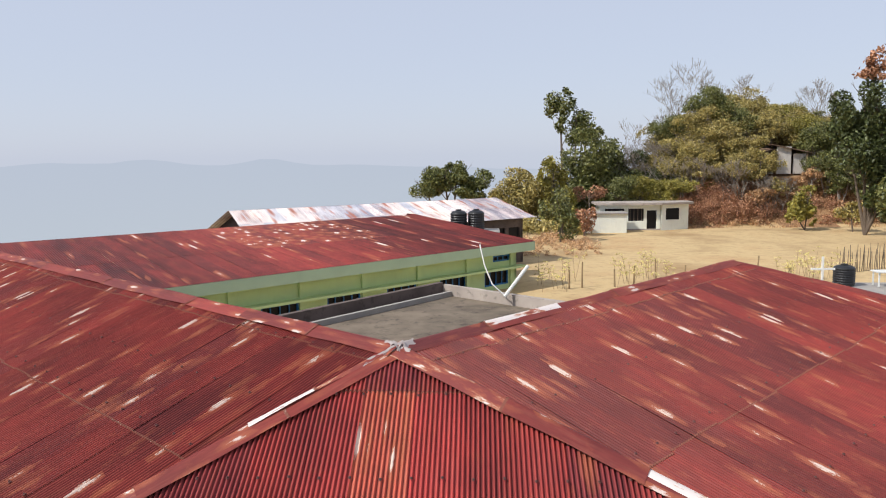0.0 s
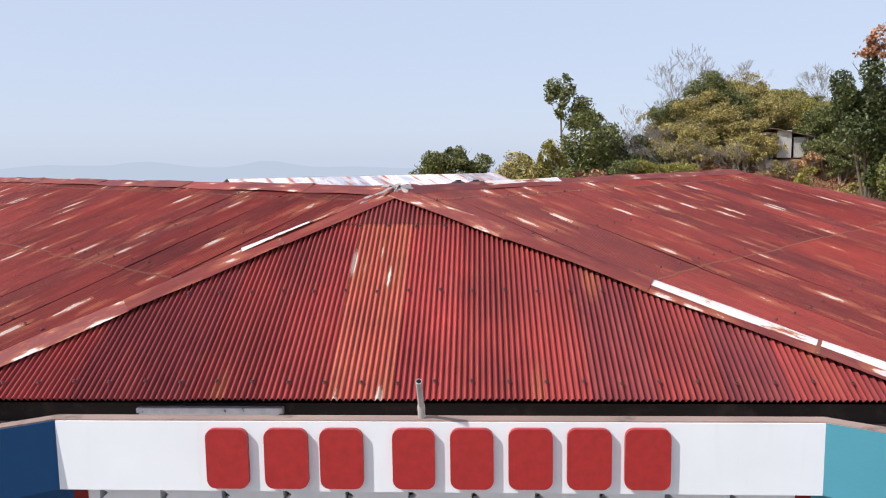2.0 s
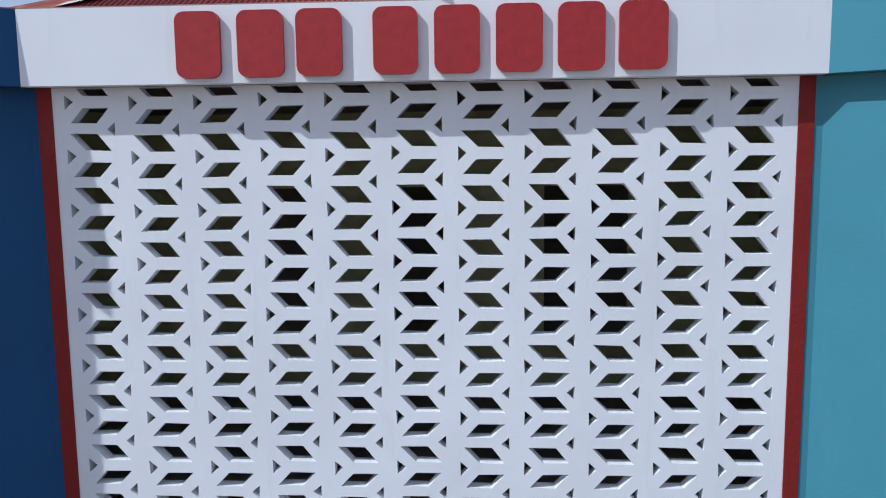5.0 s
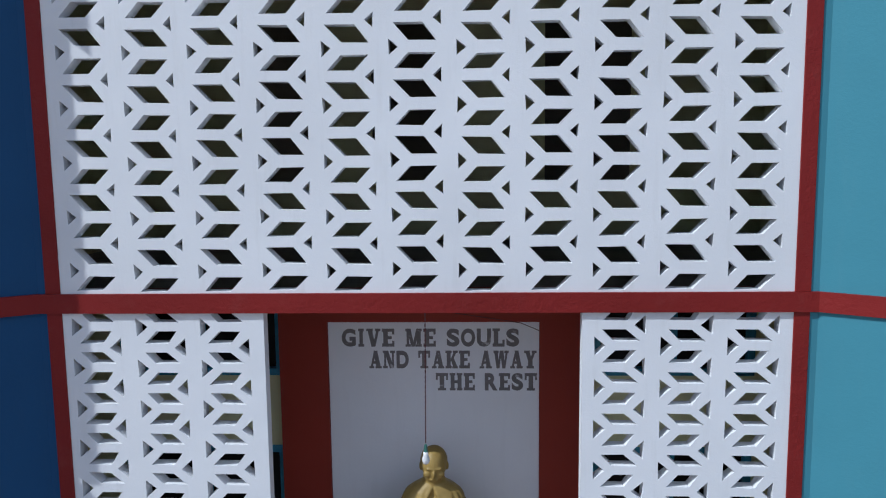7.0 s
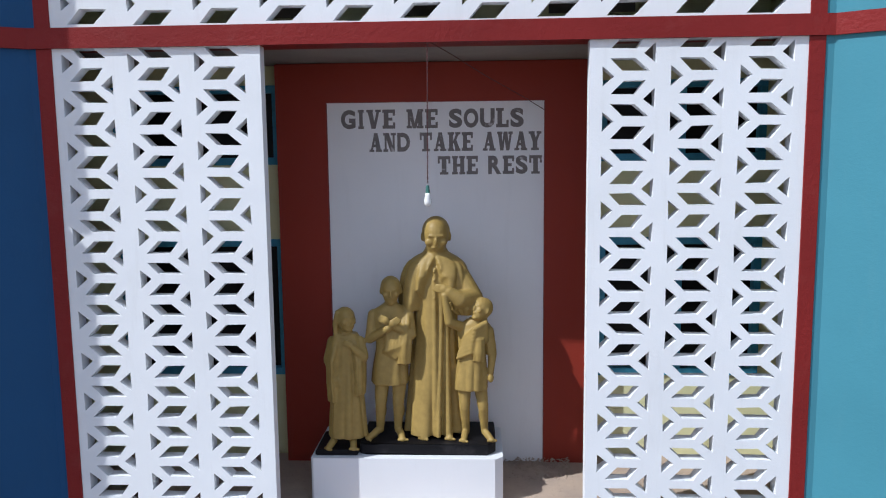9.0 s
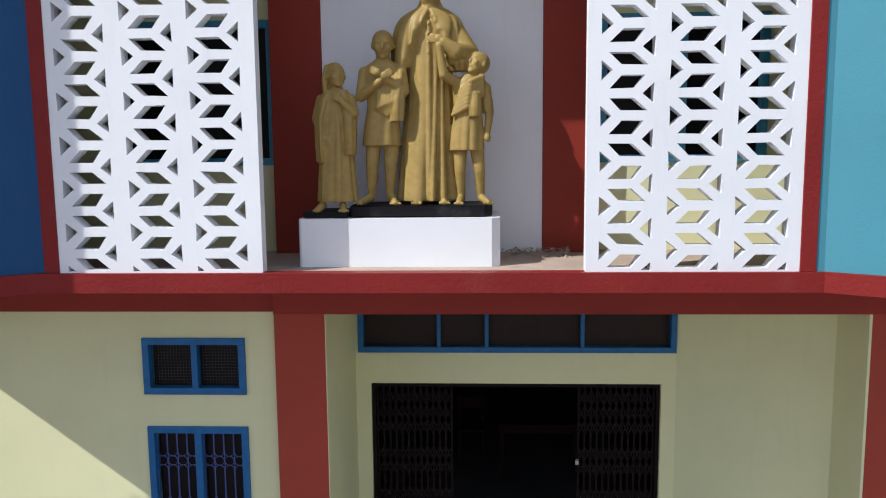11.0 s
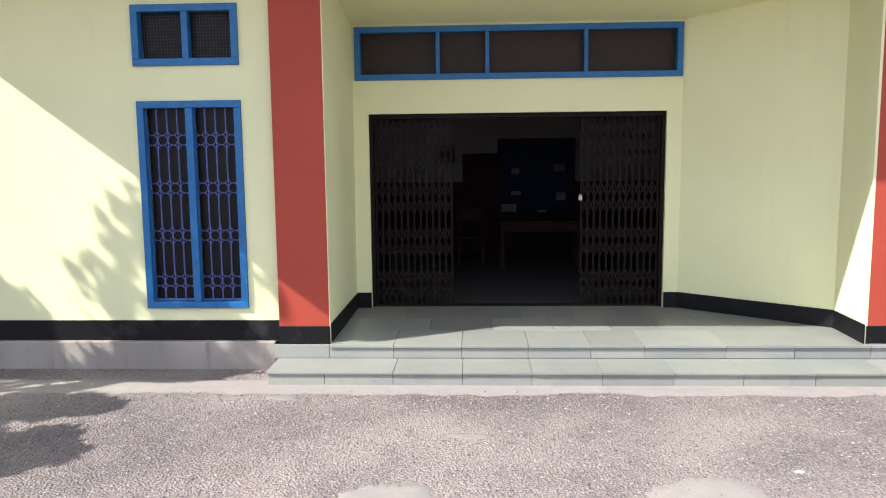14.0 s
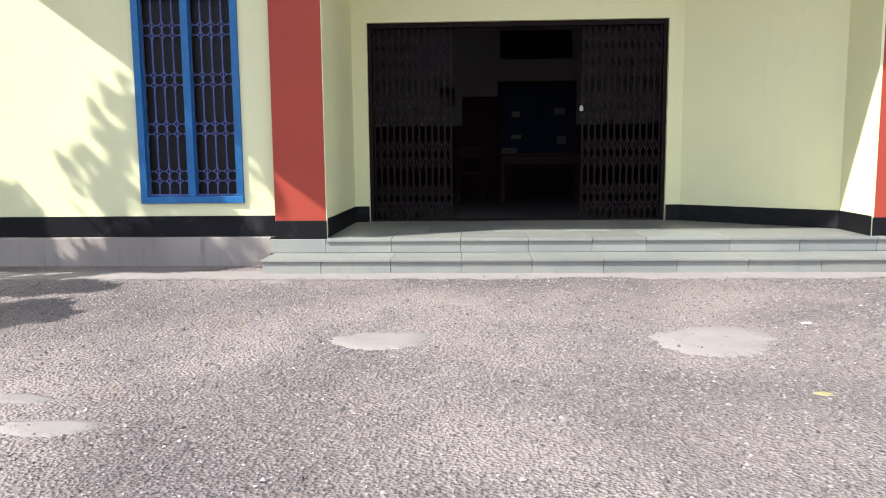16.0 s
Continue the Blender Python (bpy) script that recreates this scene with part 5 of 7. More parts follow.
for k in range(6):
    limb(st, [(-0.20 - 0.022 * k, by + 0.02, 5.875 - 0.006 * k), (-0.19 - 0.034 * k, by - 0.10, 5.74 - 0.012 * k), (-0.235 - 0.028 * k, by - 0.125, 5.56 - 0.01 * k), (-0.30 - 0.02 * k, by - 0.11, 5.44 + 0.012 * k)], [0.018, 0.024, 0.024, 0.016], 8)
cloth(st, [(-0.225, by - 0.11, 5.39, 0.048, 0.024, 0.5), (-0.222, by - 0.11, 5.48, 0.052, 0.034, 0.45), (-0.215, by - 0.10, 5.58, 0.054, 0.045, 0.3), (-0.20, by - 0.07, 5.70, 0.05, 0.05, 0.1)], 60, 7, 23)
# girl in a long dress under an open shawl
gx0, gy0 = -0.735, 0.56
cloth(st, [(gx0, gy0, 4.735, 0.165, 0.13, 0.16), (gx0, gy0, 4.95, 0.15, 0.12, 0.18), (gx0, gy0, 5.2, 0.132, 0.108, 0.18), (gx0, gy0, 5.38, 0.118, 0.095, 0.09), (gx0, gy0, 5.55, 0.115, 0.088, 0.05), (gx0, gy0, 5.64, 0.09, 0.075, 0)], 100, 12, 31)
for s in (-1, 1):
    lo = 5.06 if s < 0 else 5.12
    cloth(st, [(gx0 + 0.112 * s, gy0 - 0.035, lo, 0.05, 0.075, 0.25), (gx0 + 0.118 * s, gy0 - 0.03, 5.22, 0.052, 0.09, 0.25), (gx0 + 0.115 * s, gy0 - 0.02, 5.42, 0.058, 0.10, 0.2), (gx0 + 0.085 * s, gy0, 5.56, 0.062, 0.09, 0.12), (gx0 + 0.05 * s, gy0, 5.655, 0.05, 0.06, 0)], 70, 9, 33 + s)
head(st, gx0 + 0.005, gy0 - 0.01, 5.887, 0.092, 0.55, -0.12, 1.05)
for k in range(5):
    limb(st, [(gx0 - 0.065 + 0.012 * k, gy0 - 0.03 + 0.025 * k, 5.84), (gx0 - 0.085 + 0.01 * k, gy0 - 0.03 + 0.03 * k, 5.74), (gx0 - 0.08 + 0.01 * k, gy0 - 0.035 + 0.03 * k, 5.65)], [0.022, 0.026, 0.024], 8)
limb(st, [(gx0 - 0.12, gy0, 5.58), (-0.885, gy0 - 0.03, 5.42), (-0.83, gy0 - 0.09, 5.28)], [0.045, 0.048, 0.026])
limb(st, [(gx0 + 0.12, gy0, 5.58), (-0.575, gy0 - 0.07, 5.46), (-0.66, gy0 - 0.115, 5.55)], [0.045, 0.045, 0.026])
hand_on(st, (-0.815, gy0 - 0.10, 5.255), (0.25, 0, -1), (1, 0, 0.1), 0.8)
hand_on(st, (-0.685, gy0 - 0.115, 5.575), (-1, 0.02, 0.35), (0.2, 0, 1), 0.8)
foot(st, gx0 - 0.12, gy0 - 0.06, 4.655, 0.9, -0.3)
foot(st, gx0 + 0.05, gy0 - 0.06, 4.655, 0.9, 0.2)
# boy looking up, cloth over one shoulder
qx, qy = 0.36, 0.60
for s, ax, tw in ((-1, 0.303, -0.1), (1, 0.465, 0.5)):
    limb(st, [(qx + 0.068 * s, qy, 5.18), ((qx + 0.072 * s + ax) / 2 + 0.005 * s, qy - 0.03, 4.98), (ax, qy + 0.01, 4.75)], [0.062, 0.046, 0.031])
    ball(st, ((qx + 0.07 * s + ax) / 2 + 0.004 * s, qy + 0.02, 4.90), 0.044, 0.95, 1.1, 1.8)
    foot(st, ax + 0.01 * s, qy - 0.02, 4.703, 0.9, tw)
cloth(st, [(0.347, qy, 5.15, 0.145, 0.118, 0.14), (0.352, qy, 5.28, 0.136, 0.112, 0.14), (qx, qy, 5.46, 0.118, 0.095, 0.03)], 90, 8, 41)
loft(st, [(qx, qy, 5.40, 0.112, 0.088, 0), (qx, qy, 5.54, 0.122, 0.092, 0), (qx + 0.01, qy, 5.66, 0.138, 0.088, 0), (qx + 0.02, qy, 5.73, 0.11, 0.076, 0), (qx + 0.03, qy, 5.78, 0.05, 0.05, 0)], 28)
for k in range(7):
    limb(st, [(qx - 0.125 + 0.01 * k, qy - 0.075, 5.44 + 0.03 * k), (qx - 0.01 + 0.006 * k, qy - 0.118, 5.50 + 0.034 * k), (qx + 0.115, qy - 0.07, 5.60 + 0.024 * k), (qx + 0.145 - 0.008 * k, qy + 0.03, 5.70 + 0.008 * k)], [0.018, 0.025, 0.027, 0.018], 8)
cloth(st, [(0.415, qy - 0.115, 5.42, 0.04, 0.022, 0.5), (0.418, qy - 0.115, 5.50, 0.046, 0.03, 0.45), (0.42, qy - 0.10, 5.62, 0.045, 0.035, 0.2)], 60, 6, 43)
head(st, 0.442, qy - 0.01, 5.965, 0.092, -0.75, -0.42)
limb(st, [(qx - 0.09, qy - 0.02, 5.70), (0.165, qy - 0.10, 5.76), (0.128, qy - 0.115, 5.99)], [0.046, 0.040, 0.028], 14)
limb(st, [(0.505, qy, 5.66), (0.535, qy - 0.02, 5.46), (0.52, qy - 0.05, 5.30)], [0.045, 0.038, 0.026], 14)
ball(st, (0.52, qy - 0.055, 5.255), 0.034, 0.8, 0.8, 1.2)
cloth(st, [(0.515, qy, 5.46, 0.058, 0.06, 0.2), (0.505, qy, 5.56, 0.058, 0.062, 0.2), (0.475, qy, 5.69, 0.052, 0.052, 0.05)], 60, 7, 45)
# the figures are cast in one piece: melt the shapes together
rough = new("statue", mesh_of(st, GOLD))
melt = rough.modifiers.new("melt", "REMESH")
melt.mode, melt.voxel_size = "VOXEL", 0.008
calm = rough.modifiers.new("calm", "SMOOTH")
calm.factor, calm.iterations = 0.5, 1
bpy.context.view_layer.update()
cast = bpy.data.meshes.new_from_object(rough.evaluated_get(bpy.context.evaluated_depsgraph_get()))
bpy.data.objects.remove(rough)
for p in cast.polygons:
    p.use_smooth = True
tagged(new("statue", cast), "matt gold painted statue of four plain robed figures", "statue")
base = bmesh.new()
prism(base, [(-0.62, 0.44), (-0.58, 0.425), (0.50, 0.42), (0.56, 0.50), (0.56, 1.0), (-0.62, 1.0)], [], on_z, 4.606, 4.705)
bmesh.ops.bevel(base, geom=base.edges[:], offset=0.012, segments=1, affect="EDGES")
box(base, -1.0, -0.63, 0.395, 0.85, 4.606, 4.66, 0.012)
rag = random.Random(8)
for v in base.verts:
    v.co += Vector((rag.uniform(-0.005, 0.005), rag.uniform(-0.005, 0.005), 0))
single("low_plinth", base, BLACK_BASE, "rough black painted plinth block on the pedestal", "plinth")
# sand and fallen plaster in the corner of the niche
verts, faces = [], []
for _ in range(420):
    q = rag.random()
    x, y = 0.66 + 0.62 * rag.random() ** 0.8, 1.25 - 0.42 * q * q
    r = rag.uniform(0.004, 0.016) * (2.0 if rag.random() < 0.05 else 1)
    z = 4.205 + 0.05 * max(0.0, 1 - (1.25 - y) / 0.22) * rag.random()
    i, a = len(verts), rag.uniform(0, 6.28)
    verts += [(x + r * math.cos(a + k * 1.57), y + r * math.sin(a + k * 1.57) * 0.9, z) for k in range(4)] + [(x, y, z + r * rag.uniform(0.6, 1.1))]
    faces += [(i + k, i + (k + 1) % 4, i + 4) for k in range(4)]
me = bpy.data.meshes.new("rubble")
me.from_pydata(verts, [], faces)
me.materials.append(DUSTY)
tagged(new("plaster_rubble", me), "sand and crumbled plaster in the niche corner", "rubble", kind="stuff")

# ---- bulb on its cable, wires ----
CABLE = metal_paint("twisted_cable", (0.10, 0.03, 0.03), 0.6)
BULB = metal_paint("bulb_glass", (0.8, 0.79, 0.76), 0.2)
HOLDER = metal_paint("green_holder", (0.05, 0.16, 0.13), 0.4)
BX, BY, BZ = BULB_AT = (0.03, 0.0, 6.96)
lamp = thing("hanging_bulb", "white light bulb hanging on a twisted red cable", "light bulb", at=(BX, BY, BZ))
bm = bmesh.new()
L = Z_BAND0 - BZ
for ph in (0, math.pi):
    prev = None
    for i in range(90):
        z = BZ + L * i / 89
        a = ph + i * 0.9
        p = Vector((BX + 0.01 * (i / 89) + 0.003 * math.cos(a), BY + 0.003 * math.sin(a), z))
        if prev:
            tube(bm, prev, p, 0.0026, 5)
        prev = p
part("cable", bm, CABLE, lamp)
part("holder", tube(bmesh.new(), (BX, BY, BZ - 0.075), (BX, BY, BZ - 0.015), 0.018, 12, 0.011), HOLDER, lamp)
bm = bmesh.new()
loft(bm, [(BX, BY, BZ - 0.178, 0.010, 0.010, 0), (BX, BY, BZ - 0.17, 0.023, 0.023, 0), (BX, BY, BZ - 0.148, 0.031, 0.031, 0), (BX, BY, BZ - 0.125, 0.030, 0.030, 0), (BX, BY, BZ - 0.098, 0.020, 0.020, 0), (BX, BY, BZ - 0.074, 0.02, 0.02, 0)], 16)
part("bulb", bm, BULB, lamp, smooth=True)
wire = bmesh.new()
pts = [Vector((0.04, -0.03, 8.03)), Vector((0.2, 0.25, 7.97)), Vector((0.5, 0.7, 7.83)), Vector((0.85, 1.15, 7.68)), Vector((1.03, 1.268, 7.58))]
for a, b in zip(pts, pts[1:]):
    tube(wire, a, b, 0.0035, 5)
single("loose_wire", wire, CABLE, "thin dark wire strung across the niche", "wire")

# ---- fittings on the fascia ledge ----
pipe = thing("vent_pipe", "short rusty grey pipe standing on the fascia", "pipe", at=(-0.075, -0.1, 12.42))
part("riser", tube(bmesh.new(), (-0.075, -0.10, 12.425), (-0.075, -0.14, 12.54), 0.03, 12), ZINC, pipe)
part("neck", tube(bmesh.new(), (-0.075, -0.135, 12.53), (-0.072, -0.36, 12.80), 0.024, 12), ZINC, pipe)
# dark disc painting the shade inside the pipe's open end
part("mouth_shade", tube(bmesh.new(), (-0.072, -0.358, 12.797), (-0.072, -0.362, 12.802), 0.019, 12), GLASS_DARK, pipe)
batten = thing("tube_light", "long weathered white tube light batten lying along the eave", "tube light", at=(-2.1, 0.86, 12.12))
part("casing", boxed(-2.82, -1.44, 0.84, 0.92, 12.115, 12.185, 0.008), metal_paint("weathered_white", (0.7, 0.69, 0.68), 0.5, 0, (0.1, 0.07, 0.06)), batten)
part("tube", tube(bmesh.new(), (-2.80, 0.815, 12.105), (-1.46, 0.815, 12.105), 0.019, 12), BULB, batten)
for x in (-2.81, -1.45):
    part("end_holder", boxed(x - 0.016, x + 0.016, 0.79, 0.845, 12.08, 12.135, 0.004), GATE_BLACK, batten)
for x in (-2.5, -1.6):
    part("bracket", boxed(x - 0.01, x + 0.01, 0.90, 0.96, 12.13, 12.15), GATE_BLACK, batten)
grass = bmesh.new()
for k in range(26):
    x, y = 0.33 + random.uniform(-0.2, 0.25), 0.25 + random.uniform(0, 0.3)
    tip = Vector((x + random.uniform(-0.16, 0.16), y + random.uniform(-0.1, 0.1), 12.02 + random.uniform(0.06, 0.2)))
    tube(grass, (x, y, 12.02), tip, 0.003, 3, 0.001)
single("dry_grass", grass, metal_paint("straw", (0.30, 0.22, 0.12), 0.8), "dry grass tufts growing on the mouldy ledge", "grass", kind="stuff")


GREY_MOULD = paint("grey_mouldy_concrete", (0.38, 0.33, 0.29), 0.85, 0.25, (0.045, 0.04, 0.035), 0.95, 0.5, False)
GALLERY_BLUE = metal_paint("gallery_window_blue", (0.06, 0.30, 0.46), 0.45)


# ---- plants ----
def leaves(bm_data, centre, radii, count, size, rnd, droop=0.3):
    """Adds loose leaves in a lumpy crown: verts and faces lists are filled."""
    verts, faces = bm_data
    lumps = [(Vector((rnd.gauss(0, 0.5), rnd.gauss(0, 0.5), rnd.gauss(0, 0.45))), rnd.uniform(0.35, 0.65)) for _ in range(9)]
    for _ in range(count):
        c, k = rnd.choice(lumps)
        d = Vector((rnd.gauss(0, 1), rnd.gauss(0, 1), rnd.gauss(0, 1))).normalized() * (k * rnd.random() ** 0.4)
        p = c + d
        if p.length > 1.15:
            p *= 1.0 / p.length
        q = Vector((centre[0] + p.x * radii[0], centre[1] + p.y * radii[1], centre[2] + p.z * radii[2]))
        e = Euler((rnd.uniform(-1.2, 1.2), rnd.uniform(-1.2, 1.2), rnd.uniform(0, 6.28))).to_matrix()
        s = size * rnd.uniform(0.6, 1.4)
        i = len(verts)
        for u, v in ((-0.5, 0), (0, -0.32), (0.5, 0), (0, 0.32)):
            verts.append(q + e @ Vector((u * s, v * s, -droop * s * u * u)))
        faces.append((i, i + 1, i + 2, i + 3))


def mesh_leaves(bm_data, mat):
    me = bpy.data.meshes.new("leaves")
    me.from_pydata([tuple(v) for v in bm_data[0]], [], bm_data[1])
    me.materials.append(mat)
    return me


BARK = metal_paint("bark", (0.13, 0.10, 0.075), 0.9)
PALE_BARK = metal_paint("pale_bark", (0.28, 0.24, 0.20), 0.9)
LEAF_DARK = leaf_mat("dark_leaf", (0.026, 0.036, 0.012), (0.085, 0.105, 0.03))
LEAF_MID = leaf_mat("green_leaf", (0.045, 0.058, 0.016), (0.175, 0.18, 0.05))
LEAF_OLIVE = leaf_mat("olive_leaf", (0.14, 0.115, 0.032), (0.40, 0.32, 0.10))
LEAF_YELLOW = leaf_mat("yellow_leaf", (0.12, 0.11, 0.02), (0.30, 0.26, 0.05))
LEAF_RUST = leaf_mat("rusty_leaf", (0.20, 0.092, 0.05), (0.44, 0.22, 0.118))
LEAF_DRY = leaf_mat("dry_scrub", (0.30, 0.165, 0.08), (0.60, 0.38, 0.20))


def branchy(bm, base, top, r, limbs, rnd, reach):
    base, top = Vector(base), Vector(top)
    mid = base.lerp(top, 0.5) + Vector((rnd.uniform(-0.3, 0.3), rnd.uniform(-0.3, 0.3), 0))
    tube(bm, base, mid, r, 8, r * 0.75)
    tube(bm, mid, top, r * 0.75, 8, r * 0.35)
    for _ in range(limbs):
        s = mid.lerp(top, rnd.uniform(0.0, 0.95))
        e = s + Vector((rnd.uniform(-1, 1) * reach, rnd.uniform(-1, 1) * reach, rnd.uniform(0.3, 1.0) * reach))
        tube(bm, s, e, r * 0.33, 6, r * 0.12)
        for _ in range(2):
            f = s.lerp(e, rnd.uniform(0.4, 0.9))
            tube(bm, f, f + Vector((rnd.uniform(-0.5, 0.5) * reach, rnd.uniform(-0.5, 0.5) * reach, rnd.uniform(0.2, 0.6) * reach)), r * 0.14, 5, r * 0.05)


def tree(label, base, crowns, mat, seed, r=0.2, size=0.45, density=900, bark=BARK):
    """crowns: (x, y, z, rx, ry, rz) lumps of foliage."""
    rnd = random.Random(seed)
    tr = thing("tree", label, "tree", "trees", at=base)
    bm = bmesh.new()
    for c in crowns:
        branchy(bm, base, (c[0], c[1], c[2] + c[5] * 0.3), r, 6, rnd, c[3] * 0.7)
    part("trunk", bm, bark, tr)
    data = ([], [])
    for c in crowns:
        leaves(data, c[:3], c[3:], int(density * c[3] * c[5] / 4), size, rnd)
    ob = new("crown", mesh_leaves(data, mat))
    ob.parent = tr
    ob.matrix_parent_inverse = Matrix.Translation(-tr.location)
    return tr


def gz(x, y):
    return terrain(x, y)


tree("tall lopsided broadleaf tree behind the field", (11.5, 92, gz(11.5, 92) - 2), [(10.6, 95, 22.6, 2.0, 1.9, 2.2), (12.6, 94.5, 20.6, 2.6, 2.2, 1.9), (14.0, 94, 18.6, 2.0, 1.8, 1.6)], LEAF_MID, 1, 0.22, 0.34, 1700)
tree("dense green broadleaf tree behind the hut", (13.5, 84, gz(13.5, 84) - 1), [(13.4, 84, 16.4, 3.4, 3.0, 3.2), (11.8, 85, 13.2, 2.8, 2.4, 2.6), (15.6, 84, 13.6, 3.2, 2.4, 3.0), (13.2, 83, 11.6, 3.2, 2.4, 2.6)], LEAF_MID, 2, 0.25, 0.34, 2300)
tree("dark green tree below the ridge", (19, 86, gz(19, 86) - 1), [(18.6, 86, 13.4, 3.0, 2.6, 3.0), (20.8, 85, 11.8, 2.6, 2.2, 2.2), (17.2, 85, 11.2, 2.4, 2.2, 2.2)], LEAF_DARK, 3, 0.2, 0.34, 2100)
tree("olive leaved tree with bare twigs", (5.0, 80, 5.0), [(4.0, 82, 13.4, 2.4, 2.0, 1.6), (6.4, 80, 11.2, 2.6, 2.2, 2.4), (3.2, 80, 11.6, 2.4, 2.0, 2.2), (5.2, 80, 10.0, 2.6, 2.0, 2.2), (6.6, 79, 13.0, 1.8, 1.8, 1.8)], LEAF_OLIVE, 4, 0.18, 0.26, 3200)
tree("yellowish bamboo-like tree clump", (8.4, 78, 6.0), [(8.2, 78, 13.9, 1.7, 1.6, 2.2), (8.0, 77, 11.2, 2.4, 1.8, 2.4), (9.2, 76, 9.4, 2.0, 1.6, 1.8)], LEAF_YELLOW, 5, 0.14, 0.26, 3400)
tree("small green tree beside the shed", (7.6, 64, 8.4), [(7.4, 64, 11.6, 1.7, 1.5, 1.7), (8.0, 64, 10.2, 1.4, 1.4, 1.3)], LEAF_MID, 15, 0.09, 0.26, 2200)
tree("small rust-brown tree beside the shed", (10.4, 69, 8.5), [(10.4, 69, 10.4, 1.0, 0.9, 1.7), (12.3, 80, 12.0, 2.0, 1.2, 1.0)], LEAF_RUST, 16, 0.08, 0.26, 2200)
tree("round dark tree standing below the roofline", (-3.0, 84, 3.0), [(-3.9, 84, 13.6, 2.8, 2.4, 1.9), (-0.6, 84, 13.2, 2.6, 2.2, 1.7), (-6.2, 84, 12.6, 2.0, 2.0, 1.5), (-2.4, 84, 14.4, 1.6, 1.6, 1.5)], LEAF_MID, 6, 0.2, 0.28, 4200)
tree("tall dark tree on the hillside", (36.5, 68, gz(36.5, 68)), [(35.8, 68, 20.6, 2.6, 2.4, 3.2), (36.6, 68, 15.4, 3.6, 2.8, 3.8), (38.5, 67, 18.5, 2.6, 2.4, 3.2), (37.6, 67, 12.4, 1.8, 2.0, 2.2), (38.6, 66, 13.8, 2.2, 2.0, 2.6), (34.3, 69, 18.4, 1.6, 1.5, 2.0)], LEAF_DARK, 7, 0.16, 0.30, 3200)
tree("rust-red leaved tree top on the hillside", (38.5, 66, gz(38.5, 66)), [(37.4, 66, 24.2, 2.4, 1.8, 1.6), (35.6, 66.5, 23.4, 1.4, 1.0, 0.8)], LEAF_RUST, 8, 0.25, 0.34, 1500)
tree("green creeper-clad tree at the field edge", (37.0, 60, gz(37, 60)), [(36.4, 61, 16.5, 1.7, 1.8, 4.2), (36.0, 61, 12.5, 1.8, 1.8, 2.6)], LEAF_MID, 9, 0.25, 0.32, 1900)
tree("bright shrub on the bank", (33.0, 73, gz(33, 73)), [(33.2, 73, 11.4, 1.8, 1.5, 1.5), (32.6, 73, 10.0, 1.5, 1.3, 1.2)], LEAF_YELLOW, 10, 0.08, 0.30, 2300)
tree("bright shrub on the bank", (36.8, 71, gz(36.8, 71)), [(36.6, 71, 10.3, 1.7, 1.3, 1.1)], LEAF_OLIVE, 11, 0.08, 0.28, 2300)

def fork(data, p, way, length, r, left, spread, rnd):
    """A limb of three sides that bends once and forks into finer ones."""
    verts, faces = data
    way = way.normalized()
    mid = p + way * length * 0.5 + Vector((rnd.uniform(-1, 1), rnd.uniform(-1, 1), rnd.uniform(-0.3, 0.3))) * length * 0.06
    end = p + way * length
    i = len(verts)
    for c, k in ((p, r), (mid, r * 0.85), (end, r * 0.66)):
        verts.extend((c + Vector((k, 0, 0)), c + Vector((-k * 0.5, k * 0.87, 0)), c + Vector((-k * 0.5, -k * 0.87, 0))))
    for a in (0, 3):
        for k in range(3):
            faces.append((i + a + k, i + a + (k + 1) % 3, i + a + 3 + (k + 1) % 3, i + a + 3 + k))
    if not left:
        return
    for k in range(rnd.choice((2, 3, 3))):
        turn = Vector((rnd.uniform(-1, 1), rnd.uniform(-1, 1), rnd.uniform(-0.25, 0.7))) * (0.45 + spread)
        fork(data, mid.lerp(end, rnd.uniform(0.4, 1.0)) if k else end, way + turn, length * rnd.uniform(0.62, 0.85), max(0.02, r * 0.62), left - 1, spread, rnd)


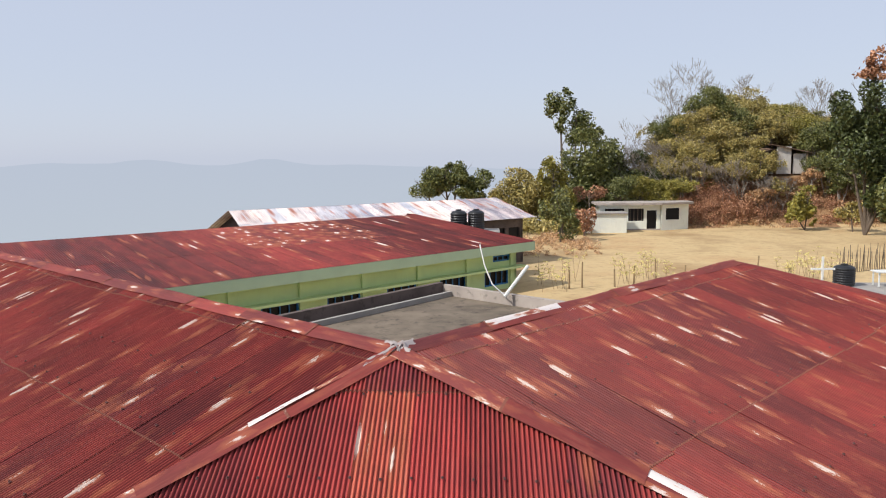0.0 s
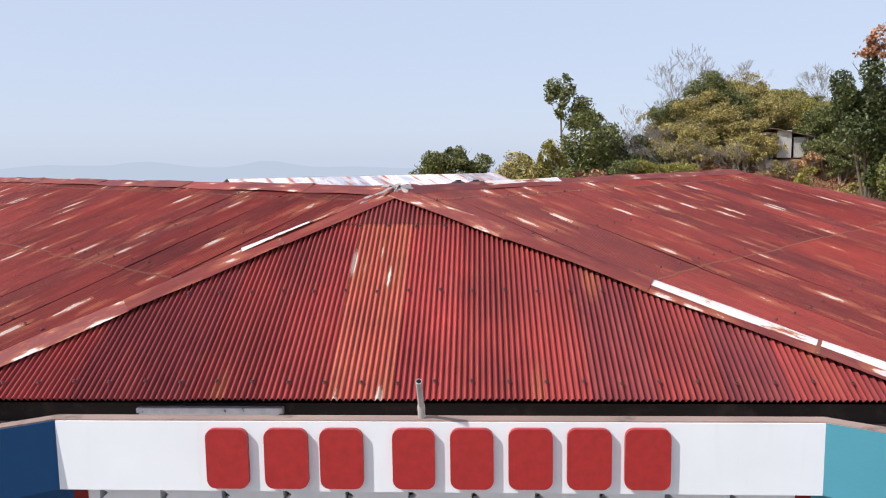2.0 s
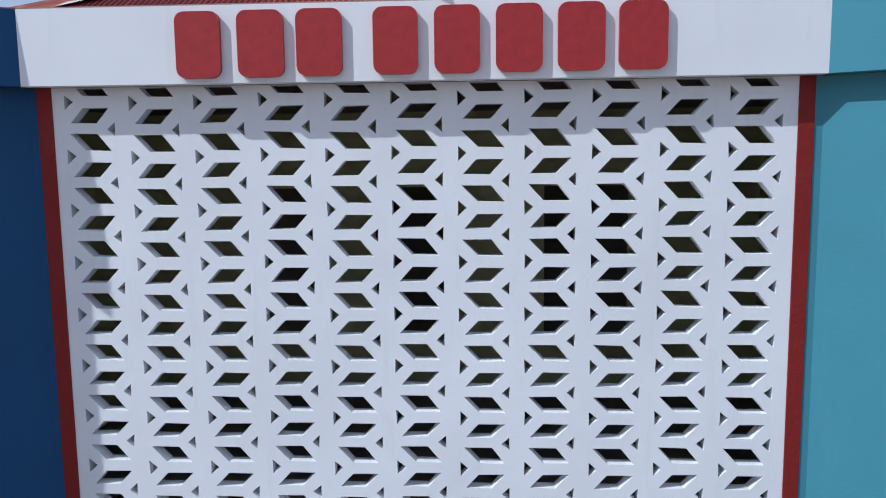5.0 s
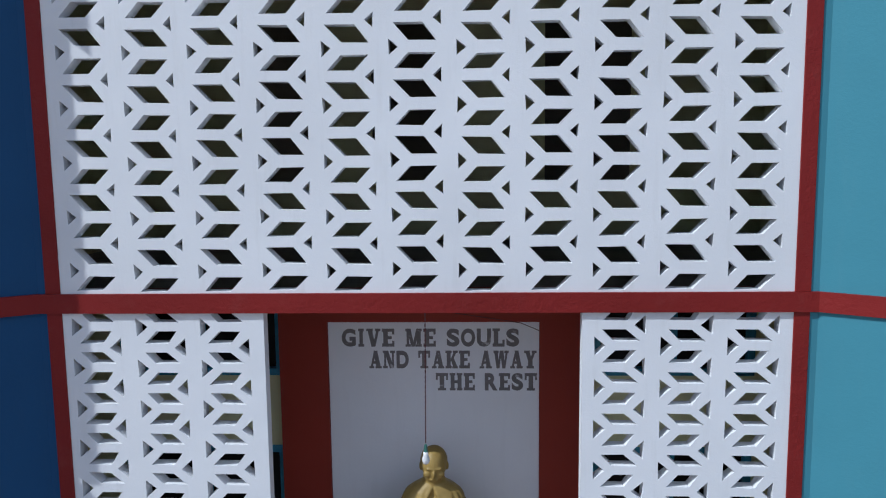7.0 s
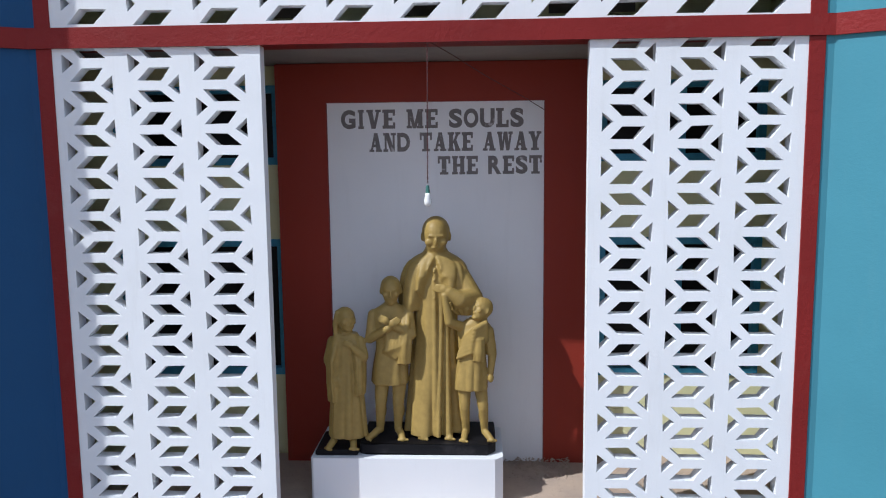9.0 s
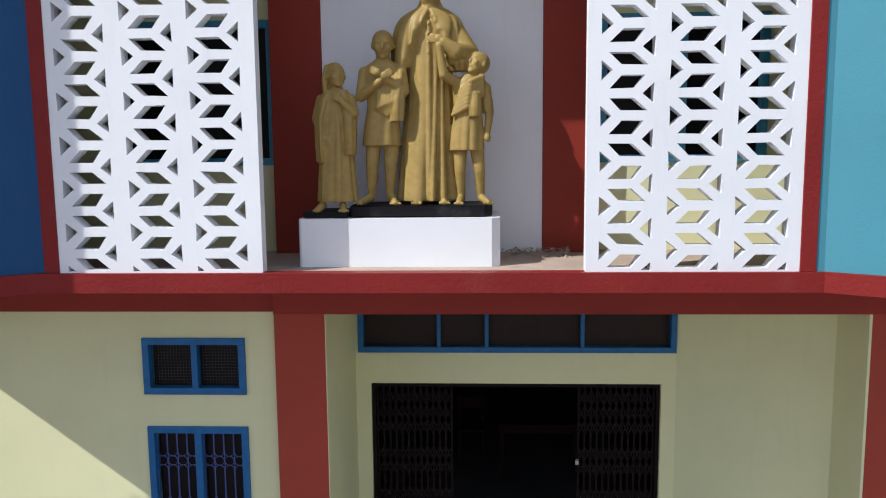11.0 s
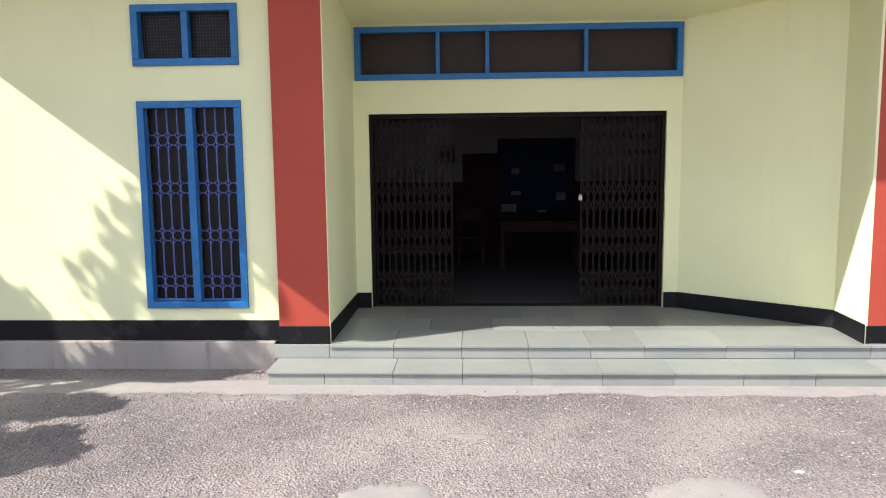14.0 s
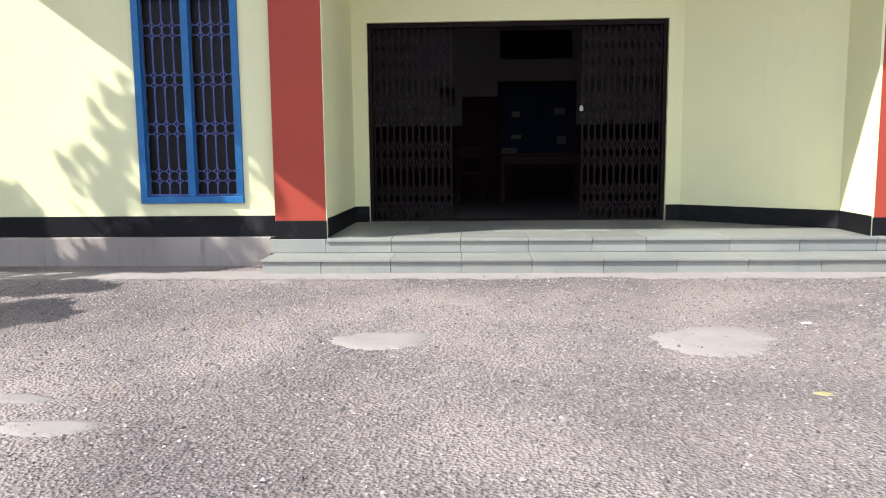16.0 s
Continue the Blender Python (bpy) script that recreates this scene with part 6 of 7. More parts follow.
# the knoll's own trees: feathery olive crowns with some greener and browner ones
rnd_k = random.Random(77)
KNOLL = [(23.5, 84, 4.6, 2.6, 0), (25.6, 82, 6.2, 2.8, 0), (27.4, 86, 6.0, 3.0, 0), (29.8, 83.5, 6.4, 2.6, 0), (24.5, 89, 6.6, 3.0, 1), (28.2, 91, 6.2, 3.2, 1), (31.5, 90, 5.6, 3.0, 0), (34.5, 91, 5.8, 3.0, 0), (37.8, 90, 5.0, 3.0, 0), (41, 88, 5.4, 3.2, 1), (33.2, 94, 6.0, 2.4, 2), (30.6, 79, 3.2, 1.3, 3), (38.6, 84.5, 5.0, 2.4, 1), (41.5, 82, 5.0, 2.6, 1), (21, 80.5, 3.4, 1.6, 2), (44, 86, 6.0, 3.2, 0), (39.5, 80, 4.0, 2.0, 1), (36.2, 87, 4.6, 2.2, 0), (32.4, 86.6, 5.4, 2.2, 0), (48, 86, 7, 3.4, 1), (46, 80, 5, 3.0, 1), (28.6, 81.6, 5.0, 2.0, 0), (32.4, 79.6, 3.8, 1.3, 0), (26.0, 86.5, 7.2, 3.2, 0), (22.4, 86, 7.0, 3.0, 0), (30.4, 87.5, 7.4, 3.2, 1), (35.0, 88.4, 6.0, 3.0, 0), (38.5, 87, 6.0, 3.0, 2), (21, 83, 4.6, 2.2, 2), (20.5, 88, 6.8, 2.8, 0), (22.8, 90.5, 7.2, 2.8, 0), (19.0, 86.5, 5.0, 2.2, 0), (36.9, 81.2, 3.6, 1.2, 3), (42, 78, 4.5, 2.4, 1), (33.8, 92, 6.4, 3.2, 0), (36.6, 92, 5.6, 3.0, 2), (39.2, 91, 5.2, 3.0, 0), (41.8, 89, 5.4, 3.0, 1), (30.6, 80.8, 6.2, 2.4, 0), (32.0, 81.6, 5.0, 1.8, 0), (28.8, 80.2, 5.2, 2.2, 0), (38.6, 81.5, 5.2, 2.2, 1), (40.5, 84, 6.0, 2.6, 1), (26.8, 83.6, 7.0, 2.6, 0), (24.2, 81.4, 5.6, 2.2, 0), (34.0, 86.8, 6.2, 2.4, 0), (28.5, 88, 8.2, 3.0, 1), (18.4, 82, 5.6, 2.4, 2), (16.6, 80.5, 5.0, 2.2, 1), (22.6, 79.6, 4.6, 2.0, 2)]
for i, (x, y, h, w, kind) in enumerate(KNOLL):
    z = gz(x, y)
    lumps = [(x + rnd_k.uniform(-0.5, 0.5) * w, y + rnd_k.uniform(-0.4, 0.4) * w, z + h - rnd_k.uniform(0.15, 0.55) * w - rnd_k.random() * 0.25 * h, w * rnd_k.uniform(0.6, 0.9), w * 0.7, w * rnd_k.uniform(0.35, 0.6)) for _ in range(4)]
    tree(("feathery olive tree on the knoll", "leafy green tree on the knoll", "yellow-green tree on the knoll", "browned tree on the slope")[kind], (x, y, z - 0.2), lumps, (LEAF_OLIVE, LEAF_MID, LEAF_YELLOW, LEAF_DRY)[kind], 200 + i, 0.09, 0.19, 2800 if kind == 0 else 3400, PALE_BARK)
for i, (x, y, h, w) in enumerate([(24.5, 92, 8.0, 4.2), (28.5, 94, 9.6, 4.0), (19.6, 89, 9.0, 4.6), (17.6, 88, 8.5, 4.4), (21.4, 90, 9.4, 4.4), (22.0, 88, 6.0, 3.8), (33.0, 93, 8.2, 2.0), (20.5, 86, 8.0, 4.5), (23.0, 84, 7.2, 4.2), (18.8, 88, 7.0, 3.6), (28.0, 79.2, 5.6, 2.6), (31.2, 78.6, 4.4, 2.0), (40.5, 90, 8.0, 3.0), (21.4, 82, 6.5, 3.8), (24.2, 80.4, 5.6, 3.2), (26.4, 79.0, 4.8, 2.6), (33.0, 79.0, 4.4, 2.2), (19.6, 84, 6.6, 3.4)]):
    rnd = random.Random(60 + i)
    tr = thing("bare_tree", "leafless pale grey tree on the ridge", "tree", "trees", at=(x, y, gz(x, y)))
    data = ([], [])
    z = gz(x, y)
    fork(data, Vector((x, y, z - 0.2)), Vector((0.05, 0, 1)), h * 0.36, 0.10, 6, w * 0.14, rnd)
    me = bpy.data.meshes.new("twigs")
    me.from_pydata([tuple(v) for v in data[0]], [], data[1])
    me.materials.append(PALE_BARK)
    ob = new("trunk", me)
    ob.parent = tr
    ob.matrix_parent_inverse = Matrix.Translation(-tr.location)
# unseen crowns added and spaced to cast the shade on plinth and ground
tree("unseen low crowns added to shade the plinth and ground", (-6.4, -0.9, -0.1), [(-4.85 - 0.5 * k, -0.47, 2.9, 0.5, 0.2, 0.26) for k in range(6)] + [(-5.25 - 0.55 * k, -1.22, 2.5, 0.5, 0.2, 0.25) for k in range(4)] + [(-5.0 - 0.6 * k, -2.0, 2.2, 0.5, 0.5, 0.32) for k in range(4)] + [(-7.35, -0.5, 3.95, 0.42, 0.35, 0.5)], LEAF_MID, 17, 0.06, 0.16, 26000)
# leafy tree beside the forecourt, out of view, whose shade dapples the wall
tree("leafy tree beside the forecourt", (-7.4, -2.2, -0.1), [(-7.1, -2.05, 4.2, 0.5, 0.4, 0.4), (-7.3, -2.9, 4.0, 0.5, 0.5, 0.4), (-5.8, -0.85, 5.1, 0.42, 0.4, 0.45), (-6.0, -0.9, 4.3, 0.5, 0.4, 0.5)] + [(-6.27 - 0.11 * k, -0.9, 6.0 - 0.17 * k, 0.26, 0.12, 0.07) for k in range(7)], LEAF_MID, 12, 0.05, 0.10, 16000)

# wooded knoll: scrub and saplings past counting
for name, mat, n, seed, lo, hi, label in (("scrub", LEAF_OLIVE, 200, 21, 82, 97, "olive green bushes covering the knoll"), ("scrub", LEAF_MID, 110, 22, 81, 97, "green bushes on the knoll"), ("scrub", LEAF_DRY, 270, 23, 77, 84, "dry brown scrub on the slope"), ("scrub", LEAF_RUST, 130, 24, 77, 83.5, "rust coloured bushes on the slope"), ("scrub", LEAF_YELLOW, 30, 25, 81, 92, "yellowing bushes on the knoll")):
    rnd = random.Random(seed)
    data = ([], [])
    made = 0
    while made < n:
        x, y = rnd.uniform(21, 56), rnd.uniform(lo, hi)
        if (29.5 < x < 38.5 and y < 83.5 and rnd.random() < 0.75) or (29 < x < 39 and 82 < y < 88):
            continue
        s = rnd.uniform(0.7, 1.5) * (0.7 if mat in (LEAF_DRY, LEAF_RUST) else 1.0)
        leaves(data, (x, y, terrain(x, y) + s * 0.45), (s * 1.3, s, s * rnd.uniform(0.5, 1.0)), int((480 if mat in (LEAF_DRY, LEAF_RUST) else 320) * s), 0.15 if mat in (LEAF_DRY, LEAF_RUST) else 0.2, rnd)
        made += 1
    tagged(new(name, mesh_leaves(data, mat)), label, "bushes", kind="stuff")
rnd = random.Random(29)
data = ([], [])
for _ in range(95):
    x, y = rnd.uniform(21.5, 31), rnd.uniform(77.6, 81.5)
    s = rnd.uniform(0.9, 1.9)
    leaves(data, (x, y, terrain(x, y) + s * 0.75), (s, s * 0.8, s * 0.95), int(430 * s), 0.13, rnd)
tagged(new("scrub", mesh_leaves(data, LEAF_RUST)), "tall rust-brown dried brush on the bank behind the hut", "bushes", kind="stuff")
rnd = random.Random(31)
data = ([], [])
for _ in range(110):
    x, y = rnd.uniform(1, 11), rnd.uniform(70, 84)
    s = rnd.uniform(0.5, 1.3)
    leaves(data, (x, y, terrain(x, y) + s * 0.5), (s, s, s), int(200 * s), 0.25, rnd)
tagged(new("scrub", mesh_leaves(data, LEAF_OLIVE)), "undergrowth along the far edge of the field", "bushes", kind="stuff")
rnd = random.Random(35)
data = ([], [])
for _ in range(60):
    x, y = rnd.uniform(3.5, 10), rnd.uniform(54, 68)
    s = rnd.uniform(0.3, 0.8)
    leaves(data, (x, y, terrain(x, y) + s * 0.4), (s * 1.2, s, s * 0.8), int(420 * s), 0.1, rnd)
tagged(new("scrub", mesh_leaves(data, LEAF_DRY)), "low brown brush along the near edge of the field", "bushes", kind="stuff")
rnd = random.Random(32)
data = ([], [])
for _ in range(420):
    cx, cy = rnd.uniform(21, 50), rnd.uniform(75.5, 84)
    if cy < 77.5 and rnd.random() < 0.6:
        continue
    for _ in range(26):
        x, y = cx + rnd.gauss(0, 0.4), cy + rnd.gauss(0, 0.4)
        i, z, h = len(data[0]), terrain(x, y), rnd.uniform(0.1, 0.5)
        dx, dy = rnd.uniform(-0.25, 0.25), rnd.uniform(-0.2, 0.2)
        data[0].extend([Vector((x - 0.025, y, z)), Vector((x + 0.025, y, z)), Vector((x + dx, y + dy, z + h))])
        data[1].append((i, i + 1, i + 2))
tagged(new("dry_grass", mesh_leaves(data, LEAF_DRY)), "tufts of dry grass on the bank above the field", "grass", kind="stuff")

# stalky yellow-flowered weeds round the field
rnd = random.Random(33)
bm = bmesh.new()
data = ([], [])
for k in range(60):
    c = rnd.choice(((4.6, 40), (6.4, 42), (9.5, 41), (11.0, 43), (19.5, 41), (21.5, 43)))
    x, y = c[0] + rnd.gauss(0, 0.7), c[1] + rnd.gauss(0, 1.2)
    z, h = terrain(x, y), rnd.uniform(0.7, 1.9)
    tip = Vector((x + rnd.uniform(-0.4, 0.4), y, z + h))
    tube(bm, (x, y, z - 0.05), tip, 0.014, 4, 0.007)
    for _ in range(6):
        p = Vector((x, y, z)).lerp(tip, rnd.uniform(0.5, 1.0))
        q = p + Vector((rnd.uniform(-0.35, 0.35), rnd.uniform(-0.3, 0.3), rnd.uniform(0.05, 0.3)))
        tube(bm, p, q, 0.008, 3, 0.004)
        leaves(data, (q.x, q.y, q.z), (0.13, 0.12, 0.06), 7, 0.10, rnd)
STALK = metal_paint("dry_stalk", (0.28, 0.20, 0.11), 0.9)
weeds = tagged(new("weeds", mesh_of(bm, STALK)), "stalky weeds with pale yellow heads along the field", "weeds", kind="stuff")
tagged(new("weed_heads", mesh_leaves(data, leaf_mat("pale_yellow_head", (0.45, 0.36, 0.10), (0.7, 0.6, 0.25)))), "pale yellow heads of the stalky weeds", "weeds", kind="stuff")
for i, x in enumerate((5.6, 6.4, 8.4, 9.6, 11.0, 12.8, 15.2, 17.4)):
    y = 39.5 + 0.35 * i
    single("fence_post", tube(bmesh.new(), (x, y, terrain(x, y) - 0.2), (x + 0.1 * math.sin(i * 3), y, terrain(x, y) + 1.3 + 0.3 * math.sin(i * 2)), 0.06, 7, 0.045), STALK, "weathered wooden post at the field edge", "post", "field posts")

# ---- neighbouring buildings ----
D2 = Vector((1, 1, 0)).normalized()
N2 = Vector((1, -1, 0)).normalized()


def block_place(origin):
    """Along the neighbour's front, outwards, up."""
    def f(u, v, d):
        return origin + D2 * u - N2 * d + Vector((0, 0, v))
    return f


P0 = Vector((-14.0, 22.7, 0))
LEN = (Vector((3.63, 40.32, 0)) - P0).length
green = thing("green_building", "long pale green school block with a rusty red roof", "building", at=(-5, 32, 8.4))
pl = block_place(P0)
wins = []
for u in (3.2, 6.9, 10.5, 14.2, 17.9, 21.4):
    wins += [rect(u, u + 2.0, 8.85, 9.75)]
wins += [rect(22.1, 23.9, 10.25, 10.62)]
wins = [w for w in wins if w[1][0] < LEN - 0.6]
part("wall", prism(bmesh.new(), rect(-6, LEN - 0.8, 7.5, 10.85), wins, pl, 0.8, 1.05), PALE_GREEN, green)
e = bmesh.new()
prism(e, rect(0.8, 12, 7.5, 10.85), [], lambda u, v, d: P0 + D2 * (LEN - 0.8 - d) - N2 * u + Vector((0, 0, v)), 0.0, 0.25)
part("end_wall", e, PALE_GREEN, green)
for u in [1.6 + 3.65 * k for k in range(7)]:
    if u < LEN - 0.9:
        part("pilaster", prism(bmesh.new(), rect(u, u + 0.3, 8.0, 10.8), [], pl, 0.68, 0.81), PALE_GREEN, green)
part("sunshade", prism(bmesh.new(), rect(-6, LEN - 0.5, 9.80, 9.92), [], pl, 0.25, 0.82), PALE_GREEN, green, "pale green ledge over the windows")
for w in wins:
    wd = part("window", prism(bmesh.new(), [w[0], w[1], w[2], w[3]], [[(w[0][0] + 0.08, w[0][1] + 0.08), (w[1][0] - 0.08, w[0][1] + 0.08), (w[1][0] - 0.08, w[2][1] - 0.08), (w[0][0] + 0.08, w[2][1] - 0.08)]], pl, 0.82, 0.9), WINDOW_BLUE, green, "blue window")
    for k in range(1, 4):
        uu = w[0][0] + (w[1][0] - w[0][0]) * k / 4
        b = part("bar", prism(bmesh.new(), rect(uu - 0.03, uu + 0.03, w[0][1] + 0.08, w[2][1] - 0.08), [], pl, 0.83, 0.88), WINDOW_BLUE, wd)
    part("pane", prism(bmesh.new(), rect(w[0][0] + 0.05, w[1][0] - 0.05, w[0][1] + 0.05, w[2][1] - 0.05), [], pl, 0.93, 0.95), GLASS_DARK, wd)
part("eave_board", prism(bmesh.new(), rect(-6, LEN, 10.80, 11.32), [], pl, 0.0, 0.12), EAVE_GREEN, green, "deep green-grey eave board")
part("eave_board", prism(bmesh.new(), rect(0, 13, 10.80, 11.32), [], lambda u, v, d: P0 + D2 * (LEN - d) - N2 * u + Vector((0, 0, v)), 0.0, 0.12), EAVE_GREEN, green)
part("soffit", prism(bmesh.new(), [(-6, 0.12), (LEN - 0.12, 0.12), (LEN - 0.12, 12), (-6, 12)], [], lambda u, v, d: P0 + D2 * u - N2 * v + Vector((0, 0, d)), 10.84, 10.9), EAVE_GREEN, green)


def far_roof(parent, ea, eb, ta, tb, mat, width, seed, patch=None):
    """Far slopes: each sheet run is one folded strip with coarse corrugation."""
    along = (eb - ea)
    L = along.length
    n = max(1, int(L / width))
    rnd = random.Random(seed)
    up_n = along.cross(ta - ea).normalized()
    if up_n.z < 0:
        up_n = -up_n
    for i in range(n):
        for j in range(2):
            bm = bmesh.new()
            uvl = bm.loops.layers.uv.new("uv")
            prev = None
            m = 14
            for k in range(m + 1):
                q = (i + k / m) / n
                a, b = ea.lerp(eb, q), ta.lerp(tb, q)
                h = up_n * (0.02 * math.cos(k * math.pi) + 0.006 * (i % 2) + 0.012 * j)
                w = (b - a).length
                cur = [(bm.verts.new(a.lerp(b, f) + h), (q * L, w * f)) for f in ((0, 0.52) if j == 0 else (0.48, 1))]
                if prev and (cur[1][0].co - prev[1][0].co).length > 0.001:
                    qd = (prev[0], cur[0], cur[1], prev[1])
                    f = bm.faces.new([v[0] for v in qd])
                    for lp, v in zip(f.loops, qd):
                        lp[uvl].uv = v[1]
                prev = cur
            part("roofing_sheet", bm, patch[0] if patch and j and patch[1] < (i + 0.5) / n < patch[2] else mat, parent)


EA, EB = P0 + D2 * -12 + Vector((0, 0, 11.33)), P0 + D2 * LEN + Vector((0, 0, 11.33))
TA, TB = Vector((-28.0, 22.4, 12.8)), Vector((-3.82, 42.98, 12.8))
far_roof(green, EA, EB, TA, TB, ROOF_FAR, 0.8, 2, (ROOF_PATCHY, 0.56, 0.80))
EC = EB - N2 * 13
far_roof(green, EB, EC, TB, TB + Vector((-0.6, 0.6, 0)), ROOF_FAR, 0.8, 3)
far_roof(green, EC, EA - N2 * 14, TB, TA, ROOF_FAR, 1.6, 4)

white = thing("pale_roofed_building", "low building with a pale flaking metal roof and dark windows", "building", at=(-6, 48, 8.4))
WA, WB = Vector((-14.9, 39.8, 13.35)), Vector((1.5, 53.0, 13.25))
wd = (WB - WA).normalized()
wn2 = Vector((wd.y, -wd.x, 0)).normalized()
WE0, WE1 = WA + wn2 * 3.6 + Vector((0, 0, -1.3)) - wd * 0.3, WB + wn2 * 3.2 + wd * 1.2 + Vector((0, 0, -1.35))
far_roof(white, WE0, WE1, WA, WB, ROOF_WHITE, 0.8, 5)
far_roof(white, WE1, WE1 - wn2 * 7, WB, WB + Vector((-0.3, 0.3, 0)), ROOF_WHITE, 0.8, 6)
far_roof(white, WA - wn2 * 4 + Vector((0, 0, -1.4)), WB - wn2 * 4 + Vector((0, 0, -1.4)), WA, WB, ROOF_WHITE, 1.6, 7)
bm = bmesh.new()
prism(bm, [(-0.4, 11.98), (3.6, 11.95), (0, 13.2), (-3.6, 11.95)], [], lambda u, v, d: Vector((WA.x, WA.y, 0)) + wn2 * u + wd * (0.5 + d) + Vector((0, 0, v)), 0, 0.1)
# black plate painting the shade inside the open gable
part("gable", bm, GATE_BLACK, white, "gable filled by a black plate painting its shaded inside")
bm = bmesh.new()
prism(bm, rect(0.3, 21.5, 8.0, 11.9), [rect(a, a + 1.1, 10.4, 11.3) for a in (17.2, 18.7, 20.1)], lambda u, v, d: Vector((WA.x, WA.y, 0)) + wn2 * (2.6 - d) + wd * u + Vector((0, 0, v)), 0, 0.25)
part("wall", bm, MOULD, white, "sooty weathered wall")
bm = bmesh.new()
prism(bm, rect(-6, 2.6, 8.0, 11.9), [], lambda u, v, d: Vector((WA.x, WA.y, 0)) + wn2 * u + wd * (21.5 - d) + Vector((0, 0, v)), 0, 0.25)
part("wall", bm, MOULD, white)
for a in (17.2, 18.7, 20.1):
    bm = bmesh.new()
    prism(bm, rect(a, a + 1.1, 10.4, 11.3), [], lambda u, v, d: Vector((WA.x, WA.y, 0)) + wn2 * (2.45 - d) + wd * u + Vector((0, 0, v)), 0, 0.05)
    part("pane", bm, GLASS_DARK, white)

TANK = metal_paint("black_plastic", (0.012, 0.012, 0.014), 0.45)


def water_tank(x, y, z, r, h):
    tk = thing("water_tank", "ribbed black plastic water tank", "water tank", "water tanks", at=(x, y, z))
    bm = bmesh.new()
    rings = [(x, y, z, r, r, 0)]
    for k in range(7):
        a = z + h * (0.04 + 0.115 * k)
        rings += [(x, y, a, r, r, 0), (x, y, a + h * 0.03, r * 1.05, r * 1.05, 0), (x, y, a + h * 0.07, r * 1.05, r * 1.05, 0), (x, y, a + h * 0.1, r, r, 0)]
    rings += [(x, y, z + h * 0.9, r * 0.8, r * 0.8, 0), (x, y, z + h * 0.95, r * 0.4, r * 0.4, 0)]
    part("shell", loft(bm, rings, 24), TANK, tk)
    part("lid", tube(bmesh.new(), (x, y, z + h * 0.94), (x, y, z + h), r * 0.36, 16), TANK, tk)


plat = boxed(-2.3, 1.6, 43.4, 45.6, 8.0, 11.62, 0.03)
single("tank_platform", plat, CONCRETE, "grey concrete platform carrying the water tanks", "platform")
water_tank(-1.08, 44.2, 11.62, 0.52, 1.4)
water_tank(0.06, 44.4, 11.62, 0.52, 1.4)

# concrete terrace in the angle of the roofs
terrace = thing("terrace", "flat mould-stained concrete terrace with low parapets", "terrace", kind="structure", at=(-1, 16, 11.2))
CORN = [(-5.6, 15.4), (-1.0, 21.4), (3.2, 17.8), (1.2, 11.5), (-1.5, 11.5)]
part("deck", prism(bmesh.new(), CORN, [], on_z, 11.2, 11.55), TERRACE, terrace)
part("parapet", band([CORN[1], CORN[0]], 0, 0.2, 11.3, 12.0), MOULD, terrace, "mould-black parapet")
part("parapet", band([CORN[1], CORN[0]], -0.45, -0.3, 11.5, 11.72), CONCRETE, terrace, "low concrete kerb")
part("parapet", band([CORN[2], CORN[1]], 0, 0.2, 11.3, 11.92), GREY_MOULD, terrace)
part("stem_wall", band([CORN[2], CORN[1]], -0.25, -0.02, 7.5, 11.3), MOULD, terrace)
POLE = metal_paint("white_pole", (0.7, 0.7, 0.66), 0.5)
single("white_pole", tube(bmesh.new(), (1.15, 19.1, 11.9), (1.95, 19.6, 12.85), 0.06, 8), POLE, "leaning white pole on the parapet", "pole")
bm = bmesh.new()
pts = [Vector((0.35, 19.8, 13.55)), Vector((0.5, 19.5, 12.9)), Vector((0.75, 19.2, 12.3)), Vector((1.15, 19.1, 11.95))]
for a, b in zip(pts, pts[1:]):
    tube(bm, a, b, 0.022, 6)
single("white_cable", bm, POLE, "thin white pipe bent down to the parapet", "pipe")

# hut beyond the field
hut = thing("hut", "small white flat-roofed hut with dark windows beyond the field", "hut", at=(17.5, 75, 8.4))
HW = paint("hut_white", (0.72, 0.74, 0.66), 0.7, 0.06, (0.4, 0.36, 0.28), 0.3)
part("wall", prism(bmesh.new(), rect(12.6, 18.9, 8.3, 11.2), [rect(13.2, 15.2, 9.7, 10.8), rect(15.6, 17.2, 9.5, 10.8), rect(17.5, 18.5, 8.6, 10.6)], on_y, 74.3, 74.55), HW, hut)
part("wall", prism(bmesh.new(), rect(18.9, 22.0, 8.3, 11.2), [rect(19.4, 20.9, 9.6, 10.8)], lambda u, v, d: Vector((u, d + (u - 18.9) * 0.45, v)), 73.9, 74.15), HW, hut)
part("wall", boxed(12.6, 22.0, 76.5, 76.8, 8.3, 11.2), HW, hut)
part("roof", prism(bmesh.new(), [(12.2, 73.9), (18.8, 73.4), (22.4, 74.9), (22.4, 77.2), (12.2, 77.2)], [], on_z, 11.2, 11.42), GREY_MOULD, hut, "thin flat stained concrete roof")
for a, b, c, d in ((13.2, 15.2, 9.7, 10.8), (15.6, 17.2, 9.5, 10.8), (17.5, 18.5, 8.6, 10.6)):
    w = part("window" if b < 17.4 else "door", boxed(a, b, 74.5, 74.56, c, d), GLASS_DARK, hut)
    if b < 17.4:
        for k in range(4):
            u = a + (b - a) * (k + 0.5) / 4
            part("window_bar", boxed(u - 0.03, u + 0.03, 74.36, 74.42, c, d), BARK, w)
part("window", boxed(19.4, 20.9, 74.75, 74.8, 9.6, 10.8), GLASS_DARK, hut)
shed = thing("shed", "low white block shed beside the hut", "shed", at=(14, 72.5, 8.4))
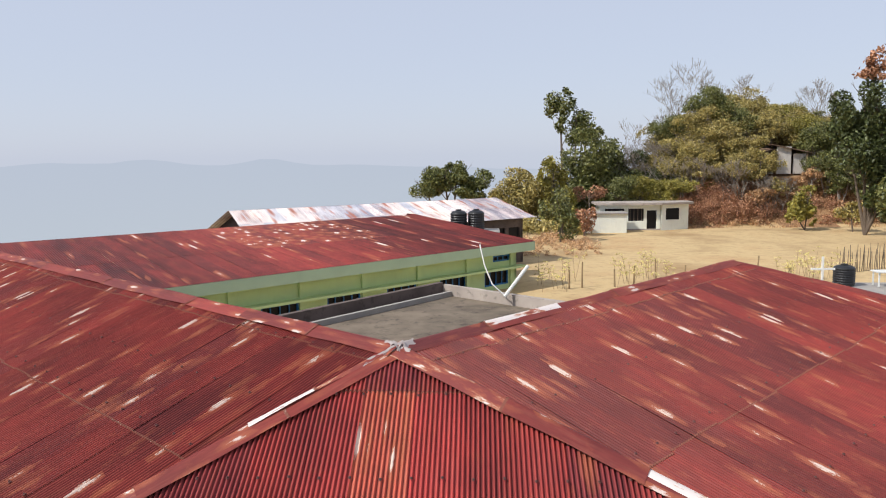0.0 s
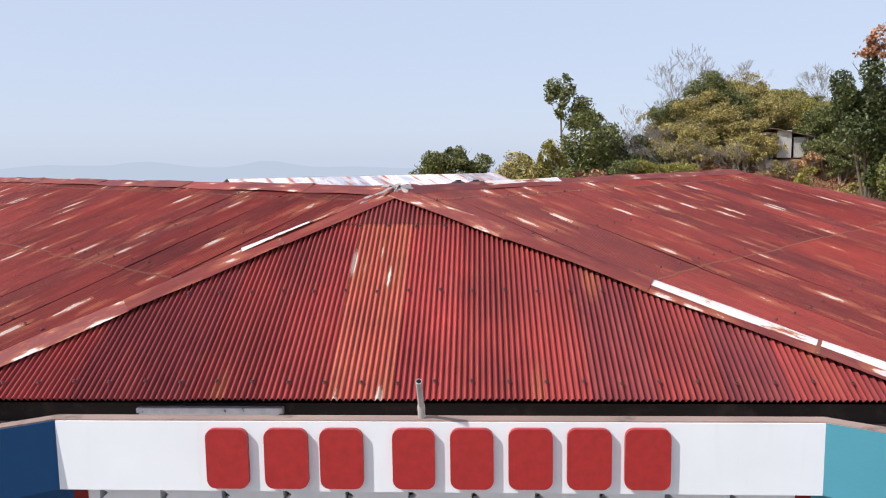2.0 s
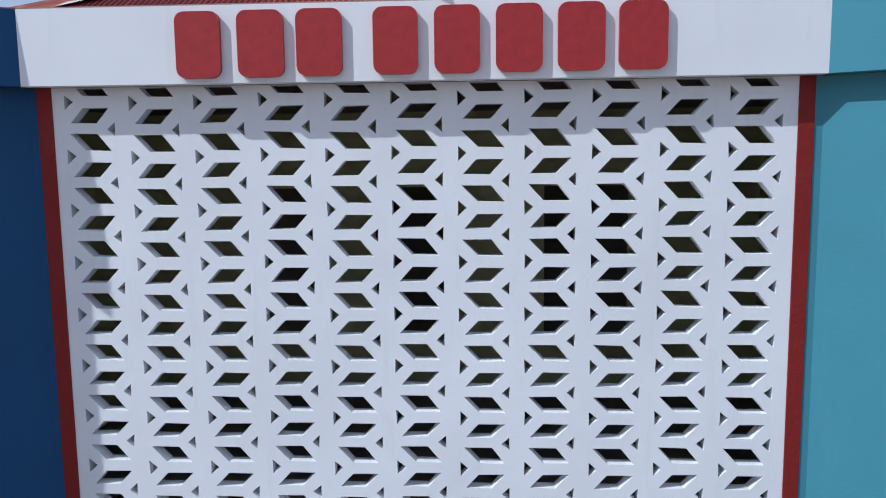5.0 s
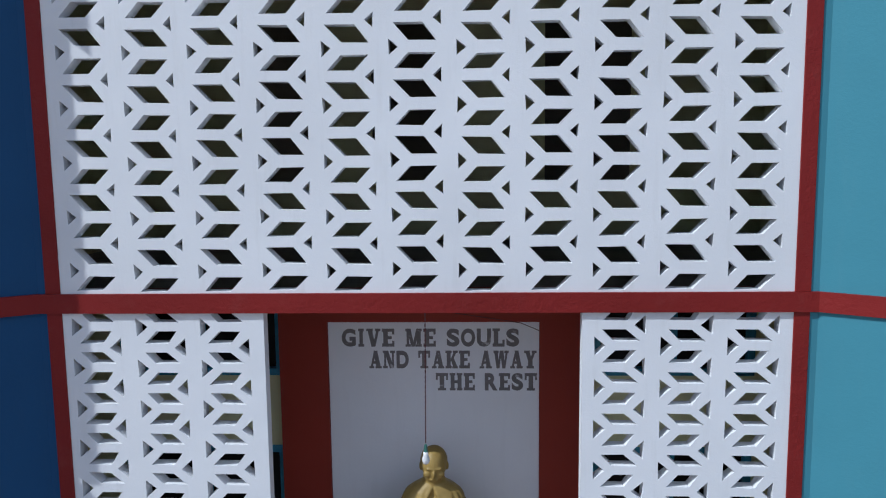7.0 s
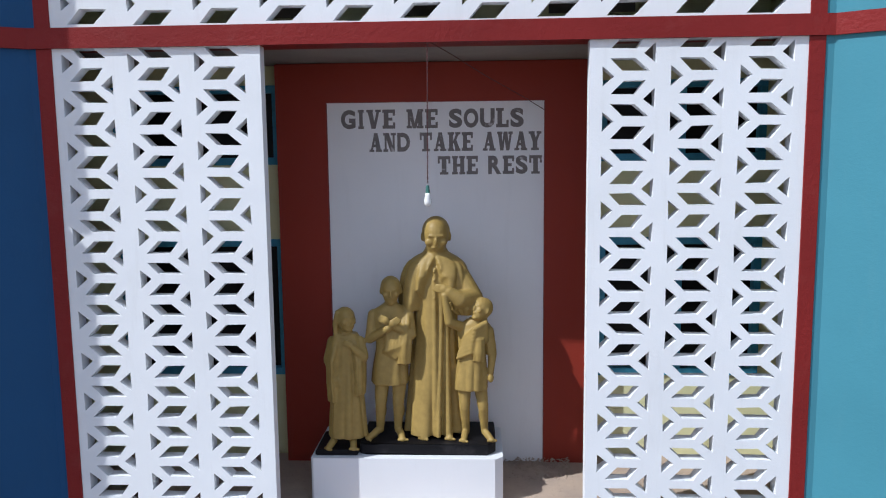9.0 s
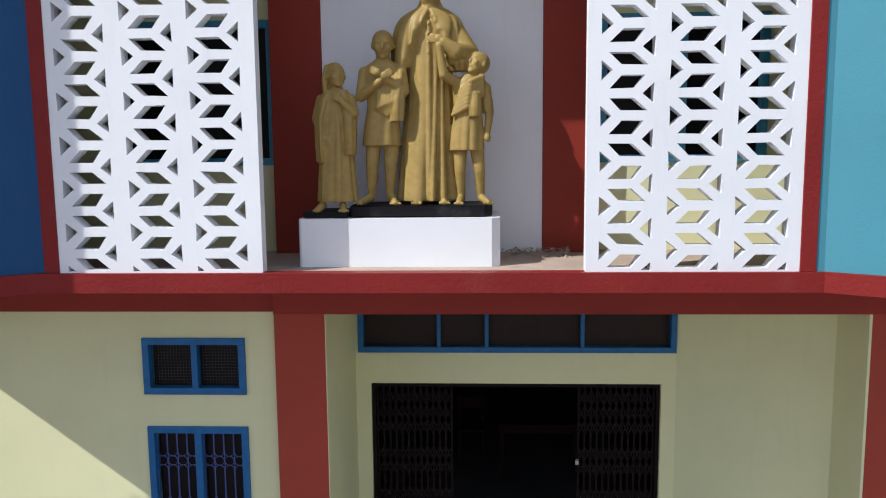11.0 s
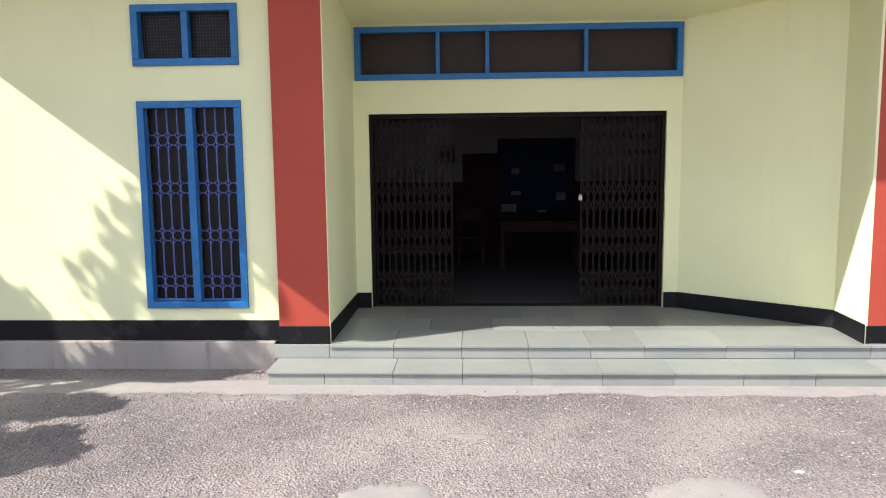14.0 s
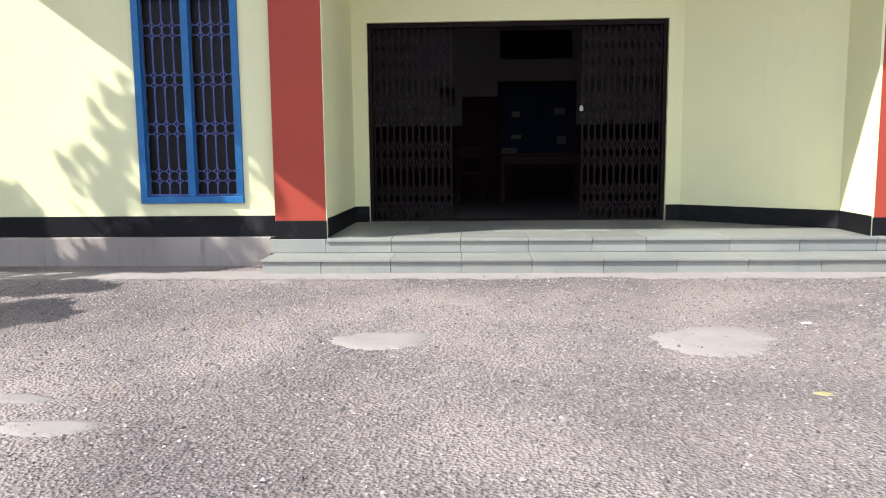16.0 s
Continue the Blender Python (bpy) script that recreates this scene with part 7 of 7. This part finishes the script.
part("wall", boxed(10.9, 15.0, 71.8, 73.6, 8.2, 10.45, 0.03), HW, shed)
part("roof", boxed(10.7, 15.1, 71.6, 73.7, 10.45, 10.6, 0.02), CONCRETE, shed)

part("stain_band", boxed(12.58, 18.92, 74.27, 74.3, 8.3, 8.7), GREY_MOULD, hut, "stained foot of the wall")

# shack on the knoll
RUST_SHEET = paint("rust_brown_sheet", (0.20, 0.13, 0.09), 0.8, 0.3, (0.35, 0.30, 0.26), 0.7)
PALE_SHEET = paint("rust_stained_pale_sheet", (0.55, 0.52, 0.48), 0.7, 0.15, (0.22, 0.12, 0.07), 0.9)
shack = thing("shack", "ramshackle shack of pale metal sheets on the slope", "shack", at=(33.8, 82, 13))
part("platform", boxed(30.2, 37.4, 82.6, 87, 11.0, 13.75, 0.3), LITTER, shack)
for x0, x1, y, z1, mat in ((30.6, 31.7, 83.4, 16.0, CONCRETE), (31.8, 33.4, 83.2, 15.6, PALE_SHEET), (33.6, 35.2, 82.7, 17.0, PALE_SHEET), (35.5, 36.9, 82.9, 16.2, PALE_SHEET)):
    part("wall", boxed(x0, x1, y, y + 0.08, 13.95, z1, 0.01), mat, shack)
part("back_wall", boxed(30.4, 37.2, 86.4, 86.6, 13.9, 16.6), MOULD, shack)
# solid black board painting the shade in the gap between the sheets
part("gap_shade", boxed(35.15, 35.5, 83.0, 83.1, 13.95, 16.0), GATE_BLACK, shack, "black board painted as the shaded gap")
part("roof", prism(bmesh.new(), [(33.2, 82.3), (37.3, 82.3), (37.3, 86.7), (33.2, 86.7)], [], lambda u, v, d: Vector((u, v, d - 0.22 * (u - 33.2) + 0.05 * (v - 82))), 17.15, 17.22), RUST_SHEET, shack, "rusty sheet roof")
part("roof", prism(bmesh.new(), [(30.2, 82.8), (33.4, 82.8), (33.4, 86.7), (30.2, 86.7)], [], lambda u, v, d: Vector((u, v, d + 0.2 * (u - 33.2) + 0.05 * (v - 82))), 16.6, 16.66), RUST_SHEET, shack, "rusty sheet roof")
for x in (30.5, 33.5, 36.9):
    part("post", tube(bmesh.new(), (x, 82.6, 13.9), (x, 82.6, 16.5), 0.08, 6), STALK, shack)

# field corner: fence, cross, tank, lean-to
for i in range(34):
    x = 23.6 + 0.16 * i
    y = 44.6 + 0.09 * i
    z = terrain(x, y)
    h = 1.5 + 0.35 * math.sin(i * 2.3)
    single("fence_stake", tube(bmesh.new(), (x, y, z - 0.1), (x + 0.12 * math.sin(i * 1.7), y, z + h), 0.026, 6, 0.018), BARK, "split bamboo stake of the fence", "fence stake", "bamboo fence")
cross = thing("cross", "white painted wooden cross at the field edge", "cross", at=(18.3, 35, 8.6))
part("upright", boxed(18.26, 18.37, 34.95, 35.05, 8.2, 11.0, 0.01), POLE, cross)
part("arm", boxed(17.72, 18.95, 34.945, 35.055, 10.30, 10.40, 0.01), POLE, cross)
water_tank(20.6, 37.5, 9.1, 0.55, 1.15)
lean = thing("lean_to", "curved concrete roof slab of a low outbuilding", "outbuilding", at=(20, 33, 8.5))
part("roof", prism(bmesh.new(), [(16.8, 31.2), (24, 31.2), (24, 38.5), (19, 38.5)], [], lambda u, v, d: Vector((u, v, d - 0.05 * (31.2 - v) ** 2 * 0.02)), 8.85, 9.08), CONCRETE, lean)
part("wall", boxed(18, 24, 33.5, 38.2, 7.0, 8.86), MOULD, lean)
table = thing("table", "small pale wooden table by the fence", "table", at=(22.6, 37, 9.0))
part("tabletop", boxed(22.0, 23.4, 36.6, 37.5, 9.85, 9.92, 0.01), POLE, table)
for x in (22.1, 23.25):
    for y in (36.7, 37.35):
        part("leg", boxed(x, x + 0.07, y, y + 0.07, 9.07, 9.85), POLE, table)

# windows of the gallery behind the screens
for a, b in ((-3.1, -1.47), (1.56, 3.1)):
    for z0, z1 in GZ:
        gw = thing("window_4", "blue gallery window behind the pierced screen", "window", kind="structure", at=(a, 1.43, z0))
        part("window_frame", frame_bars(bmesh.new(), a, b, z0, z1, 1.41, 1.5, 0.07), GALLERY_BLUE, gw)
        part("mullion", boxed((a + b) / 2 - 0.03, (a + b) / 2 + 0.03, 1.415, 1.49, z0 + 0.07, z1 - 0.07), GALLERY_BLUE, gw)
        part("pane", boxed(a, b, 1.52, 1.526, z0, z1), GLASS_DARK, gw)

# ---- ranges beyond the valley, haze painted as a glow ----
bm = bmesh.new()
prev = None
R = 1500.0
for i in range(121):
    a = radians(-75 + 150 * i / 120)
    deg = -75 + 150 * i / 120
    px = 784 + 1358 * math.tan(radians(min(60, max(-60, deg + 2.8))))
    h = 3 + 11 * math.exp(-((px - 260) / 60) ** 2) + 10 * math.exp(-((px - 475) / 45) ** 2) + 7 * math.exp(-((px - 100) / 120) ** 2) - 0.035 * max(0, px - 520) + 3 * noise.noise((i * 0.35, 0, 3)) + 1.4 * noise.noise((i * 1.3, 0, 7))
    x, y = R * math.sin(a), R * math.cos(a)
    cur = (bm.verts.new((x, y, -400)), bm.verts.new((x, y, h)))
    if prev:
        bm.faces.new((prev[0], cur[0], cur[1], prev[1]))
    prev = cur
single("backdrop", bm, plain_glow("far_hills_haze_glow", (0.515, 0.575, 0.655), (0.50, 0.56, 0.665), -120, 12, 1.05), "hill ranges beyond the valley, blue haze painted as a glow", "hills", kind="structure")
